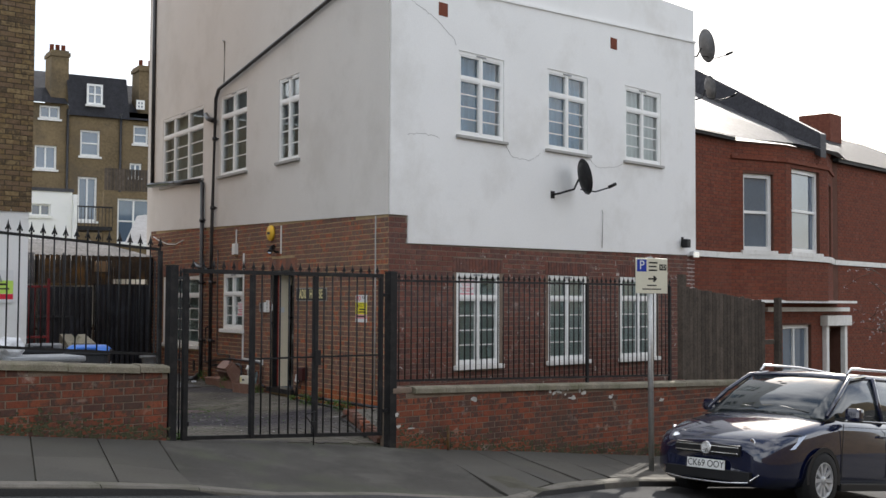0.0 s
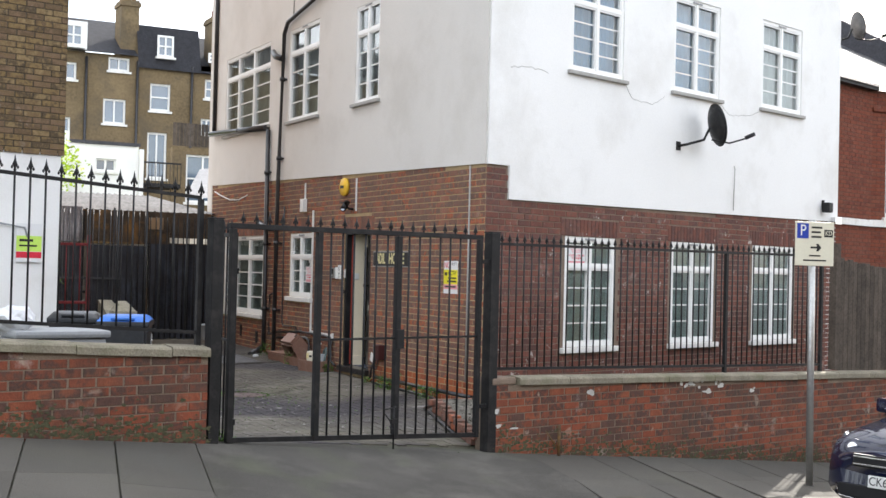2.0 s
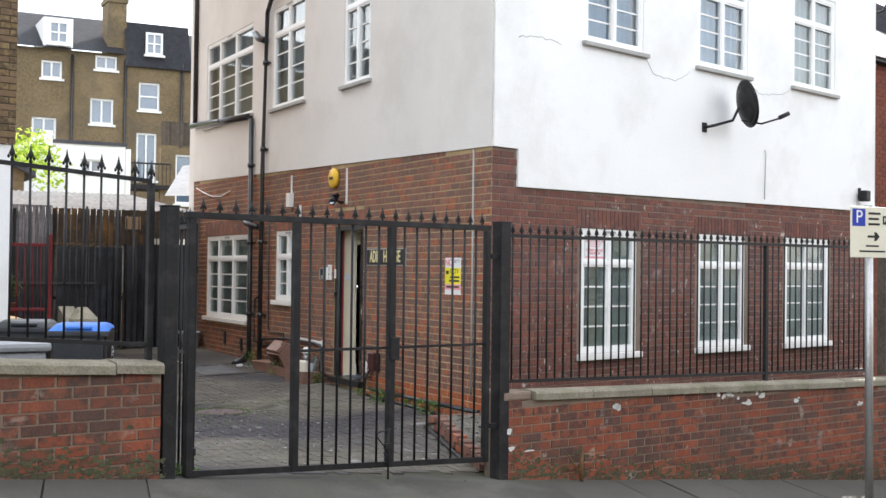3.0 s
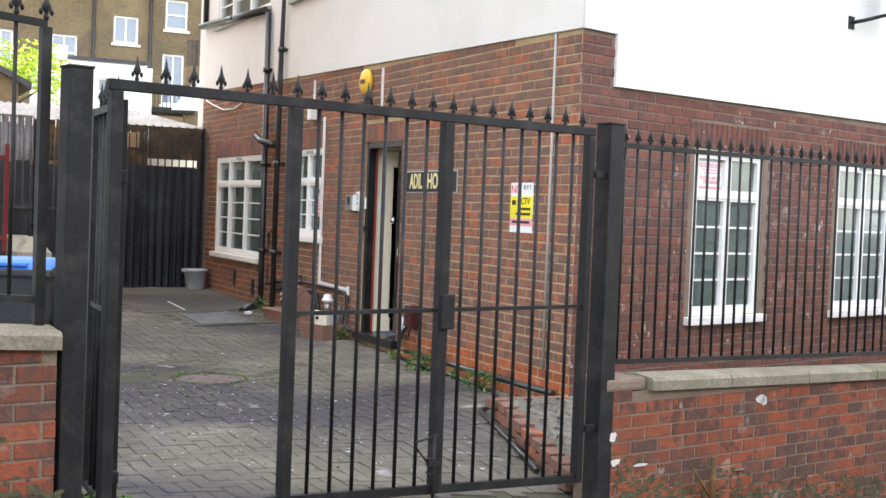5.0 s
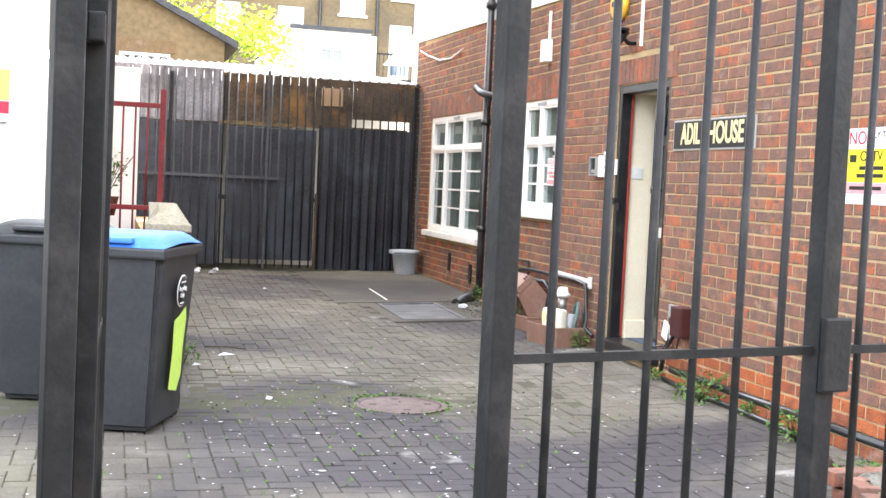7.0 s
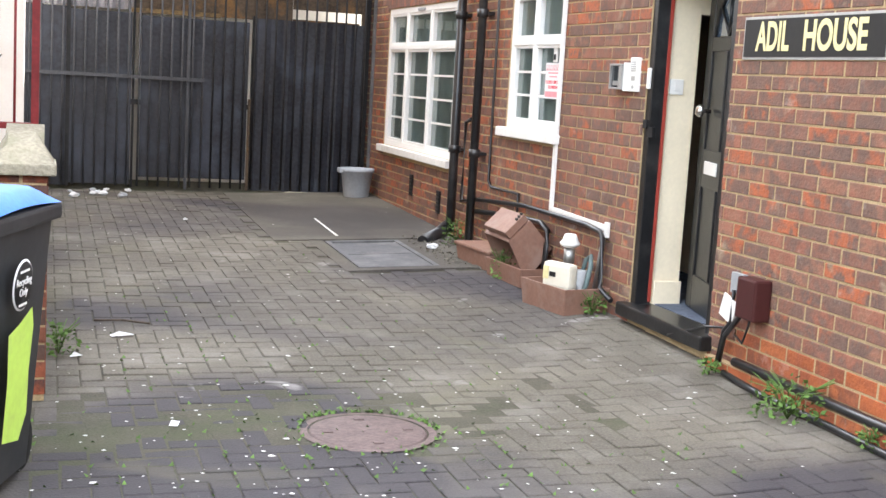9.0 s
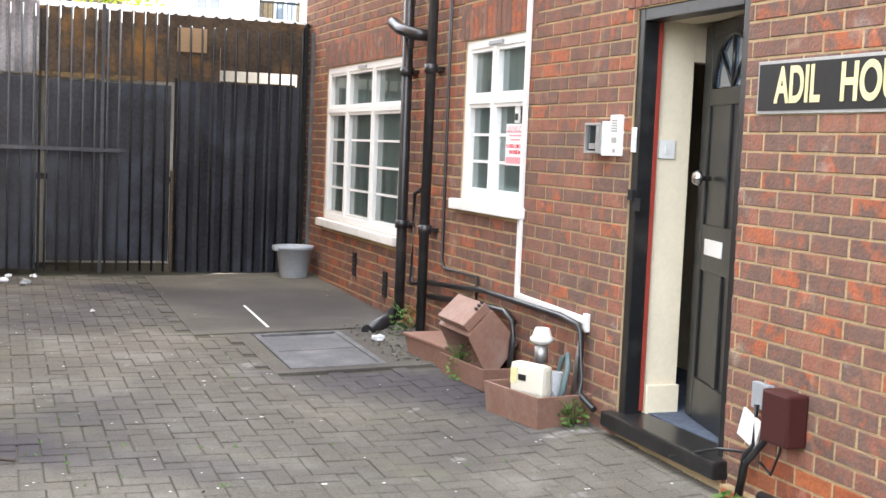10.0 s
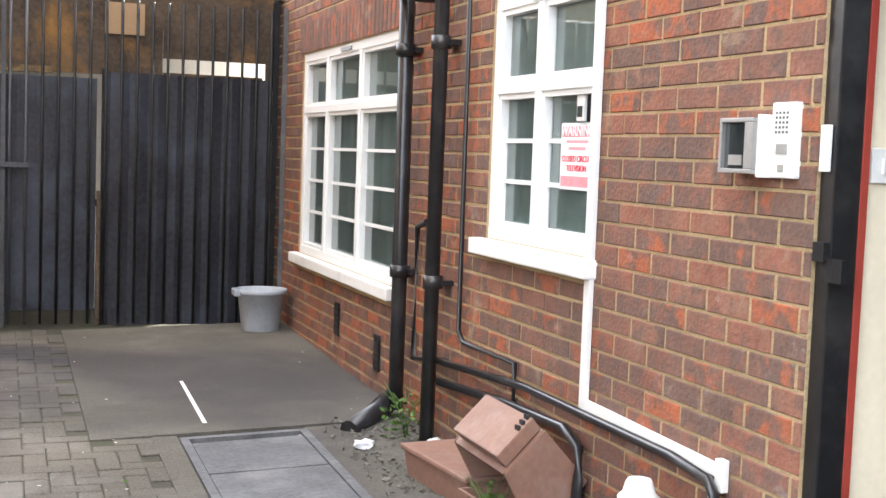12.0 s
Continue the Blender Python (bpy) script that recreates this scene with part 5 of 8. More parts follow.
# ---- signs ----
sg = thing("house_sign", at_side((18.69 + 17.58) / 2, 1.755, 0.002), "black house name board with cream letters on brick", "sign")
part("edge", boxes((-0.565, 0.565, -0.010, 0.0, -0.105, 0.105), bevel=0.003), M["sill_grey"], sg, "pale metal edge")
part("board", boxes((-0.552, 0.552, -0.013, -0.0105, -0.092, 0.092)), M["ink"], sg)
words("lettering", "ADIL", 0.195, M["gold"], sg, pose(-0.30, -0.0145, 0.0), squeeze=0.66, bold=0.005, label="cream capital letters")
words("lettering", "HOUSE", 0.195, M["gold"], sg, pose(0.19, -0.0145, 0.0), squeeze=0.76, bold=0.005, label="cream capital letters")
sg = thing("warning_sign", at_side(16.41, 1.54, 0.002), "white, yellow and pink notice on the brick side wall", "sign")
part("board", boxes((-0.18, 0.18, -0.006, 0.0, -0.20, 0.20)), M["white_print"], sg)
part("yellow_panel", boxes((-0.178, 0.178, -0.008, -0.0065, -0.085, 0.09)), M["sign_yellow"], sg, "yellow panel")
part("pink_panel", boxes((-0.178, 0.178, -0.008, -0.0065, -0.145, -0.088)), M["sign_pink"], sg, "pink-red panel")
words("lettering", "NO", 0.10, M["sign_red"], sg, pose(-0.09, -0.0075, 0.145))
words("lettering", "FLY T", 0.05, M["ink"], sg, pose(0.09, -0.0075, 0.16))
words("lettering", "CCTV", 0.075, M["ink"], sg, pose(0.04, -0.0095, 0.05))
part("print_bars", boxes((-0.06, 0.15, -0.0092, -0.0085, -0.02, 0.0), (-0.08, 0.15, -0.0092, -0.0085, -0.06, -0.04), (-0.14, 0.14, -0.0092, -0.0085, -0.125, -0.105), (-0.15, -0.09, -0.0092, -0.0085, 0.02, 0.06)), M["ink"], sg, kind="stuff")


def cctv_notice(m, w, h):
    sg = thing("window_notice", m, "white and red closed-circuit television notice taped behind a window pane", "sign")
    part("paper", boxes((-w / 2, w / 2, -0.002, 0.0, -h / 2, h / 2)), M["white_print"], sg)
    for z0 in (h / 2 - 0.052, -h / 2 + 0.012):
        part("red_band", boxes((-w / 2 + 0.01, w / 2 - 0.01, -0.0032, -0.0022, z0, z0 + 0.039)), M["sign_pink"], sg)
    words("lettering", "WARNING", w * 0.2, M["white_print"], sg, pose(0, -0.0042, h / 2 - 0.032))
    words("lettering", "CLOSED CIRCUIT", w * 0.115, M["sign_red"], sg, pose(0, -0.003, -0.01))
    words("lettering", "TELEVISION", w * 0.115, M["sign_red"], sg, pose(0, -0.003, -0.045))
    part("print_bars", boxes((-w / 2 + 0.05, w / 2 - 0.05, -0.0032, -0.0022, h / 2 - 0.075, h / 2 - 0.065), (-w / 2 + 0.07, w / 2 - 0.07, -0.0032, -0.0022, h / 2 - 0.1, h / 2 - 0.09), (-w / 2 + 0.03, w / 2 - 0.03, -0.0032, -0.0022, -0.09, -0.083)), M["sign_pink"], sg, kind="stuff")
    return sg


cctv_notice(at_side(21.22, 1.50, -0.040), 0.28, 0.25)
cctv_notice(FRONT @ pose(1.46 + 0.29, 0.046, 1.86), 0.34, 0.26)
sn_ = thing("sticker", at_side(21.185, 1.69, -0.040), "small white and black device stuck to a pane", "sticker")
part("case", boxes((-0.03, 0.03, -0.014, 0, -0.06, 0.06), bevel=0.004), M["white_plastic"], sn_)
part("screen", boxes((-0.02, 0.02, -0.016, -0.0145, -0.045, -0.005)), M["ink"], sn_)

# entry phone and metal box
ep = thing("entry_phone", at_side(19.86, 1.55, 0.0) @ Matrix.Diagonal((0.80, 0.9, 0.92, 1)), "grey metal meter box and pale entry phone panel on brick", "intercom")
part("case", boxes((-0.285, -0.270, -0.085, 0.0, -0.09, 0.075), (-0.270, -0.08, -0.085, 0.0, 0.062, 0.075), (-0.270, -0.08, -0.085, 0.0, -0.09, -0.077), (-0.13, -0.08, -0.085, 0.0, -0.076, 0.061), bevel=0.002), M["steel"], ep, "galvanised steel box")
part("window", boxes((-0.269, -0.131, -0.070, -0.062, -0.076, 0.061)), M["car_glass"], ep, "dark window")
part("card", boxes((-0.24, -0.16, -0.074, -0.071, -0.066, -0.035)), M["steel"], ep)
part("panel", boxes((-0.065, 0.065, -0.03, 0.0, -0.10, 0.12), bevel=0.006), M["white_plastic"], ep, "pale entry phone panel")
part("cover", boxes((-0.082, -0.067, -0.07, 0.0, -0.10, 0.085), bevel=0.004), M["white_plastic"], ep)
part("button", boxes((-0.015, 0.015, -0.034, -0.0305, -0.08, -0.06), bevel=0.002), M["steel"], ep)
part("name_card", boxes((-0.03, 0.03, -0.034, -0.0305, -0.03, 0.0), bevel=0.002), M["steel"], ep)
part("speaker", boxes(*[(-0.04 + 0.02 * a, -0.032 + 0.02 * a, -0.033, -0.0305, 0.03 + 0.014 * b, 0.037 + 0.014 * b) for a in range(4) for b in range(5)]), M["steel_dull"], ep, "grey pierced speaker grille", kind="stuff")


# ---- pipes and cables on the side wall ----
def pipe(name, pts, r, mat, label, category="pipe", clips=(), cr=1.35):
    th = thing(name, SIDE, label, category)
    bm = bmesh.new()
    tube(bm, [(26.3 - y, -o, z) for y, z, o in pts], r, 12 if r > 0.02 else 8)
    part("pipe", bm, mat, th)
    for y, z in clips:
        bm = bmesh.new()
        tube(bm, [(26.3 - y, -pts[0][2], z - 0.03), (26.3 - y, -pts[0][2], z + 0.03)], r * cr, 12)
        box(bm, 26.3 - y - 0.07, 26.3 - y + 0.07, -pts[0][2] + r * 0.7, -0.001, z - 0.012, z + 0.012)
        part("bracket", bm, mat, th)
    return th


pipe("soil_pipe", [(22.94, 0.2, 0.075), (22.94, 0.8, 0.075), (22.99, 3.93, 0.075)], 0.039, M["black_pipe"], "black plastic soil pipe down the brick wall", clips=((22.94, 0.9), (22.96, 2.0), (22.98, 3.2)))
pipe("waste_pipe", [(23.06, 3.97, 0.09), (26.25, 4.13, 0.09)], 0.05, M["black_pipe"], "black waste pipe across the cream render", clips=((24.5, 4.04),))
pipe("rainwater_pipe", [(22.44, 0.15, 0.08), (22.43, 3.0, 0.08), (22.30, 5.45, 0.08), (22.15, 5.62, 0.08), (17.45, 6.32, 0.08), (15.75, 6.6, 0.08)], 0.035, M["black_pipe"], "black rainwater pipe rising and slanting over the side wall", clips=((22.43, 0.9), (22.43, 2.0), (22.40, 3.4), (22.34, 4.7)))
pipe("corner_pipe", [(26.12, 4.1, 0.06), (26.12, 8.8, 0.06)], 0.04, M["black_pipe"], "black pipe at the far corner of the cream wall")
pipe("vent_pipe", [(22.02, 5.7, 0.03), (22.02, 6.5, 0.03), (22.02, 6.52, 0.07)], 0.014, M["steel"], "thin grey pipe on the cream wall")
pipe("overflow_elbow", [(22.62, 2.24, 0.0), (22.62, 2.24, 0.13), (22.95, 2.30, 0.14), (23.10, 2.36, 0.15)], 0.042, M["black_pipe"], "short black elbow pipe with a white collar")
pipe("hopper_elbow", [(22.36, 5.05, 0.08), (22.66, 5.12, 0.09), (22.80, 5.22, 0.09)], 0.05, M["black_pipe"], "short black branch on the rainwater pipe")
pipe("thin_waste", [(22.22, 2.6, 0.03), (22.20, 0.70, 0.03), (22.14, 0.66, 0.03), (21.56, 0.665, 0.03), (21.56, 0.42, 0.03)], 0.012, M["black_pipe"], "thin black cable pipe on brick")
pipe("bent_pipe", [(22.72, 1.16, 0.02), (22.79, 1.13, 0.04), (22.79, 0.48, 0.04), (22.35, 0.54, 0.04)], 0.016, M["black_pipe"], "thin bent black pipe on brick")
pipe("low_pipe", [(22.38, 0.535, 0.05), (21.4, 0.60, 0.05), (20.3, 0.60, 0.05), (20.08, 0.585, 0.06), (20.04, 0.55, 0.06), (20.03, 0.30, 0.06), (20.0, 0.24, 0.07), (19.86, 0.19, 0.06)], 0.017, M["black_pipe"], "black pipe running low along the brick wall")
pipe("low_pipe", [(22.38, 0.44, 0.05), (21.6, 0.50, 0.05), (21.05, 0.52, 0.05), (20.90, 0.48, 0.06), (20.86, 0.38, 0.08), (20.86, 0.15, 0.09)], 0.02, M["black_pipe"], "black pipe bending down behind the meter box")
pipe("wall_conduit", [(15.97, 2.88, 0.012), (15.97, 0.30, 0.012)], 0.012, M["sill_grey"], "thin pale conduit down the brick corner")
pipe("gas_riser", [(20.08, 0.57, 0.03), (20.12, 0.40, 0.03), (20.14, 0.22, 0.04)], 0.016, M["steel"], "pale metal gas riser")
tk = thing("cable_trunking", SIDE, "white plastic cable trunking down and along the brick wall", "trunking")
part("trunking", boxes((26.3 - 20.985, 26.3 - 20.945, -0.028, -0.007, 0.605, 2.50), bevel=0.003), M["white_plastic"], tk)
bm = boxes((0.0, 0.90, -0.028, -0.007, -0.018, 0.018), bevel=0.003)
bmesh.ops.transform(bm, matrix=pose(26.3 - 20.97, 0, 0.625, 0, 1.2, 0), verts=bm.verts)
part("trunking", bm, M["white_plastic"], tk)
part("end_box", boxes((26.3 - 20.09, 26.3 - 20.05, -0.032, -0.007, 0.55, 0.645), bevel=0.004), M["white_plastic"], tk)
jb = thing("junction_box", at_side(21.33, 2.585, 0.007), "small white junction box with trunking above it", "box")
part("case", boxes((-0.07, 0.07, -0.07, 0, -0.10, 0.10), bevel=0.006), M["white_plastic"], jb)
part("trunking", boxes((-0.012, 0.012, -0.02, 0, 0.10, 0.36)), M["white_plastic"], jb)
al = thing("alarm_box", at_side(19.73, 2.80, 0.007), "round yellow alarm bell box on brick", "alarm")
bm = bmesh.new()
lathe(bm, [(0.13, 0), (0.135, 0.03), (0.12, 0.055), (0.05, 0.065), (0.002, 0.067)], 22)
bmesh.ops.transform(bm, matrix=pose(0, 0, 0, 90), verts=bm.verts)
part("cover", bm, M["yellow"], al, smooth=True)
part("emblem", boxes((-0.06, 0.06, -0.070, -0.0655, -0.02, 0.02)), M["ink"], al)
part("trunking", boxes((-0.415, -0.395, -0.02, 0, -0.36, 0.11)), M["white_plastic"], al).matrix_basis = pose(0.81, 0, 0)
cam_lamp = thing("security_camera", at_side(19.45, 2.47, 0.007), "small black bullet security camera on a wall bracket", "camera")
bm = bmesh.new()
tube(bm, [(0, 0, 0), (0, -0.06, 0.0), (0.02, -0.11, 0.03)], 0.016, 8)
part("bracket", bm, M["black_iron"], cam_lamp)
bm = bmesh.new()
tube(bm, [(-0.07, -0.07, 0.09), (0.10, -0.20, -0.01)], 0.042, 14)
box(bm, -0.10, 0.08, -0.16, -0.09, 0.085, 0.10)
part("body", bm, M["black_iron"], cam_lamp)
part("lens", lathe(bmesh.new(), [(0.03, 0), (0.03, 0.004)], 14), M["far_pane"], cam_lamp).matrix_basis = pose(0.103, -0.203, -0.011, 52, 0, 52)
bm = bmesh.new()
tube(bm, [(26.3 - 26.1, -0.02, 3.02), (26.3 - 25.7, -0.03, 2.93), (26.3 - 25.1, -0.035, 2.82), (26.3 - 24.6, -0.03, 2.80), (26.3 - 24.15, -0.02, 2.87)], 0.010, 6)
solid("loose_cable", bm, M["white_plastic"], SIDE, "loose white cable sagging on the brick wall", "cable")
# brown cable box by the door
cb = thing("cable_box", at_side(18.33, 0.50, 0.007), "maroon plastic cable cabinet on the brick wall", "box")
part("case", boxes((-0.085, 0.085, -0.095, 0, -0.115, 0.09), bevel=0.012), M["maroon_plastic"], cb)
cb = thing("socket_box", at_side(18.52, 0.50, 0.007), "small open grey socket box with a hanging white plate", "box")
part("case", boxes((-0.055, 0.055, -0.03, 0, -0.02, 0.085), bevel=0.004), M["grey_plastic"], cb)
part("flap", boxes((-0.07, 0.06, -0.05, -0.04, -0.17, -0.05)), M["white_plastic"], cb).matrix_basis = pose(0.01, 0, 0, 0, 18, 0)
bm = bmesh.new()
tube(bm, [(0, -0.04, 0.0), (0.01, -0.05, -0.16), (-0.05, -0.05, -0.22), (-0.06, -0.07, -0.40)], 0.011, 6)
tube(bm, [(0.16, -0.05, -0.02), (0.10, -0.06, -0.12), (-0.02, -0.06, -0.24), (-0.05, -0.06, -0.38)], 0.014, 6)
tube(bm, [(0.2, -0.05, -0.02), (0.22, -0.08, -0.14), (0.16, -0.07, -0.24), (0.06, -0.05, -0.22)], 0.006, 6)
tube(bm, [(-0.02, -0.04, -0.20), (-0.25, -0.04, -0.24), (-0.6, -0.06, -0.36)], 0.007, 6)
part("cable", bm, M["black_pipe"], cb, "tangled black cables")
pipe("skirting_duct", [(18.46, 0.143, 0.045), (17.3, 0.141, 0.045), (15.75, 0.143, 0.045)], 0.024, M["black_pipe"], "dark duct along the foot of the brick wall", "duct")
bm = bmesh.new()
tube(bm, [(26.3 - y, -o, ground_z(9.61 - o, y) + 0.02) for y, o in ((18.5, 0.08), (18.1, 0.11), (17.6, 0.10), (17.0, 0.12), (16.5, 0.16), (16.05, 0.34), (15.75, 0.66), (15.3, 0.80), (14.7, 0.94), (14.2, 1.08))], 0.017, 8)
solid("ground_cable", bm, M["black_pipe"], SIDE, "thick black cable lying along the wall foot", "cable")
for y, z in ((24.35, 0.46), (23.5, 0.39)):
    av = thing("air_brick", at_side(y, z, 0.004), "small dark air brick in the wall", "vent", "air bricks")
    part("grille", boxes((-0.05, 0.05, -0.012, 0, -0.10, 0.10), bevel=0.003), M["black_iron"], av)
    # shade in the openings drawn as near-black bars on the solid grille
    part("slot", boxes(*[(-0.035, 0.035, -0.0145, -0.0125, -0.085 + 0.035 * k, -0.07 + 0.035 * k) for k in range(5)]), M["dark"], av)

# ---- gas meter boxes ----
def gbox(m, label, w=0.28, d=0.18, h=0.13):
    """An open tray: base, four thick sloping walls, one of them seen as the rim."""
    th = thing("meter_box", m, label, "meter box", "gas meter boxes")
    part("base", boxes((-w + 0.012, w - 0.012, -d + 0.012, d - 0.012, 0.0, 0.015)), M["gas_brown"], th)
    for x0, x1, y0, y1 in ((-w, w, -d, -d + 0.012), (-w, w, d - 0.012, d), (-w, -w + 0.012, -d + 0.012, d - 0.012), (w - 0.012, w, -d + 0.012, d - 0.012)):
        bm = boxes((x0, x1, y0, y1, 0.0, h), bevel=0.004)
        for v in bm.verts:
            if v.co.z > h * 0.5:
                v.co.x *= 1.06
                v.co.y *= 1.08
        part("side", bm, M["gas_brown"], th)
    return th


gz1 = ground_z(9.35, 20.2)
gas1 = gbox(frame_at(9.375, 20.21, -79, gz1 - 0.01), "open brown plastic gas meter box on the paving", 0.235, 0.165, 0.165)
mt = thing("gas_meter", frame_at(9.385, 20.20, -66, gz1 + 0.01), "cream gas meter with hoses and a white regulator cap", "meter")
part("case", boxes((-0.115, 0.115, -0.12, -0.04, 0.11, 0.28), bevel=0.025), M["meter"], mt)
part("dial", boxes((-0.05, 0.0, -0.125, -0.121, 0.19, 0.22)), M["ink"], mt)
part("label", boxes((-0.105, -0.06, -0.1245, -0.121, 0.17, 0.25)), M["gold"], mt, "faded yellow label")
bm = bmesh.new()
tube(bm, [(-0.06, 0.06, 0.02), (-0.06, 0.06, 0.37)], 0.022, 12)
tube(bm, [(-0.06, 0.06, 0.26), (-0.06, 0.06, 0.35)], 0.036, 14)
part("stem", bm, M["steel"], mt)
bm = bmesh.new()
lathe(bm, [(0.04, 0.36), (0.062, 0.375), (0.065, 0.39), (0.05, 0.405), (0.042, 0.435), (0.036, 0.445), (0.004, 0.45)], 18, cx=-0.06, cy=0.06)
part("cap", bm, M["white_plastic"], mt, "white domed regulator cap")
bm = bmesh.new()
tube(bm, [(0.12, -0.02, 0.05), (0.16, -0.01, 0.16), (0.16, 0.02, 0.27), (0.13, 0.05, 0.33), (0.09, 0.05, 0.30), (0.07, 0.03, 0.15)], 0.016, 10)
part("hose", bm, M["hose"], mt, "grey-green rubber hose")
bm = bmesh.new()
tube(bm, [(0.09, -0.04, 0.12), (0.09, 0.0, 0.13), (0.09, 0.0, 0.24)], 0.045, 12)
part("governor", bm, M["grey_plastic"], mt, "round grey pressure governor")
bm = bmesh.new()
tube(bm, [(-0.19, -0.02, 0.06), (-0.10, 0.0, 0.03), (0.08, -0.02, 0.03)], 0.025, 8)
tube(bm, [(0.06, -0.07, 0.04), (0.06, -0.07, 0.12)], 0.022, 10)
tube(bm, [(-0.08, -0.07, 0.04), (-0.08, -0.07, 0.12)], 0.018, 10)
part("fitting", bm, M["steel_dull"], mt)
gz2 = ground_z(9.4, 21.2)
gas2 = gbox(frame_at(9.46, 21.08, -86, gz2 - 0.01), "brown plastic gas meter box with weeds inside, lid tipped off")
LID = [(9.248, 0.395), (9.395, 0.545), (9.57, 0.355), (9.395, 0.125)]
lid = new("lid")
lid.parent = gas2
lid.matrix_basis = gas2.matrix_world.inverted() @ Matrix.Translation((0, 20.92, 0))
tagged(lid, "loose hood-shaped lid tipped up over the box")
lq = [Vector((x, 0, z)) for x, z in LID]


def lid_wall(pts, y0, y1):
    bm = bmesh.new()
    lo = [bm.verts.new((x, y0, z)) for x, z in pts]
    hi = [bm.verts.new((x, y1, z)) for x, z in pts]
    bm.faces.new(lo[::-1])
    bm.faces.new(hi)
    for k in range(len(pts)):
        bm.faces.new((lo[k], lo[(k + 1) % len(pts)], hi[(k + 1) % len(pts)], hi[k]))
    bmesh.ops.recalc_face_normals(bm, faces=bm.faces)
    bmesh.ops.bevel(bm, geom=bm.edges[:], offset=0.003, segments=2, affect="EDGES")
    return bm


part("end", lid_wall(LID, 0.0, 0.012), M["gas_brown"], lid)
part("end", lid_wall(LID, 0.50, 0.512), M["gas_brown"], lid)
part("top", lid_wall([LID[0], LID[1], (9.387, 0.532), (9.258, 0.386)], 0.0125, 0.4995), M["gas_brown"], lid)
part("back", lid_wall([LID[1], LID[2], (9.556, 0.352), (9.392, 0.531)], 0.0125, 0.4995), M["gas_brown"], lid)
part("front", lid_wall([LID[2], LID[3], (9.392, 0.142), (9.556, 0.368)], 0.0125, 0.4995), M["gas_brown"], lid)
part("hood", lid_wall([(9.262, 0.415), (9.225, 0.455), (9.355, 0.585), (9.388, 0.545)], 0.02, 0.46), M["gas_brown"], lid, "raised brown hood")
# near-black blocks painted as the shade inside the vent slots
part("slot", boxes(*[(9.305 + 0.018 * k, 9.315 + 0.018 * k, 0.03 + 0.004 * k, 0.06 + 0.004 * k, 0.54 + 0.018 * k, 0.556 + 0.018 * k) for k in range(3)]), M["dark"], lid, kind="stuff")
gas3 = gbox(frame_at(9.47, 21.72, -84, gz2 - 0.01), "closed brown plastic gas meter box", 0.28, 0.19, 0.13)
part("lid", boxes((-0.31, 0.31, -0.22, 0.22, 0.131, 0.155), bevel=0.008), M["gas_brown"], gas3, "flat brown lid")

# ---- yard floor fittings ----
mh = thing("manhole_cover", Matrix.Translation((7.52, 17.93, ground_z(7.52, 17.93) + 0.002)), "round rusty cast-iron manhole cover set in block paving", "manhole cover")
part("cover", lathe(bmesh.new(), [(0.245, -0.02), (0.245, 0.0), (0.235, 0.004), (0.002, 0.004)], 40), M["iron_cover"], mh)
bm = bmesh.new()
for k in range(40):
    a = 2 * math.pi * k / 40
    b = a + 2 * math.pi / 40
    bm.faces.new([bm.verts.new((r * math.cos(t), r * math.sin(t), z)) for r, t, z in ((0.252, a, 0.003), (0.252, b, 0.003), (0.285, b, 0.002), (0.285, a, 0.002))])
part("ring", bm, M["iron_cover"], mh)
for k in range(4):
    part("lug", boxes((-0.02, 0.02, -0.012, 0.012, 0.004, 0.009)), M["iron_cover"], mh).matrix_basis = pose(0.17 * math.cos(k * 1.57), 0.17 * math.sin(k * 1.57), 0)
YARD = lambda x, y: ground_z(x, y)
hx0, hx1, hy0, hy1 = 8.46, 8.95, 21.66, 22.84
bm = bmesh.new()


def floor_piece(bm, x0, x1, y0, y1, lift, d=0.05):
    a = [bm.verts.new((x, y, YARD(x, y) + lift - d)) for x, y in ((x0, y0), (x1, y0), (x1, y1), (x0, y1))]
    b = [bm.verts.new((x, y, YARD(x, y) + lift)) for x, y in ((x0, y0), (x1, y0), (x1, y1), (x0, y1))]
    bm.faces.new(b)
    for k in range(4):
        bm.faces.new((a[k], a[(k + 1) % 4], b[(k + 1) % 4], b[k]))


bm.free()
for r in ((8.0, 9.6, 22.91, 25.95, 0.0), (8.28, 9.6, 21.56, 21.655, 0.004), (8.28, 8.395, 21.66, 22.905, 0.004), (9.015, 9.6, 21.66, 22.905, 0.0)):
    bm = bmesh.new()
    floor_piece(bm, *r)
    solid("concrete_patch", bm, M["patch"], Matrix(), "smooth concrete patch in the block paving", kind="structure")
ht = thing("inspection_cover", Matrix(), "rectangular galvanised inspection cover in a metal frame", "manhole cover")
bm = bmesh.new()
for r in ((hx0 - 0.06, hx1 + 0.06, hy0, hy0 + 0.04), (hx0 - 0.06, hx1 + 0.06, hy1 - 0.04, hy1), (hx0 - 0.06, hx0 - 0.02, hy0 + 0.041, hy1 - 0.041), (hx1 + 0.02, hx1 + 0.06, hy0 + 0.041, hy1 - 0.041)):
    floor_piece(bm, *r, 0.012)
part("frame", bm, M["steel_dull"], ht)
for k in range(2):
    bm = bmesh.new()
    floor_piece(bm, hx0 - 0.015, hx1 + 0.015, hy0 + 0.05 + 0.52 * k, hy0 + 0.555 + 0.52 * k, 0.008)
    part("plate", bm, M["steel_dull"], ht)

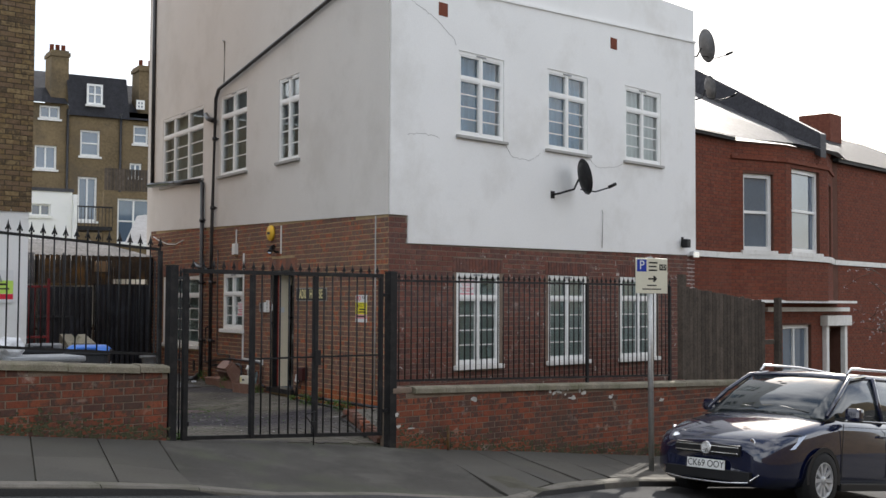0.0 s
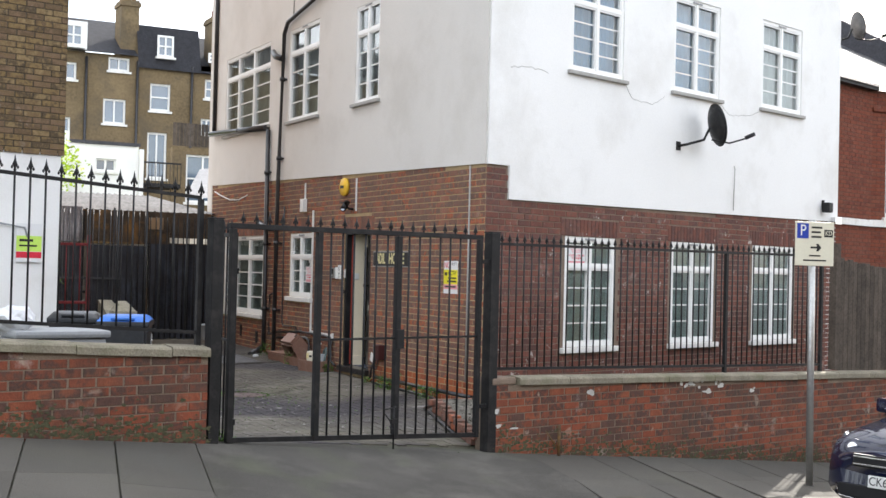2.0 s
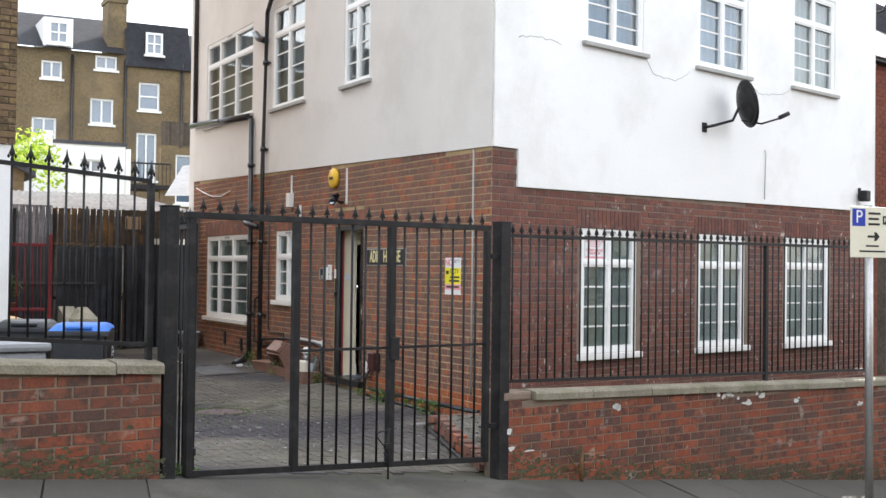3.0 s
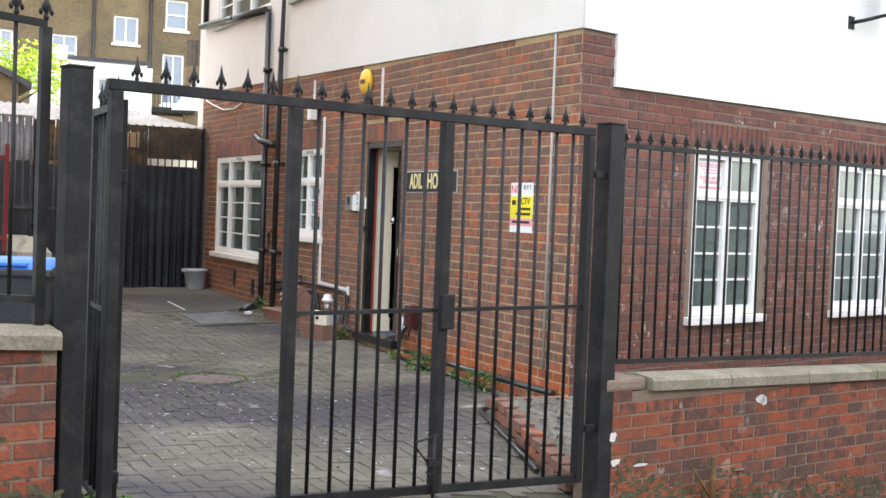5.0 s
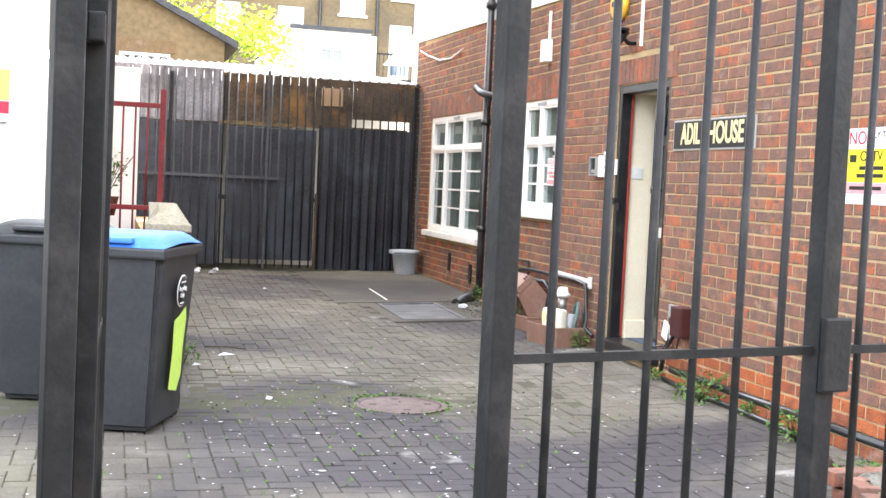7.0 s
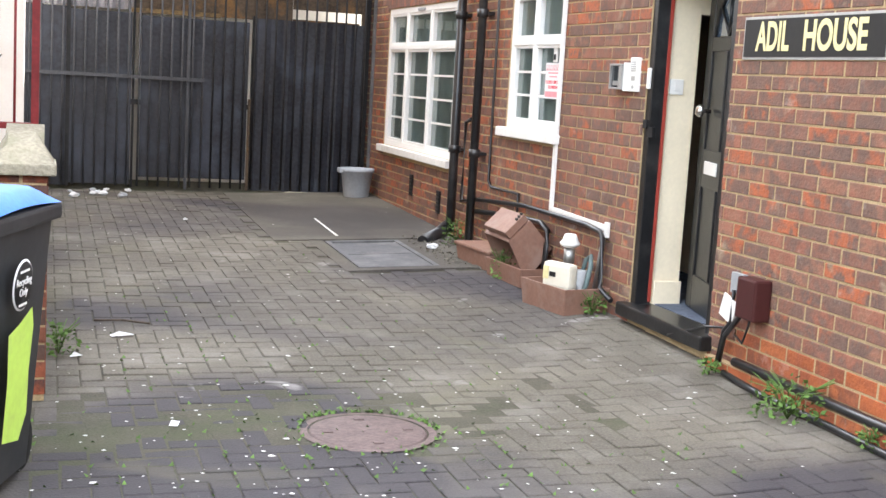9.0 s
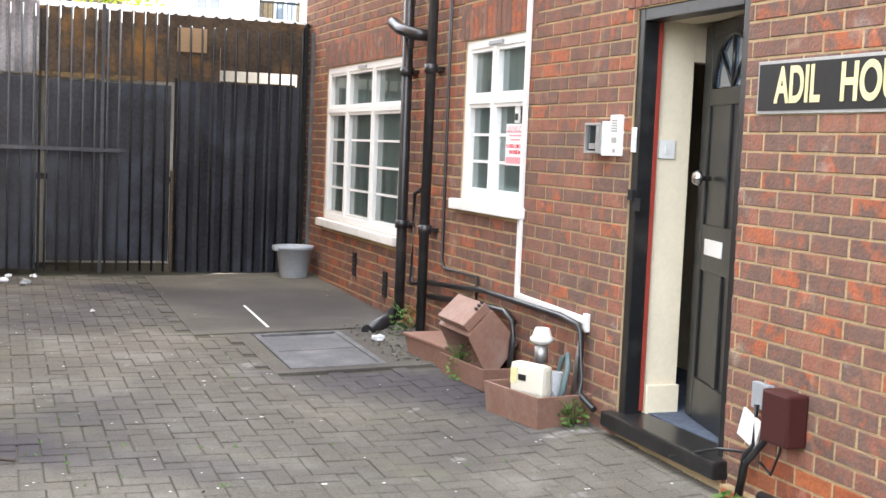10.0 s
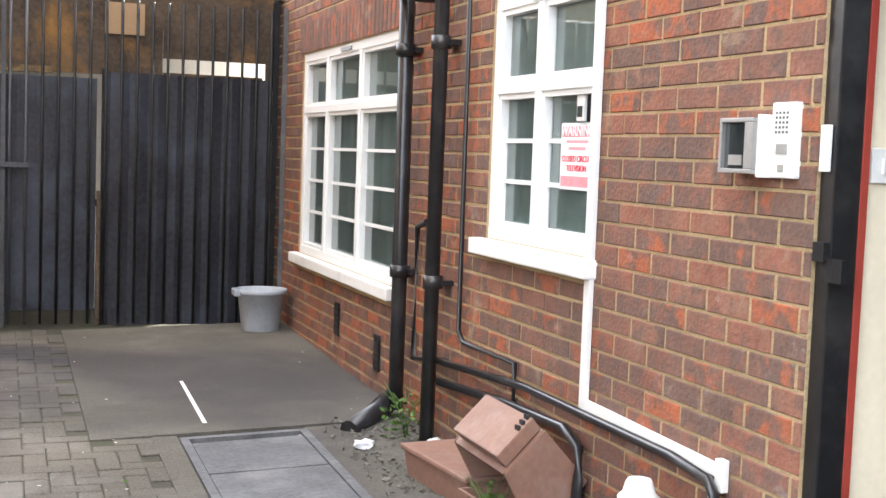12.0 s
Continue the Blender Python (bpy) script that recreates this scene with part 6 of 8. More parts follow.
# planter edge in front of the side wall
pl = thing("planter", Matrix(), "low rough brick-edged bed of rubble against the wall", "planter")
rnd = random.Random(5)
PL = lambda u: (8.99 - 0.253 * u, 15.52 - u)          # the bed's edge, from the wall foot out to the street wall
for c in range(2):
    for k in range(8):
        x, y = PL(0.10 + 0.215 * (k + 0.5 * (c % 2)))
        part("brick", boxes((-0.05, 0.05, -0.104, 0.104, 0.0, 0.066), bevel=0.006), M["brick_side"], pl).matrix_basis = pose(x + rnd.uniform(-0.006, 0.006), y, ground_z(x, y) + 0.072 * c, 0, 0, -14 + rnd.uniform(-2, 2))
    for k in range(3):
        part("brick", boxes((-0.104, 0.104, -0.05, 0.05, 0.0, 0.066), bevel=0.006), M["brick_side"], pl).matrix_basis = pose(9.10 + 0.215 * (k - 0.5 * c), 15.50 + rnd.uniform(-0.006, 0.006), ground_z(9.1, 15.5) + 0.072 * c, 0, 0, rnd.uniform(-2, 2))
bm = bmesh.new()
nx, ny = 14, 26
v = []
for j in range(ny + 1):
    x0, y = PL(0.03 + 1.72 * j / ny)
    v.append([bm.verts.new((x0 + 0.03 + (9.75 - x0) * i / nx, y, ground_z(9.4, y) + 0.11 + rnd.uniform(-0.014, 0.03))) for i in range(nx + 1)])
for j in range(ny):
    for i in range(nx):
        bm.faces.new((v[j][i], v[j + 1][i], v[j + 1][i + 1], v[j][i + 1]))
part("rubble", bm, M["rubble"], pl, "loose grey rubble and soil")
bm = bmesh.new()
for _ in range(260):
    u = rnd.uniform(0.1, 1.6)
    x0, y = PL(u)
    x = x0 + rnd.uniform(0.08, 0.7)
    s, z = rnd.uniform(0.008, 0.03), ground_z(9.4, y) + 0.12
    vs_ = [bm.verts.new((x + s * rnd.uniform(-1, 1), y + s * rnd.uniform(-1, 1), z + s * rnd.uniform(0, 1.2))) for _ in range(4)]
    for f in ((0, 1, 2), (0, 2, 3), (0, 3, 1), (1, 3, 2)):
        bm.faces.new([vs_[i] for i in f])
part("stones", bm, M["rubble"], pl, "small stones on the bed", kind="stuff")


# ---- wheelie bins ----
def wheelie_bin(m, lid_mat, label, lid_label, open_deg=0):
    th = thing("wheelie_bin", m, label, "bin", "wheelie bins")
    w, d, h = 0.275, 0.345, 0.95
    bm = bmesh.new()
    lo = [bm.verts.new(p) for p in ((-w * 0.80, -d * 0.78, 0.02), (w * 0.80, -d * 0.78, 0.02), (w * 0.80, d * 0.70, 0.02), (-w * 0.80, d * 0.70, 0.02))]
    hi = [bm.verts.new(p) for p in ((-w, -d, h), (w, -d, h), (w, d * 0.95, h), (-w, d * 0.95, h))]
    bm.faces.new(lo[::-1])
    bm.faces.new(hi)
    for k in range(4):
        bm.faces.new((lo[k], lo[(k + 1) % 4], hi[(k + 1) % 4], hi[k]))
    bmesh.ops.bevel(bm, geom=bm.edges[:], offset=0.03, segments=3, affect="EDGES")
    part("body", bm, M["bin"], th, smooth=False)
    part("rim", boxes((-w - 0.02, w + 0.02, -d - 0.02, d, h - 0.045, h + 0.012), bevel=0.014), M["bin"], th)
    bm = bmesh.new()
    n = 14
    pts = []
    for i in range(n + 1):
        row = []
        for j in range(n + 1):
            u, v_ = i / n * 2 - 1, j / n * 2 - 1
            e = (1 - abs(u) ** 6) * (1 - abs(v_) ** 6)
            row.append(bm.verts.new((u * (w + 0.015), v_ * (d + 0.01) - 0.01, h + 0.016 + 0.055 * min(1, e * 1.3) + 0.012 * math.cos(v_ * 2))))
        pts.append(row)
    for i in range(n):
        for j in range(n):
            f = bm.faces.new((pts[i][j], pts[i + 1][j], pts[i + 1][j + 1], pts[i][j + 1]))
            f.smooth = True
    part("lid", bm, lid_mat, th, lid_label)
    part("lid_grip", boxes((-0.13, 0.13, -d - 0.035, -d + 0.02, h + 0.03, h + 0.06), bevel=0.01), lid_mat, th)
    bm = bmesh.new()
    tube(bm, [(-w * 0.85, d + 0.06, h + 0.0), (w * 0.85, d + 0.06, h + 0.0)], 0.016, 10)
    for s in (-1, 1):
        box(bm, s * w * 0.6 - 0.02, s * w * 0.6 + 0.02, d * 0.9, d + 0.06, h - 0.03, h + 0.01)
    part("handle", bm, M["bin"], th)
    for s in (-1, 1):
        bm = bmesh.new()
        tube(bm, [(s * (w * 0.55), d * 0.80, 0.10), (s * (w * 0.68), d * 0.80, 0.10)], 0.10, 18)
        part("wheel", bm, M["tyre"], th)
    return th


gb = ground_z(5.95, 17.5)
b1 = wheelie_bin(frame_at(5.905, 17.42, -19, gb - 0.005), M["bin_blue"], "charcoal wheelie bin with a bright blue lid and lime sticker", "bright blue lid")
q = pose(0.268, 0.0, 0.47, 0, 0, 90) @ pose(0, 0, 0, 3.6, 0, 0)
bm = bmesh.new()
out = [(-0.10, -0.25), (0.05, -0.28), (0.11, -0.20), (0.10, -0.05), (0.115, 0.10), (0.09, 0.17), (-0.02, 0.13), (-0.11, 0.11), (-0.09, -0.05)]
bm.faces.new([bm.verts.new((x, -0.004, z)) for x, z in out])
part("sticker", bm, M["lime"], b1, "torn lime-yellow sticker").matrix_basis = q @ pose(-0.02, -0.006, 0)
bm = bmesh.new()
lathe(bm, [(0.085, 0), (0.085, 0.003), (0.002, 0.003)], 26)
bmesh.ops.transform(bm, matrix=pose(0, 0, 0, 90), verts=bm.verts)
part("round_label", bm, M["white_print"], b1, "round black and white label").matrix_basis = q @ pose(-0.04, -0.009, 0.26)
bm = bmesh.new()
lathe(bm, [(0.078, 0), (0.078, 0.002), (0.002, 0.002)], 26)
bmesh.ops.transform(bm, matrix=pose(0, 0, 0, 90), verts=bm.verts)
part("label_ground", bm, M["ink"], b1).matrix_basis = q @ pose(-0.04, -0.0125, 0.26)
words("lettering", "Recycling\nOnly", 0.036, M["white_print"], b1, q @ pose(-0.04, -0.0155, 0.255))
part("print_bars", boxes((-0.04, 0.04, 0, 0.001, 0.048, 0.056), (-0.035, 0.035, 0, 0.001, -0.062, -0.054)), M["white_print"], b1, kind="stuff").matrix_basis = q @ pose(-0.04, -0.0165, 0.255)
wheelie_bin(frame_at(5.50, 18.28, -16, gb - 0.005), M["bin"], "charcoal wheelie bin with a dark lid beside the blue-lidded one", "charcoal lid")
bk = thing("storage_crate", frame_at(4.6, 14.6, 8, ground_z(4.6, 14.6) - 0.01), "pale grey plastic crate and bags behind the railing", "crate")
part("body", boxes((-0.4, 0.4, -0.3, 0.3, 0, 0.95), bevel=0.04), M["grey_plastic"], bk)
part("lid", boxes((-0.43, 0.43, -0.33, 0.33, 0.952, 1.02), bevel=0.03), M["grey_plastic"], bk)
bag = bmesh.new()
bmesh.ops.create_icosphere(bag, subdivisions=3, radius=0.2)
for vtx in bag.verts:
    vtx.co *= 1 + 0.28 * noise.noise(vtx.co * 9)
    vtx.co.z *= 0.6
solid("plastic_bag", bag, M["litter"], Matrix.Translation((4.25, 14.55, ground_z(4.6, 14.6) + 1.10)), "crumpled pale plastic bag", "bag", smooth=False)

# bucket
bu = thing("bucket", Matrix.Translation((9.33, 25.62, ground_z(9.33, 25.6))), "grey plastic mop bucket in the yard corner", "bucket")
bm = bmesh.new()
lathe(bm, [(0.115, 0.0), (0.12, 0.01), (0.15, 0.26), (0.165, 0.265), (0.165, 0.30), (0.150, 0.30), (0.142, 0.26), (0.11, 0.03)], 26)
for vtx in bm.verts:
    vtx.co.x *= 1.1
part("body", bm, M["bucket"], bu)
part("pour_lip", boxes((-0.2, -0.13, -0.07, 0.07, 0.25, 0.30), bevel=0.012), M["bucket"], bu)
solid("white_stick", boxes((-0.011, 0.011, -0.50, 0.50, 0, 0.016), bevel=0.003), M["white_plastic"], Matrix.Translation((8.565, 23.58, ground_z(8.565, 23.58) + 0.003)) @ pose(0, 0, 0, 1.2, 0, -1), "white plastic stick lying on the paving", "stick")

# ---- neighbour's pillar, wall and red railing ----
pz = ground_z(6.15, 19.5)
pil = thing("wall_pillar", frame_at(6.145, 18.62, 0, 0), "low brick wall and pillar with a sloping stone cap", "pillar")
part("core", boxes((-0.112, 0.098, -0.112, 0.112, pz - 0.05, 0.97), (-0.10, 0.08, 0.112, 6.4, pz - 0.05, 0.82)), M["mortar_buff"], pil)
bm = boxes((-0.14, 0.135, -0.16, 0.16, 0.97, 1.02), bevel=0.008)
vb = [bm.verts.new(p) for p in ((-0.13, -0.15, 1.02), (0.125, -0.15, 1.02), (0.125, 0.15, 1.02), (-0.13, 0.15, 1.02))]
vt = [bm.verts.new(p) for p in ((-0.06, -0.05, 1.09), (0.05, -0.05, 1.09), (0.05, 0.10, 1.14), (-0.06, 0.10, 1.14))]
bm.faces.new(vt)
for k in range(4):
    bm.faces.new((vb[k], vb[(k + 1) % 4], vt[(k + 1) % 4], vt[k]))
part("cap", bm, M["stone"], pil, "weathered stone cap")
bm = bmesh.new()
prism(bm, [(0, 0), (0.9, 0), (0.9, 0.30), (0.45, 0.18), (0.2, 0.08), (0, 0.06)], -0.09, 0.09)
bmesh.ops.transform(bm, matrix=pose(-0.005, 0.17, 0.82, 0, 0, 90), verts=bm.verts)
part("ramp", bm, M["stone"], pil, "swept stone coping")
for c in range(13):
    z = pz + 0.075 * c
    for k, (u, o) in enumerate(((-0.112, -0.117), (0.0, -0.117))):
        part("brick", boxes((u + 0.002, u + 0.100, o, o + 0.01, z + 0.005, z + 0.07), bevel=0.002), M["brick_low"], pil)
    part("brick", boxes((0.096, 0.104, -0.110, 0.108, z + 0.005, z + 0.07), bevel=0.002), M["brick_low"], pil)
rr = thing("red_railing", frame_at(5.45, 21.0, 0, 0), "dark red painted metal railing on a low wall", "railing")
for nm, r in (("post", (0.70, 0.745, -0.02, 0.025, 0.9, 2.0)), ("post", (0.0, 0.03, -0.015, 0.015, 0.9, 1.86)), ("top_rail", (0.03, 0.70, -0.015, 0.015, 1.845, 1.885)), ("bottom_rail", (0.03, 0.70, -0.015, 0.015, 1.02, 1.06))):
    part(nm, boxes(r, bevel=0.003), M["red_paint"], rr)
for k in range(1, 7):
    bm = bmesh.new()
    tube(bm, [(0.03 + 0.096 * k, 0, 0.86), (0.03 + 0.096 * k, 0, 1.85)], 0.008, 6)
    part("bar", bm, M["red_paint"], rr)
part("wall", boxes((-0.3, 0.76, -0.08, 0.10, 0.0, 0.86)), M["mortar_grey"], rr)
solid("porch_wall", boxes((-2.6, 0.45, 0, 0.2, 0.0, 2.45)), M["render_white"], frame_at(5.6, 24.6, 0), "white painted porch wall", kind="structure")
pot = thing("potted_plant", Matrix.Translation((5.75, 21.5, 0.95)), "scrubby potted plant behind the red railing", "plant")
bm = bmesh.new()
lathe(bm, [(0.07, 0), (0.10, 0.15), (0.11, 0.16)], 14)
part("pot", bm, M["brick_house"], pot)
rnd = random.Random(3)
bm = bmesh.new()
for k in range(14):
    a, l = rnd.uniform(0, 6.3), rnd.uniform(0.15, 0.4)
    tube(bm, [(0, 0, 0.15), (math.cos(a) * l * 0.3, math.sin(a) * l * 0.3, 0.15 + l * 0.6), (math.cos(a) * l * 0.6, math.sin(a) * l * 0.6, 0.15 + l)], 0.004, 4)
part("stems", bm, M["bark"], pot)
bm = bmesh.new()
leaf_cloud(bm, 0, 0, 0.38, 0.2, 150, 0.022, rnd)
part("leaves", bm, M["leaf"], pot)
# wall sign on the white building
nsn = thing("warning_sign", frame_at(NBX, NBY, B_AZ) @ pose(-0.42, -0.005, 1.85), "white, lime and pink notice on the white wall", "sign")
part("board", boxes((-0.16, 0.16, -0.01, 0.0, -0.25, 0.22)), M["white_print"], nsn)
part("lime_panel", boxes((-0.158, 0.158, -0.012, -0.0105, -0.12, 0.07)), M["lime"], nsn)
part("pink_panel", boxes((-0.158, 0.158, -0.012, -0.0105, -0.20, -0.125)), M["sign_red"], nsn)
part("print_bars", boxes((-0.12, 0.05, -0.0135, -0.0122, 0.0, 0.03), (-0.12, 0.10, -0.0135, -0.0122, -0.06, -0.04)), M["ink"], nsn, kind="stuff")
bm = bmesh.new()
tube(bm, [(-0.9, -0.02, 2.08), (-0.48, -0.02, 2.02), (-0.44, -0.02, 1.9)], 0.012, 6)
solid("wall_pipe", bm, M["grey_plastic"], frame_at(NBX, NBY, B_AZ), "thin pipe on the white wall", "pipe")


# ---- on the front facade ----
def dish(m, r, mat, label, nm="satellite_dish"):
    th = thing(nm, m, label, "satellite dish", "satellite dishes")
    bm = bmesh.new()
    lathe(bm, [(0.02, 0.0), (r * 0.5, r * 0.045), (r * 0.85, r * 0.15), (r, r * 0.22), (r * 1.01, r * 0.215), (r * 0.5, r * 0.02), (0.02, -0.02)], 28)
    bmesh.ops.scale(bm, vec=(0.9, 1, 1), verts=bm.verts)
    bmesh.ops.transform(bm, matrix=pose(-0.02, -0.30, 0.12, 78, 0, 60), verts=bm.verts)
    part("reflector", bm, mat, th)
    bm = bmesh.new()
    tube(bm, [(-0.42, 0.0, -0.18), (-0.38, -0.12, -0.16), (-0.12, -0.22, -0.08), (-0.05, -0.26, 0.08)], 0.018, 8)
    box(bm, -0.47, -0.37, -0.01, 0.0, -0.24, -0.12)
    part("wall_arm", bm, M["black_iron"], th)
    bm = bmesh.new()
    tube(bm, [(-0.05, -0.30, -0.08), (0.12, -0.48, -0.12), (0.34, -0.66, -0.03)], 0.012, 8)
    tube(bm, [(0.30, -0.62, -0.04), (0.40, -0.70, 0.02)], 0.028, 10)
    part("feed_arm", bm, M["black_iron"], th)
    return th


dish(FRONT @ pose(4.24, -0.03, 3.60), 0.30, M["black_iron"], "dark grey satellite dish on the white facade")
for s, z in ((1.10, 6.0), (5.62, 6.22)):
    solid("air_brick", boxes((-0.10, 0.10, -0.005, 0.02, -0.10, 0.10), bevel=0.003), M["brick_house"], FRONT @ pose(s, -0.03, z), "small square terracotta air brick in white render", "vent", "air bricks")
fl_ = thing("flood_light", FRONT @ pose(7.9, -0.03, 2.78), "small black security lamp at the corner of the white facade", "lamp")
part("body", boxes((-0.07, 0.07, -0.16, -0.03, -0.08, 0.08), bevel=0.02), M["black_iron"], fl_)
part("bracket", boxes((-0.02, 0.02, -0.03, 0, -0.04, 0.12)), M["black_iron"], fl_)
bx = thing("lamp_box", FRONT @ pose(8.28, -0.03, 2.58), "small pale lamp box on the white facade", "lamp")
part("case", boxes((-0.1, 0.1, -0.1, 0, -0.06, 0.06), bevel=0.01), M["chrome"], bx)
bm = bmesh.new()
tube(bm, [(5.25, -0.035, 3.25), (5.25, -0.05, 3.2), (5.25, -0.035, 2.6)], 0.006, 5)
solid("facade_cable", bm, M["sill_grey"], FRONT, "thin cable down the white facade", "cable")
rnd = random.Random(77)


def crack(pts):
    bm = bmesh.new()
    out = []
    for (a, b), (c, d) in zip(pts, pts[1:]):
        n = max(2, int(math.hypot(c - a, d - b) / 0.06))
        out += [(a + (c - a) * k / n, -0.029, b + (d - b) * k / n + rnd.uniform(-0.012, 0.012)) for k in range(n)]
    tube(bm, out, 0.0035, 4)
    return bm


for pts in (((0.22, 6.28), (0.30, 6.05), (0.9, 5.85), (1.35, 5.6), (1.44, 5.45)), ((2.6, 4.12), (2.75, 3.95), (3.2, 3.92), (3.55, 4.1)), ((4.9, 4.1), (5.1, 3.98), (5.6, 4.02), (5.95, 4.12)), ((0.35, 4.05), (0.6, 4.1), (1.1, 4.07))):
    solid("filled_crack", crack(pts), M["sill_grey"], FRONT, "fine filled crack in the white render", "crack", "render cracks")
bm = bmesh.new()
tube(bm, [(8.46, -0.05, -1.5), (8.46, -0.05, 7.2)], 0.05, 10)
solid("downpipe", bm, M["black_pipe"], FRONT @ pose(0.12, 0.3, 0), "black downpipe beside the white building", "pipe")
for s, z, r in ((-0.02, 6.55, 0.33), (0.15, 5.75, 0.24)):
    dish(FRONT @ pose(8.75 + s, 0.25, z), r, M["white_plastic"] if r > 0.4 else M["steel_dull"], "pale satellite dish at the end of the roof")

# ---- parking sign ----
px_, py_ = 12.19, 12.99
pz0 = street_z(*sn(px_, py_))
ps = thing("parking_sign", frame_at(px_, py_, B_AZ - 14, 0), "grey steel pole with a cream resident parking plate", "sign")
bm = bmesh.new()
tube(bm, [(0.03, 0.035, pz0 - 0.05), (0.0, 0.035, 2.26)], 0.038, 14)
part("pole", bm, M["steel"], ps)
part("plate", boxes((-0.27, 0.27, -0.012, -0.004, 1.77, 2.24), bevel=0.004), M["sign_cream"], ps)
part("blue_square", boxes((-0.25, -0.09, -0.0145, -0.0125, 2.06, 2.22)), M["sign_blue"], ps)
words("lettering", "P", 0.17, M["white_print"], ps, pose(-0.17, -0.0165, 2.14))
part("black_panel", boxes((0.13, 0.25, -0.0145, -0.0125, 2.08, 2.16)), M["ink"], ps)
words("lettering", "KD", 0.07, M["sign_cream"], ps, pose(0.19, -0.0165, 2.12))
bm = bmesh.new()
prism(bm, [(-0.06, 1.955), (0.03, 1.955), (0.02, 1.925), (0.05, 1.925), (0.09, 1.965), (0.05, 2.005), (0.02, 2.005), (0.03, 1.975), (-0.06, 1.975)], -0.0145, -0.0125)
part("arrow", bm, M["ink"], ps)
part("print_bars", boxes((-0.05, 0.10, -0.0145, -0.0125, 2.17, 2.19), (-0.05, 0.08, -0.0145, -0.0125, 2.12, 2.14), (-0.05, 0.09, -0.0145, -0.0125, 2.07, 2.09), (-0.08, 0.08, -0.0145, -0.0125, 1.87, 1.885), (-0.16, 0.16, -0.0145, -0.0125, 1.82, 1.835)), M["ink"], ps, kind="stuff")

# ---- close-boarded fence on the street wall ----
fence = thing("board_fence", BOUND @ pose(9.35, 0.13, 0), "dark weathered close-board timber fence on the brick wall", "fence")
for k in range(26):
    x = 0.105 * k
    s_ = 9.35 + x
    zt_ = 1.90 - 0.095 * x + random.Random(k).uniform(-0.015, 0.015)
    if s_ > 11.6:
        break
    part("board", boxes((x, x + 0.098, -0.012, 0.012, rcop(s_) - 0.0 + 0.09, zt_), bevel=0.003), M["timber"], fence)
part("rail", boxes((0, 2.65, 0.013, 0.05, 0.95, 1.03)), M["timber"], fence)
for r in ((2.68, 2.78, -0.05, 0.05, 0.2, 1.75), (-0.12, -0.02, -0.03, 0.07, 0.45, 2.1)):
    part("post", boxes(r), M["timber"], fence)

# ---- red brick houses beyond ----
hs = thing("brick_house", FRONT @ Matrix.Translation((9.35, 1.0, -0.22)), "red brick terraced house with a two-storey bay and slate roof", "house")
hz = -2.0
low_w = (4.75, 6.25, 0.25, 1.38)
hw_ = slab_wall("wall", Matrix(), [-0.05, 7.0, 18], (hz, 5.45), 0.3, [low_w, (7.0, 7.9, -0.9, 1.3)], M["mortar_red"], "red brick front wall", kind="")
hw_.parent = hs
simple_window(hs, *low_w, wd=0.08, cols=2, rows=1)
bay = [(2.35, 0.0), (3.85, -0.55), (6.0, -0.55), (7.5, 0.0)]
bays = []
for (a0, b0), (a1, b1), win in zip(bay, bay[1:], ((0.35, 1.22, 3.05, 4.75), (0.28, 1.72, 3.05, 4.95), (0.35, 1.1, 3.0, 4.75))):
    ang = math.degrees(math.atan2(b1 - b0, a1 - a0))
    L_ = math.hypot(a1 - a0, b1 - b0)
    w_ = slab_wall("bay_wall", Matrix(), [0, L_], (1.95, 5.45), 0.2, [win], M["mortar_red"], "red brick bay wall", kind="")
    w_.parent = hs
    w_.matrix_basis = pose(a0, b0, 0, 0, 0, ang)
    simple_window(w_, *win, wd=0.09, cols=1, rows=2)
    bays.append((w_, L_, win))
    for z0, z1 in ((2.86, 2.99), (5.05, 5.12)):
        t_ = part("string_course", boxes((-0.02, L_ + 0.02, -0.05, -0.004, z0, z1)), M["sill"] if z0 < 4 else M["brick_house"], w_)
part("bay_soffit", boxes((2.45, 7.7, -0.53, 0.0, 1.9, 1.96)), M["sill"], hs)
part("string_course", boxes((-0.05, 2.34, -0.05, -0.003, 2.86, 2.98), (7.55, 18, -0.05, -0.003, 2.86, 2.98), (3.9, 8.3, -0.08, -0.003, 1.70, 1.80)), M["sill"], hs, "white painted stone band")
part("door_surround", boxes((6.85, 7.0, -0.12, -0.003, -1.0, 1.35), (7.9, 8.05, -0.12, -0.003, -1.0, 1.35), (6.75, 8.15, -0.2, -0.003, 1.35, 1.6), bevel=0.01), M["sill"], hs, "white stone door surround")
for x0, x1 in ((-0.1, 2.3), (7.55, 18)):
    part("gutter", boxes((x0, x1, -0.15, 0.0, 5.42, 5.52)), M["black_iron"], hs)
bm = bmesh.new()
for pts in (((-0.1, -0.2, 5.48), (2.3, -0.2, 5.48), (4.0, -0.72, 5.48), (5.3, -0.72, 5.48), (5.3, 3.6, 7.7), (-0.1, 3.6, 7.7)),):
    bm.faces.new([bm.verts.new(p) for p in pts])
bmesh.ops.solidify(bm, geom=bm.faces[:], thickness=0.06)
# glare of the sun on this slope is put into the pale slate colour
part("roof", bm, M["slate_pale"], hs, "slate roof, sun glare put into its pale colour")
bm = bmesh.new()
bm.faces.new([bm.verts.new(p) for p in ((5.65, -0.7, 5.5), (6.3, -0.7, 5.5), (7.9, -0.2, 5.5), (18, -0.2, 5.5), (18, 3.6, 7.2), (5.65, 3.6, 7.2))])
bmesh.ops.solidify(bm, geom=bm.faces[:], thickness=0.06)
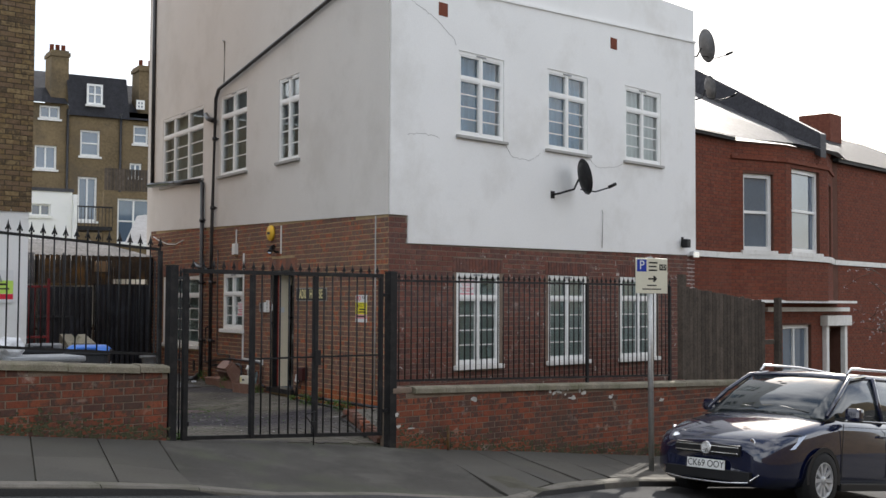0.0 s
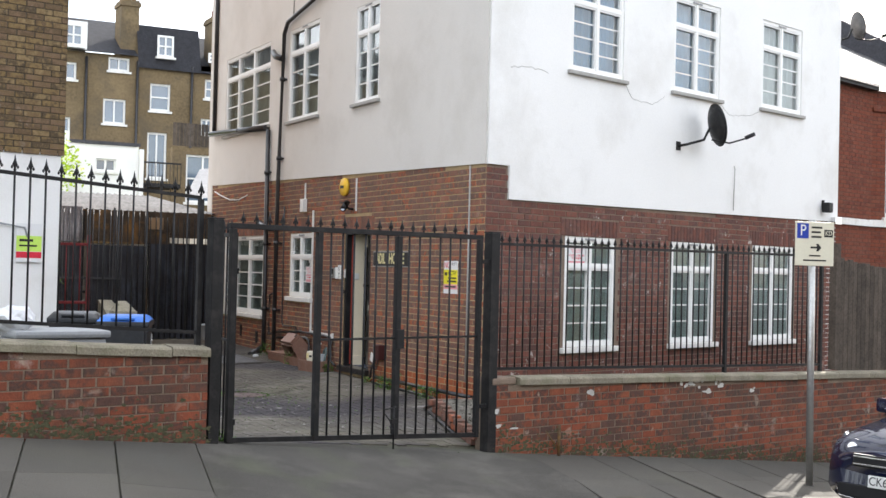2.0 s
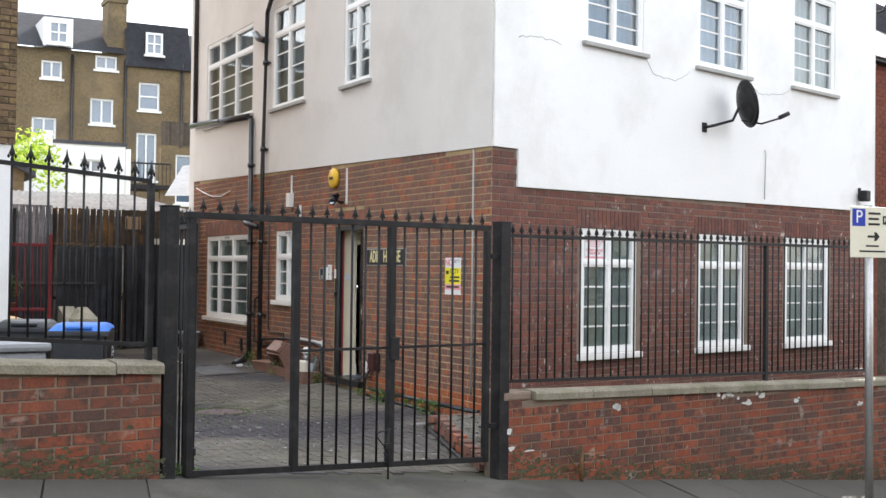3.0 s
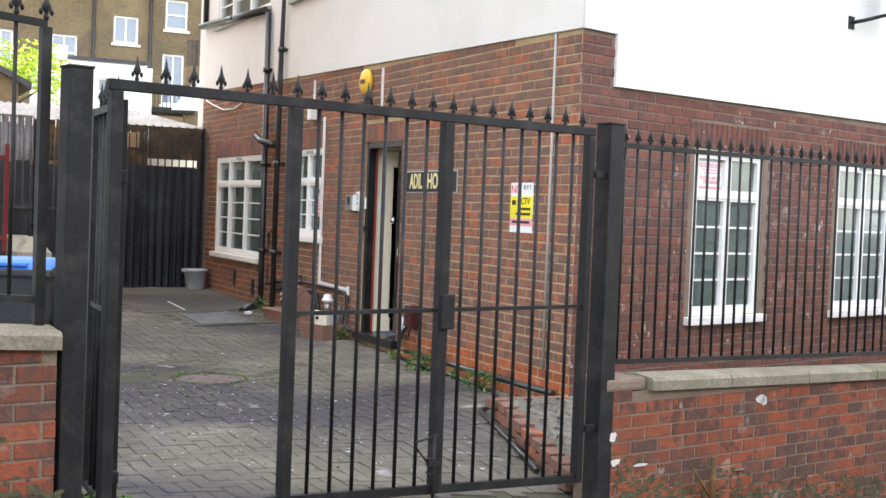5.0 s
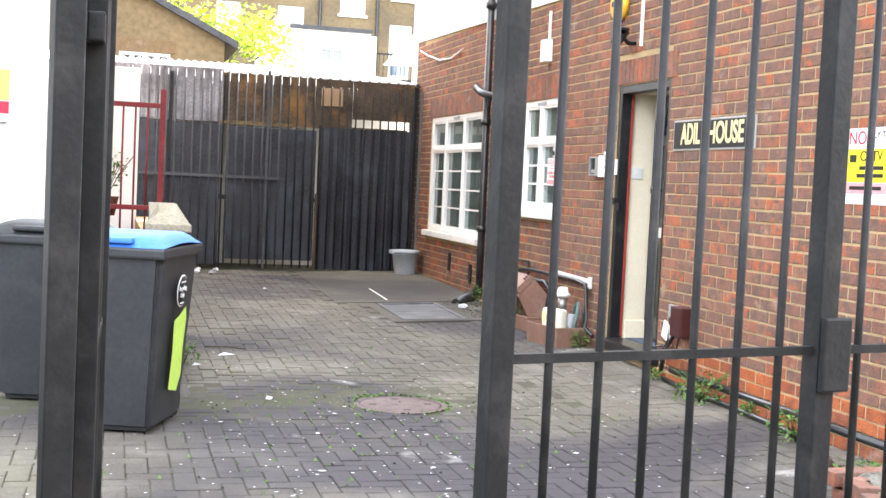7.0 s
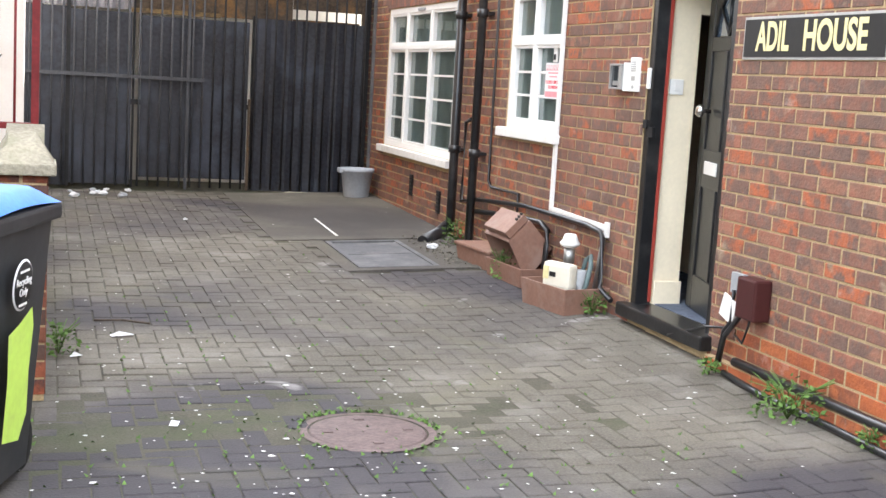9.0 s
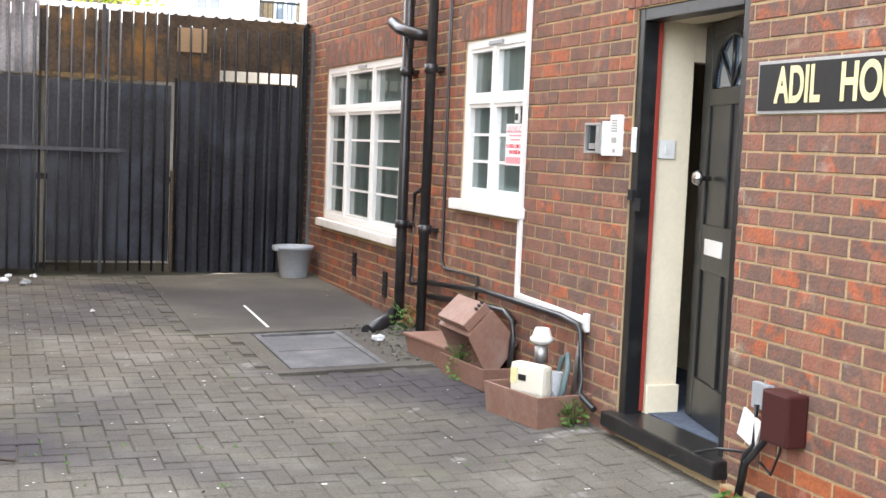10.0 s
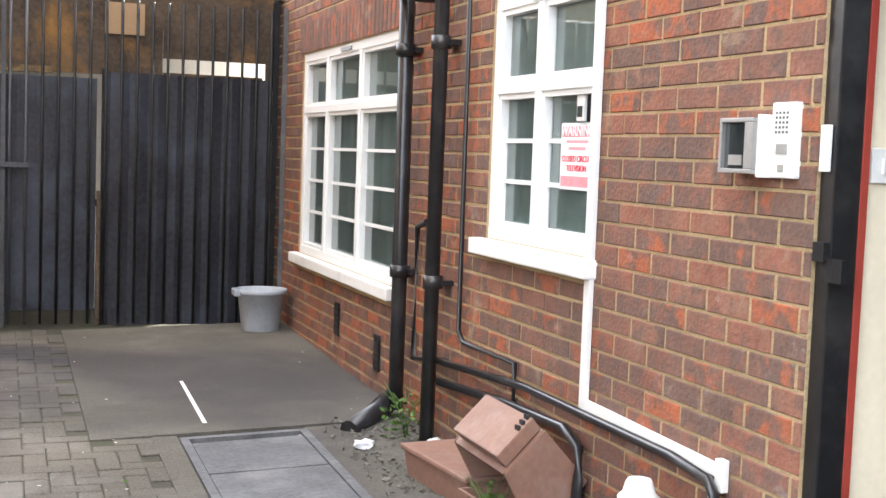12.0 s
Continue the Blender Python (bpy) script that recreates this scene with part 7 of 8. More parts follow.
part("roof", bm, M["slate"], hs, "dark slate roof")
bm = bmesh.new()
prism(bm, [(-0.70, 5.3), (3.6, 7.3), (3.6, 8.0), (3.0, 8.0), (-0.70, 5.85)], 5.33, 5.63)
bmesh.ops.transform(bm, matrix=Matrix(((0, 1, 0, 0), (1, 0, 0, 0), (0, 0, 1, 0), (0, 0, 0, 1))), verts=bm.verts)
bmesh.ops.recalc_face_normals(bm, faces=bm.faces)
part("party_wall", bm, M["slate"], hs, "dark party wall above the roofs")
# added near-black block fills the house, its colour standing for unlit rooms
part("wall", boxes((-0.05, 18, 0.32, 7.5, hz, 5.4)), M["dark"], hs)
part("chimney", boxes((13.2, 14.0, 2.6, 3.6, 5.4, 7.6)), M["brick_house"], hs)
part("alarm_box", boxes((5.1, 5.32, -0.08, -0.004, 2.0, 2.22), bevel=0.03), M["yellow"], hs, "yellow alarm box")
hs_walls = [(hw_, 0, 12, hz + 1.0, 5.4, [low_w, (6.85, 8.05, -1.0, 1.6), (2.36, 7.8, 1.9, 5.5)])] + [(w_, 0, L_, 1.98, 5.4, [win]) for w_, L_, win in bays]

# bare street tree
tr = thing("street_tree", Matrix.Translation((23.6, 17.3, street_z(*sn(22.2, 16.6)) - 0.05)), "small street tree, nearly bare, with sparse pale blossom", "tree")
rnd = random.Random(31)
bm, tips = bmesh.new(), []
tube(bm, [(0, 0, 0), (0.02, 0, 1.3), (-0.05, 0.05, 2.4)], [0.09, 0.075, 0.06], 10)
part("trunk", bm, M["bark"], tr)
twigs = bmesh.new()
for k in range(11):
    a = k * 2.4
    l = rnd.uniform(1.3, 2.4)
    base = Vector((-0.05, 0.05, 2.0 + 0.06 * k))
    d = Vector((math.cos(a), math.sin(a), rnd.uniform(0.3, 1.1))).normalized()
    pts = [base + d * l * t + Vector((rnd.uniform(-.08, .08), rnd.uniform(-.08, .08), -0.25 * t * t)) for t in (0, .25, .5, .75, 1)]
    bm = bmesh.new()
    tube(bm, pts, [0.035, 0.026, 0.018, 0.012, 0.005], 7)
    part("limb", bm, M["bark"], tr)
    for _ in range(16):
        t = rnd.uniform(0.25, 1)
        p = base + d * l * t
        e = Vector((rnd.gauss(0, 1), rnd.gauss(0, 1), rnd.gauss(0.1, 0.7))).normalized() * rnd.uniform(0.3, 0.8)
        tube(twigs, [p, p + e * 0.5 + Vector((0, 0, 0.04)), p + e], [0.007, 0.005, 0.002], 4)
        tips += [p + e, p + e * 0.7]
part("twigs", twigs, M["bark"], tr, kind="stuff")
bm = bmesh.new()
for p in tips:
    leaf_cloud(bm, p.x, p.y, p.z, 0.05, 5, 0.016, rnd)
part("blossom", bm, M["litter"], tr, "sparse pale blossom", kind="stuff")


# ---- parked car ----
car = thing("parked_car", BOUND @ pose(5.48, -2.90, street_z(5.48, -2.90) - ROAD_DROP + 0.03, 0, math.degrees(math.atan(0.10)), 0), "dark blue people carrier parked at the kerb, clean and shining", "car")


def loft(bm, secs, close=True, mi=0, smooth=True, cap=(True, True)):
    rings = [[bm.verts.new(p) for p in s] for s in secs]
    n = len(rings[0])
    for a, b in zip(rings, rings[1:]):
        for k in range(n if close else n - 1):
            f = bm.faces.new((a[k], a[(k + 1) % n], b[(k + 1) % n], b[k]))
            f.smooth = smooth
    if cap[0]:
        bm.faces.new(rings[0][::-1])
    if cap[1]:
        bm.faces.new(rings[-1])
    return bm


ST = [(-0.02, 0.30, 0.60, 0.60), (0.05, 0.22, 0.68, 0.76), (0.20, 0.19, 0.78, 0.85), (0.50, 0.18, 0.88, 0.90), (0.95, 0.18, 0.98, 0.93), (1.35, 0.18, 1.05, 0.945), (2.4, 0.18, 1.06, 0.95), (3.6, 0.18, 1.09, 0.95), (4.4, 0.2, 1.12, 0.92), (4.75, 0.26, 1.12, 0.86), (4.86, 0.34, 1.0, 0.74)]
secs = []
for x, zl, zb_, h in ST:
    m_ = (zl + zb_) / 2
    half = [(0.80 * h, zl), (0.95 * h, zl + 0.07), (h, zl + 0.25 * (zb_ - zl)), (h, m_ + 0.05), (0.985 * h, zb_ - 0.16 * (zb_ - zl)), (0.93 * h, zb_ - 0.03), (0.80 * h, zb_ + 0.012), (0.45 * h, zb_ + 0.05), (0.0, zb_ + 0.062)]
    ring = [(x - 0.06 * (1 - (y / h) ** 2) if x < 0.1 else x, y, z) for y, z in half]
    ring += [(a, -b, c) for a, b, c in ring[:-1][::-1]]
    secs.append(ring)
part("body", loft(bmesh.new(), secs), M["car_paint"], car, "dark blue metallic body")
GH = [(1.12, 1.075, 0.70, 0.86), (1.45, 1.33, 0.70, 0.875), (1.85, 1.56, 0.68, 0.88), (2.3, 1.63, 0.685, 0.885), (3.4, 1.65, 0.69, 0.89), (4.2, 1.60, 0.67, 0.87), (4.55, 1.50, 0.64, 0.84), (4.80, 1.12, 0.62, 0.80)]
secs = []
for x, zr, ht_, hb in GH:
    half = [(hb, 1.02), (hb - (hb - ht_) * 0.5, (1.02 + zr) / 2), (ht_, zr - 0.03), (ht_ * 0.9, zr), (0.0, zr + 0.02)]
    ring = [(x, y, z) for y, z in half]
    secs.append(ring + [(a, -b, c) for a, b, c in ring[:-1][::-1]])
part("glasshouse", loft(bmesh.new(), secs), M["car_glass"], car, "dark glass all round")
secs = []
for x, zr, ht_, hb in GH[2:7]:
    half = [(ht_ + 0.012, zr - 0.06), (ht_ + 0.006, zr - 0.02), (ht_ * 0.9, zr + 0.012), (0, zr + 0.034)]
    ring = [(x, y, z) for y, z in half]
    secs.append(ring + [(a, -b, c) for a, b, c in ring[:-1][::-1]])
part("roof", loft(bmesh.new(), secs), M["car_paint"], car)
for s in (-1, 1):
    bm = bmesh.new()
    tube(bm, [(1.14, s * 0.845, 1.07), (1.50, s * 0.80, 1.33), (1.88, s * 0.71, 1.56), (2.3, s * 0.70, 1.62)], 0.028, 8)
    part("pillar", bm, M["car_paint"], car)
    for pts, r in (([(4.60, s * 0.72, 1.45), (4.82, s * 0.78, 1.10)], 0.05), ([(2.45, s * 0.895, 1.04), (2.50, s * 0.71, 1.60)], 0.03), ([(3.5, s * 0.895, 1.04), (3.55, s * 0.71, 1.60)], 0.03)):
        part("pillar", tube(bmesh.new(), pts, r, 8), M["car_paint"], car)
    bm = bmesh.new()
    tube(bm, [(2.0, s * 0.62, 1.62), (2.1, s * 0.63, 1.70), (3.0, s * 0.64, 1.73), (4.1, s * 0.63, 1.70), (4.25, s * 0.62, 1.64)], 0.018, 8)
    part("roof_rail", bm, M["chrome"], car, "silver roof rail")
    bm = bmesh.new()
    tube(bm, [(1.40, s * 0.955, 1.045), (2.6, s * 0.962, 1.055), (4.3, s * 0.945, 1.10)], 0.009, 6)
    part("window_trim", bm, M["chrome"], car, "chrome waistline strip")
    bm = boxes((1.42, 1.56, s * 1.02 - 0.10, s * 1.02 + 0.10, 1.04, 1.20), bevel=0.045)
    part("mirror", bm, M["car_paint"], car)
    for xx in (2.25, 3.3):
        part("door_handle", boxes((xx, xx + 0.2, s * 0.957 - 0.015, s * 0.957 + 0.015, 0.86, 0.89), bevel=0.008), M["car_paint"], car)
    for xx in (1.35, 2.48, 3.55):
        part("door_gap", boxes((xx, xx + 0.008, s * 0.9535 - 0.003, s * 0.9535 + 0.003, 0.35, 1.0)), M["plate_black"], car)
    part("sill_trim", boxes((1.35, 3.45, s * 0.925 - 0.03, s * 0.925 + 0.03, 0.20, 0.29), bevel=0.01), M["plate_black"], car)
    bm = bmesh.new()
    vv = [(0.10, 0.52, 0.70), (0.05, 0.30 + 0.16, 0.60), (0.13, 0.70, 0.59), (0.40, 0.885, 0.66), (0.62, 0.90, 0.83), (0.40, 0.80, 0.82)]
    top = [bm.verts.new((x - 0.035, s * (y + 0.012), z + 0.012)) for x, y, z in vv]
    bot = [bm.verts.new((x + 0.06, s * (y - 0.06), z - 0.0)) for x, y, z in vv]
    bm.faces.new(top if s > 0 else top[::-1])
    for k in range(6):
        bm.faces.new((top[k], bot[k], bot[(k + 1) % 6], top[(k + 1) % 6]))
    bmesh.ops.recalc_face_normals(bm, faces=bm.faces)
    part("headlight", bm, M["lamp_glass"], car, "clear wrap-round headlight")
    for xx in (0.93, 3.86):
        wh = new("wheel")
        wh.parent = car
        wh.matrix_basis = pose(xx, s * 0.86, 0.325, -90 * s, 0, 0)
        bm = bmesh.new()
        lathe(bm, [(0.215, -0.11), (0.31, -0.11), (0.328, -0.08), (0.328, 0.075), (0.31, 0.108), (0.215, 0.11)], 36)
        bmesh.ops.delete(bm, geom=[f for f in bm.faces if len(f.verts) > 4], context="FACES_ONLY")
        part("tyre", bm, M["tyre"], wh)
        bm = bmesh.new()
        lathe(bm, [(0.212, 0.02), (0.212, 0.105), (0.195, 0.108), (0.19, 0.055), (0.03, 0.05)], 36)
        for k in range(10):
            a = 2 * math.pi * k / 10
            c_, s_ = math.cos(a), math.sin(a)
            v8 = []
            for r, w2, z in ((0.04, 0.016, 0.09), (0.198, 0.026, 0.098)):
                for q_ in (-1, 1):
                    v8.append(bm.verts.new((r * c_ - q_ * w2 * s_, r * s_ + q_ * w2 * c_, z)))
                    v8.append(bm.verts.new((r * c_ - q_ * w2 * s_, r * s_ + q_ * w2 * c_, z - 0.035)))
            for f in ((0, 2, 6, 4), (1, 5, 7, 3), (0, 4, 5, 1), (2, 3, 7, 6)):
                bm.faces.new([v8[i] for i in f])
        lathe(bm, [(0.05, 0.06), (0.05, 0.10), (0.002, 0.105)], 18)
        part("rim", bm, M["rim_silver"], wh, "silver multi-spoke alloy rim")
        bm = bmesh.new()
        for k in range(26):
            a0, a1 = math.radians(-8 + 196 * k / 26), math.radians(-8 + 196 * (k + 1) / 26)
            bm.faces.new([bm.verts.new((xx + r * math.cos(a), s * 0.9545, 0.325 + r * math.sin(a))) for r, a in ((0.33, a0), (0.33, a1), (0.385, a1), (0.385, a0))])
        bmesh.ops.remove_doubles(bm, verts=bm.verts[:], dist=0.0005)
        bmesh.ops.solidify(bm, geom=bm.faces[:], thickness=0.006)
        part("wheel_arch", bm, M["plate_black"], car)
for s in (-1, 1):
    for yy, rr in ((0.53, 0.052), (0.71, 0.058)):
        bm = bmesh.new()
        lathe(bm, [(rr, 0.0), (rr * 1.05, 0.006), (rr * 0.9, 0.012), (rr * 0.45, 0.004), (0.01, 0.01)], 20)
        bmesh.ops.transform(bm, matrix=pose(0.045 + 0.16 * (yy - 0.53) / 0.18, s * yy, 0.70, 90, 0, -90 + s * 18), verts=bm.verts)
        part("headlight_bowl", bm, M["chrome"], car, "round bright headlight bowl")
bm = bmesh.new()
tube(bm, [(0.02, -0.66, 0.36), (-0.075, -0.56, 0.25), (-0.098, -0.3, 0.225), (-0.105, 0, 0.22), (-0.098, 0.3, 0.225), (-0.075, 0.56, 0.25), (0.02, 0.66, 0.36)], 0.010, 6)
part("lower_lip", bm, M["chrome"], car, "bright strip round the lower grille")
part("grille", boxes((-0.085, -0.02, -0.44, 0.44, 0.54, 0.66), bevel=0.01), M["plate_black"], car)
for z in (0.565, 0.635):
    part("grille_bar", boxes((-0.098, -0.086, -0.43, 0.43, z - 0.008, z + 0.008), bevel=0.003), M["chrome"], car, "chrome grille bar")
part("lower_grille", boxes((-0.078, 0.0, -0.58, 0.58, 0.25, 0.37), bevel=0.01), M["plate_black"], car)
bm = bmesh.new()
lathe(bm, [(0.068, 0.0), (0.075, 0.006), (0.068, 0.012), (0.058, 0.008)], 28)
for a0, b0, a1, b1 in ((-0.03, 0.045, 0.0, -0.05), (0.03, 0.045, 0.0, -0.05), (-0.05, 0.02, -0.02, -0.05), (0.05, 0.02, 0.02, -0.05)):
    tube(bm, [(a0, b0, 0.008), (a1, b1, 0.008)], 0.005, 5)
bmesh.ops.transform(bm, matrix=pose(-0.10, 0, 0.605, 90, 0, -90), verts=bm.verts)
part("badge", bm, M["chrome"], car, "round chrome badge")
pl_ = new("number_plate")
pl_.parent = car
pl_.matrix_basis = pose(-0.095, 0, 0.42, 0, 0, -90)
part("plate", boxes((-0.26, 0.26, 0, 0.012, -0.056, 0.056), bevel=0.003), M["plate"], pl_)
words("characters", "CK69 OOY", 0.112, M["ink"], pl_, pose(0, -0.0015, 0.0), squeeze=0.92)
bm = bmesh.new()
tube(bm, [(1.15, -0.6, 1.105), (1.22, -0.2, 1.16), (1.28, 0.15, 1.20)], 0.008, 5)
tube(bm, [(1.15, 0.1, 1.12), (1.22, 0.4, 1.15), (1.30, 0.65, 1.17)], 0.008, 5)
part("wiper", bm, M["plate_black"], car)

# ---- weeds, litter and droppings ----
rnd = random.Random(15)


def weed(x, y, z, r, h, n, label="small green weeds at the wall foot"):
    th = thing("weed", Matrix.Translation((x, y, z)), label, "weed", "weeds")
    bm = bmesh.new()
    for _ in range(max(3, n // 14)):
        a = rnd.uniform(0, 6.28)
        tube(bm, [(0, 0, 0), (math.cos(a) * r * 0.4, math.sin(a) * r * 0.4, h * 0.6), (math.cos(a) * r, math.sin(a) * r, h * rnd.uniform(0.7, 1))], 0.0022, 4)
    for _ in range(n):
        a, q_ = rnd.uniform(0, 6.28), r * rnd.random() ** 0.6
        c = Vector((math.cos(a) * q_, math.sin(a) * q_, h * rnd.random() * (1 - 0.5 * q_ / r) + 0.004))
        u = Vector((rnd.gauss(0, 1), rnd.gauss(0, 1), rnd.gauss(0.2, 0.5))).normalized()
        w = u.cross(Vector((rnd.gauss(0, 1), rnd.gauss(0, 1), 1))).normalized()
        s = rnd.uniform(0.010, 0.022)
        bm.faces.new([bm.verts.new(c + p) for p in (-u * s, -u * s * 0.2 + w * s * 0.5, u * s, -u * s * 0.2 - w * s * 0.5)])
    part("leaves", bm, M["leaf"], th, kind="stuff")


for x, y, r, h, n in ((9.42, 17.78, 0.19, 0.22, 260), (9.46, 18.55, 0.06, 0.10, 60), (9.40, 16.6, 0.17, 0.20, 200), (9.45, 19.95, 0.09, 0.16, 90), (9.42, 22.55, 0.12, 0.26, 120), (6.31, 19.3, 0.10, 0.18, 110), (9.30, 21.15, 0.09, 0.22, 130), (5.72, 13.05, 0.10, 0.13, 110), (9.3, 15.85, 0.12, 0.1, 90), (9.5, 17.3, 0.07, 0.1, 60), (5.9, 13.3, 0.06, 0.06, 50)):
    weed(x, y, ground_z(x, y) + 0.002, r, h, n)
bm = bmesh.new()
for _ in range(900):
    a = rnd.uniform(0, 6.28)
    if rnd.random() < 0.4:
        q_ = 0.28 + abs(rnd.gauss(0, 0.03))
        x, y = 7.52 + q_ * math.cos(a), 17.93 + q_ * math.sin(a)
        if not -0.3 < a - 0.0 < 2.6 and rnd.random() < 0.7:
            continue
    else:
        x, y = rnd.gauss(7.4, 0.8), rnd.gauss(17.6, 1.3)
        if rnd.random() < 0.5:
            x = 4.9 + round((x - 4.9) / 0.1) * 0.1 + rnd.gauss(0, 0.004)
        else:
            y = 13.2 + round((y - 13.2) / 0.1) * 0.1 + rnd.gauss(0, 0.004)
    z = ground_z(x, y) + 0.003
    s = rnd.uniform(0.006, 0.014)
    t = rnd.uniform(0, 6.28)
    bm.faces.new([bm.verts.new((x + s * math.cos(t + k * 2.1), y + s * math.sin(t + k * 2.1), z + (0.012 if k == 0 else 0))) for k in range(3)])
solid("moss", bm, M["leaf"], Matrix(), "moss and tiny weeds in the paving joints", kind="stuff")
bm = bmesh.new()
for _ in range(900):
    x, y = rnd.uniform(5.2, 9.5), rnd.uniform(14.3, 25.8)
    if rnd.random() < 0.5:
        x, y = rnd.gauss(7.2, 0.9), rnd.gauss(16.5, 1.6)
    if not (5.0 < x < 9.5 and 14 < y < 25.8) or (x - 7.52) ** 2 + (y - 17.93) ** 2 < 0.08:
        continue
    s = rnd.uniform(0.003, 0.010) if rnd.random() < 0.97 else rnd.uniform(0.010, 0.020)
    n = 6
    z = ground_z(x, y) + 0.0055
    a0 = rnd.uniform(0, 6)
    bm.faces.new([bm.verts.new((x + s * rnd.uniform(0.5, 1.3) * math.cos(a0 + 6.283 * k / n), y + s * rnd.uniform(0.5, 1.3) * math.sin(a0 + 6.283 * k / n), z)) for k in range(n)])
solid("droppings", bm, M["guano"], Matrix(), "pale specks and droppings on the paving", kind="stuff")
for x, y, sx_, sy_, rz in ((6.63, 19.65, 0.06, 0.025, 10), (6.75, 18.1, 0.03, 0.02, 70), (6.39, 19.23, 0.03, 0.02, 10), (7.4, 23.9, 0.02, 0.03, 0)):
    bm = bmesh.new()
    c = [bm.verts.new((sx_ * a, sy_ * b, 0.004 + h)) for a, b, h in ((-1, -1, 0), (1, -0.8, 0.004), (0.9, 1, 0.0), (-0.2, 0.6, 0.018), (-1, 0.8, 0.0))]
    bm.faces.new(c)
    solid("paper_scrap", bm, M["litter"], Matrix.Translation((x, y, ground_z(x, y) + 0.004)) @ pose(0, 0, 0, 0, 0, rz), "scrap of white paper on the paving", "litter", "litter")
for k in range(13):
    x, y = rnd.uniform(6.45, 7.1), rnd.uniform(25.3, 25.85)
    if k > 9:
        x, y = rnd.uniform(9.15, 9.5), rnd.uniform(22.1, 22.7)
    bm = bmesh.new()
    bmesh.ops.create_icosphere(bm, subdivisions=2, radius=rnd.uniform(0.025, 0.05))
    for vtx in bm.verts:
        vtx.co *= 1 + 0.6 * noise.noise(vtx.co * 30 + Vector((k, 0, 0)))
        vtx.co.z = max(vtx.co.z * 0.6, -0.02)
    solid("litter", bm, M["litter"] if k % 3 else M["grey_plastic"], Matrix.Translation((x, y, ground_z(x, y) + 0.018)), "crumpled litter against the gate" if k < 10 else "crumpled litter in the drain", "litter", "litter")
bm = bmesh.new()
for _ in range(420):
    x, y = rnd.uniform(9.08, 9.53), rnd.uniform(21.7, 23.0)
    s = rnd.uniform(0.006, 0.022)
    z = ground_z(x, y)
    vs_ = [bm.verts.new((x + s * rnd.uniform(-1, 1), y + s * rnd.uniform(-1, 1), z + s * rnd.uniform(0, 1.2))) for _ in range(4)]
    for f in ((0, 1, 2), (0, 2, 3), (0, 3, 1), (1, 3, 2)):
        bm.faces.new([vs_[i] for i in f])
solid("gravel", bm, M["rubble"], Matrix(), "dark rubble and soil round the drain", kind="stuff")
bm = bmesh.new()
tube(bm, [(9.50, 23.0, 0.25), (9.40, 22.95, 0.18), (9.2, 22.75, 0.14)], [0.055, 0.058, 0.05], 10)
solid("pipe_shoe", bm, M["black_pipe"], Matrix(), "dirty black drain shoe at the foot of the pipe", "pipe")
tw_ = thing("twig", Matrix.Translation((6.65, 19.95, ground_z(6.65, 19.95) + 0.01)), "thin dark twig on the paving", "twig")
part("stem", tube(bmesh.new(), [(-0.15, 0.05, 0), (0, 0, 0.01), (0.14, -0.05, 0)], 0.006, 5), M["bark"], tw_)
ms = thing("metal_stub", BOUND @ pose(3.95, -0.07, street_z(3.95, 0)), "rusty bent metal stub at the foot of the wall", "stub")
part("post", tube(bmesh.new(), [(0, 0, -0.02), (0, 0, 0.30)], 0.018, 6), M["rust"], ms)
part("brace", tube(bmesh.new(), [(0, 0, 0.04), (-0.16, 0.03, 0.25)], 0.008, 5), M["rust"], ms)
rnd = random.Random(41)
for s_, z_, n_, r_ in ((6.0, 0.40, 5, 0.07), (6.3, 0.41, 6, 0.08), (6.62, 0.42, 5, 0.07), (6.38, 0.34, 3, 0.05), (3.16, 0.25, 2, 0.03), (3.24, 0.10, 3, 0.05), (8.5, 0.18, 3, 0.05), (4.5, 0.38, 3, 0.03), (7.3, 0.30, 2, 0.03)):
    bm = bmesh.new()
    for _ in range(n_):
        cx_, cz_ = rnd.gauss(0, r_), rnd.gauss(0, r_ * 0.35)
        w_, h_ = rnd.uniform(0.02, 0.07), rnd.uniform(0.008, 0.03)
        bm.faces.new([bm.verts.new((cx_ + w_ * math.cos(a) * rnd.uniform(0.6, 1.2), -0.0085, cz_ + h_ * math.sin(a) * rnd.uniform(0.6, 1.2))) for a in [k * math.pi / 4 for k in range(8)]])
    solid("paint_splash", bm, M["guano"], BOUND @ pose(s_, 0, z_), "splashes of old white paint on the brick street wall", "paint", "paint splashes", kind="")
bm = bmesh.new()
for _ in range(2600):
    left = rnd.random() < 0.45
    s_ = rnd.uniform(-4.5, -0.02) if left else rnd.uniform(3.1, 12.0)
    z_ = street_z(s_, 0) + abs(rnd.gauss(0, 0.10)) + 0.005
    w_ = rnd.uniform(0.008, 0.03)
    bm.faces.new([bm.verts.new((s_ + w_ * math.cos(a) * rnd.uniform(0.6, 1.2), -0.0075 - rnd.random() * 0.002, z_ + w_ * 0.6 * math.sin(a) * rnd.uniform(0.6, 1.2))) for a in [k * math.pi / 3 for k in range(6)]])
solid("moss", bm, M["moss"], BOUND, "green moss along the foot of the street wall", kind="stuff")
# unseen wall added across the street behind the camera, for reflections and darker bounce
solid("wall_opposite", boxes((-30, 40, -0.3, 0, -3, 7.5)), M["brick_far"], BOUND @ pose(0, -19.0, 0), "unseen plain brick wall added to close the street", kind="structure")

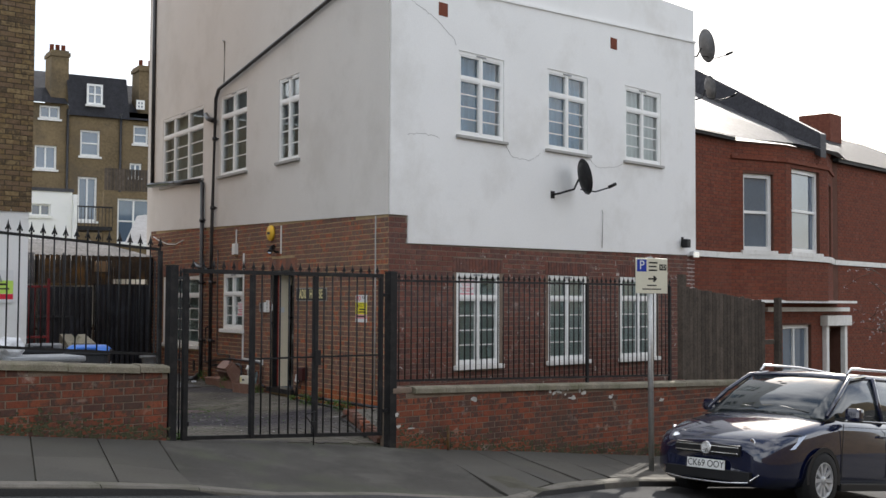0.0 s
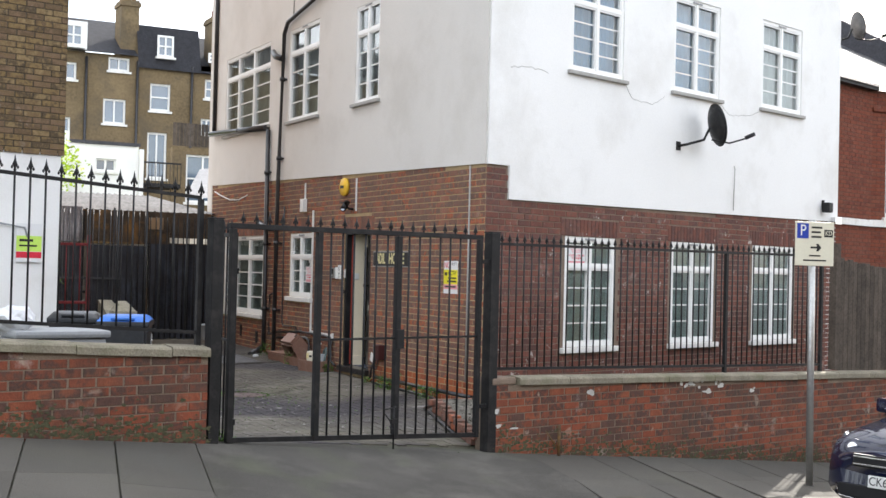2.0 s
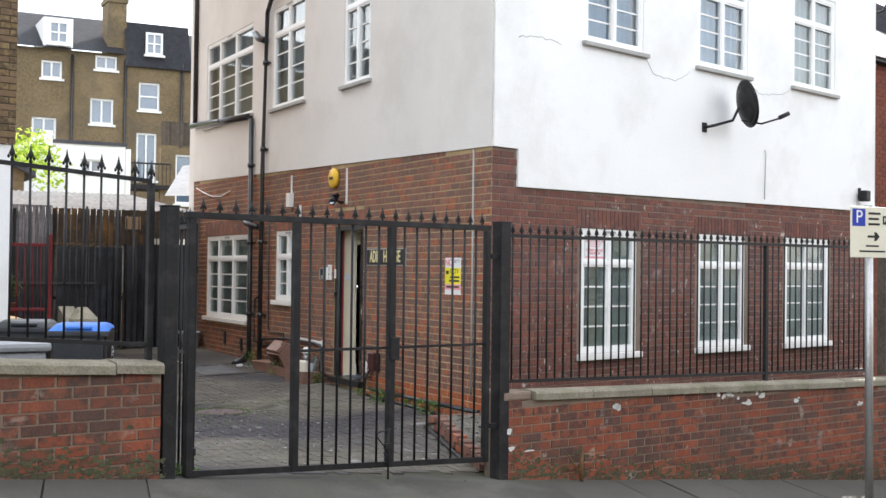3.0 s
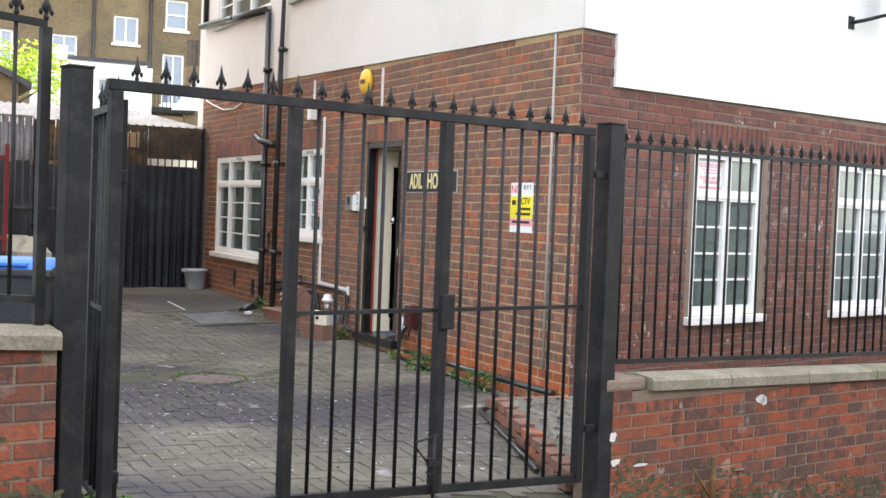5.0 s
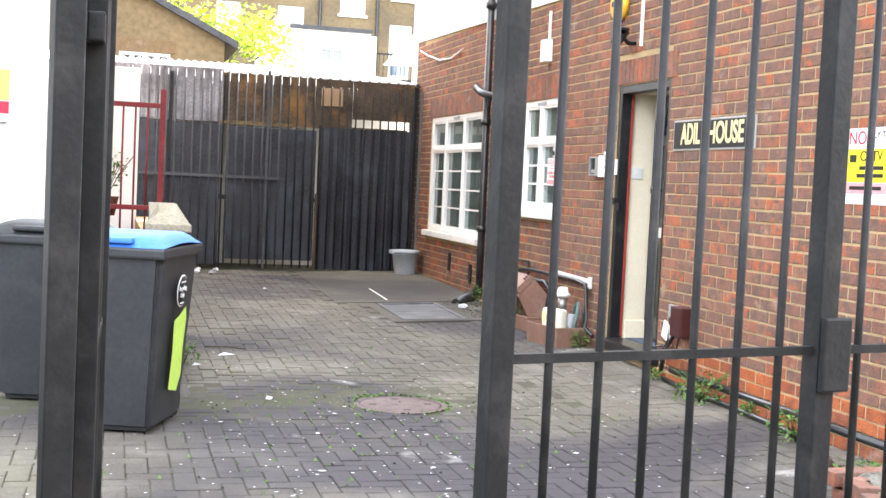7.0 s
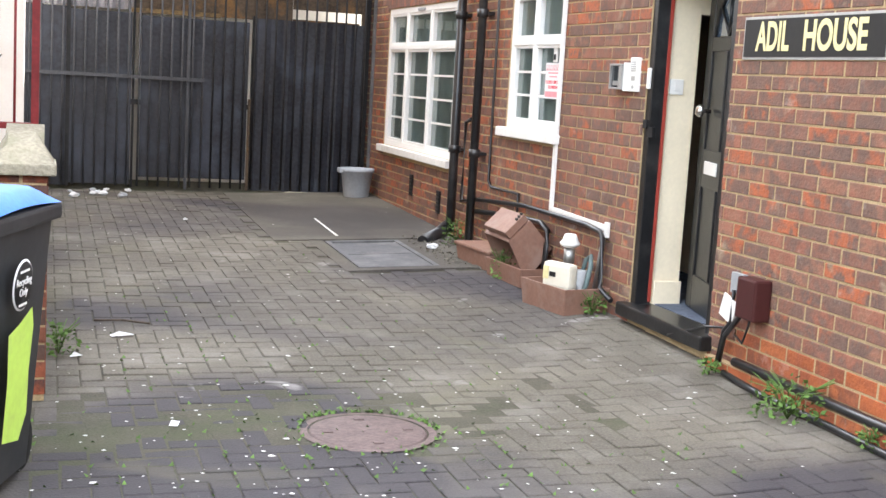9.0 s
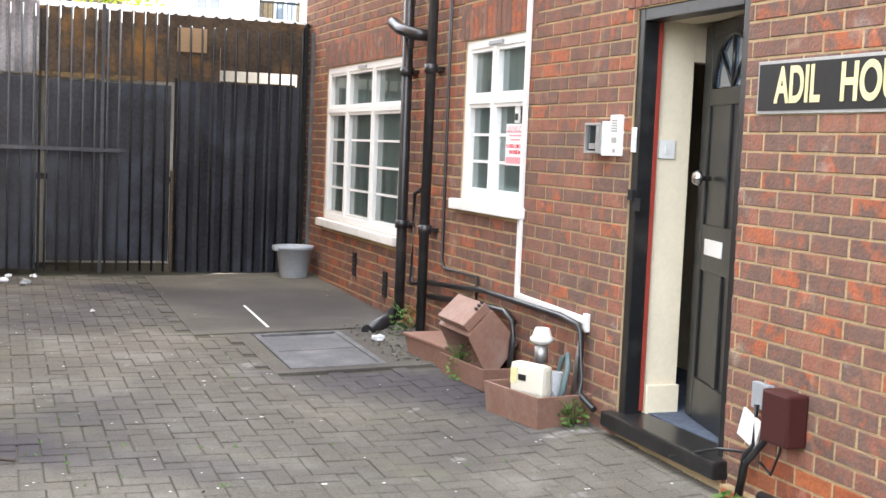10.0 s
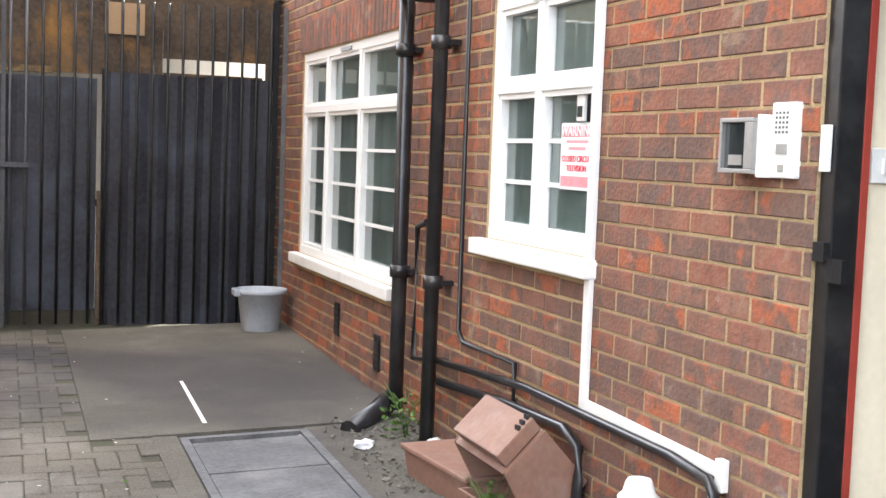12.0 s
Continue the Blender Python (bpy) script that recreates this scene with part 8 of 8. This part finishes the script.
# ---- bricks and paving blocks, laid last ----
side_rects = brick_rects(0, SIDE_L, lambda x: -0.1, band_z_side, [(a - 0.0, b, c - 0.07 if c > 0.3 else c - 0.2, d + 0.18) for a, b, c, d in side_low])
low_course = lambda r: r[0] > 7.6 and r[3] < 0.30
lay_bricks(side_wall, [r for r in side_rects if not low_course(r)], lambda x, z: 5.2 < x < 8.6 and 0.3 < z < 2.2, M["brick_side"], 1)
lay_bricks(side_wall, [r for r in side_rects if low_course(r)], lambda x, z: x < 10.2 and z > 0.1, M["brick_orange"], 9)
plinth = solid("plinth", boxes((7.56, SIDE_L - 0.02, 0.004, 0.05, -0.2, 0.118)), M["mortar_buff"], SIDE @ pose(0, -0.054, 0), "orange-red brick foot of the side wall, one course proud", kind="structure")
lay_bricks(plinth, brick_rects(7.57, SIDE_L - 0.03, lambda x: -0.02, lambda x: 0.118, [], z_at=0.043), lambda x, z: True, M["brick_orange"], 10, proud=-0.001)
front_rects = brick_rects(0, FRONT_L, lambda x: -0.2, lambda x: band_front(x), [(a - 0.07, b + 0.07, c - 0.07, d + 0.22) for a, b, c, d in fl], seed=2)
lay_bricks(front_wall, front_rects, lambda x, z: x < 1.6 and 0.4 < z < 2.4, M["brick_front"], 2)
lay_bricks(left_wall, brick_rects(LEFT_X0, -0.06, bz, lcop, []), lambda x, z: x > -3.4, M["brick_low"], 3)
lay_bricks(right_wall, brick_rects(3.07, RIGHT_X1, bz, rcop, []), lambda x, z: x < 6.6, M["brick_low"], 4)
lay_bricks(nb_up, nb_rects, lambda x, z: x > -2.2 and z < 5.6, M["brick_stock"], 5)


for w_, a, b, c, d, holes in hs_walls:
    lay_bricks(w_, brick_rects(a, b, lambda x, c=c: c, lambda x, d=d: d, holes), lambda x, z: False, M["brick_house"], 6)


def soldier_rects(h, up=0.215):
    return [(x + 0.005, x + 0.070, h[3] + 0.005, h[3] + up) for x in np.arange(h[0] - 0.09, h[1] + 0.05, 0.075)]


for wall, holes, mat in ((side_wall, side_low, "brick_side"), (front_wall, fl, "brick_front")):
    for h in holes:
        for p, q, a, b in soldier_rects(h, 0.195 if h[2] < 0.3 else 0.215):
            vs, fs = brick_geometry([(p, q, a, b)], proud=0.008)
            me = bpy.data.meshes.new("brick")
            me.from_pydata(vs, [], fs)
            me.materials.append(M[mat])
            ob = new("brick", me)
            ob.parent = wall


def herringbone(x0, x1, y0, y1, w=0.1):
    for i in range(int((x1 - x0) / w) + 1):
        for j in range(int((y1 - y0) / w) + 1):
            if (i - j) % 4 == 0:
                yield x0 + i * w, y0 + j * w, 2 * w, w
            elif (i - j) % 4 == 3:
                yield x0 + i * w, y0 + j * w, w, 2 * w


def in_yard(x, y):
    return sn(x, y)[1] > 0.35 and x < 9.61 and y < 25.95 and x > 4.9 and not (y < 15.58 and x > 8.47 + (y - 13.8) * 0.253) and not any(a < x < b and c < y < d for a, b, c, d in YARD_GAPS)


YARD_GAPS = [(8.26, 9.6, 21.52, 22.95), (7.97, 9.6, 22.85, 25.95)]
yard = thing("yard_paving", Matrix(), "worn grey block paving laid in herringbone", "", kind="structure")
rnd = random.Random(12)
vs, fs, singles = [], [], 0
block_meshes = {}
for x, y, w, d in herringbone(4.9, 9.7, 13.2, 26.0):
    cx, cy = x + w / 2, y + d / 2
    if not in_yard(cx, cy) or math.hypot(cx - 7.52, cy - 17.93) < 0.30:
        continue
    z = ground_z(cx, cy) + rnd.uniform(-0.003, 0.003)
    if 6.3 < cx < 8.2 and 15.6 < cy < 19.2 and singles < 300:
        singles += 1
        key = (w > d, rnd.randrange(3))
        if key not in block_meshes:
            bm = bmesh.new()
            piece(bm, -w / 2 + 0.003, w / 2 - 0.003, -d / 2 + 0.003, d / 2 - 0.003, lambda a, b: 0.0, 0.03, 0.005)
            me = bpy.data.meshes.new("paving_block")
            bm.to_mesh(me)
            bm.free()
            me.materials.append(M["paver"])
            block_meshes[key] = me
        ob = new("paving_block", block_meshes[key])
        ob.parent = yard
        ob.location = (cx, cy, z)
    else:
        c, g = 0.005, 0.003
        k = len(vs)
        base = [(x + g, y + g), (x + w - g, y + g), (x + w - g, y + d - g), (x + g, y + d - g)]
        ins = [(x + g + c, y + g + c), (x + w - g - c, y + g + c), (x + w - g - c, y + d - g - c), (x + g + c, y + d - g - c)]
        zz = lambda p: ground_z(*p) + z - ground_z(cx, cy)
        vs += [(*p, zz(p) - 0.03) for p in base] + [(*p, zz(p) - 0.003) for p in base] + [(*p, zz(p)) for p in ins]
        fs += [(k + 8, k + 9, k + 10, k + 11)]
        for e in range(4):
            f = (e + 1) % 4
            fs += [(k + e, k + f, k + 4 + f, k + 4 + e), (k + 4 + e, k + 4 + f, k + 8 + f, k + 8 + e)]
me = bpy.data.meshes.new("paving")
me.from_pydata(vs, [], fs)
me.materials.append(M["paver"])
ob = new("paving", me)
ob.parent = yard
tagged(ob, kind="stuff")
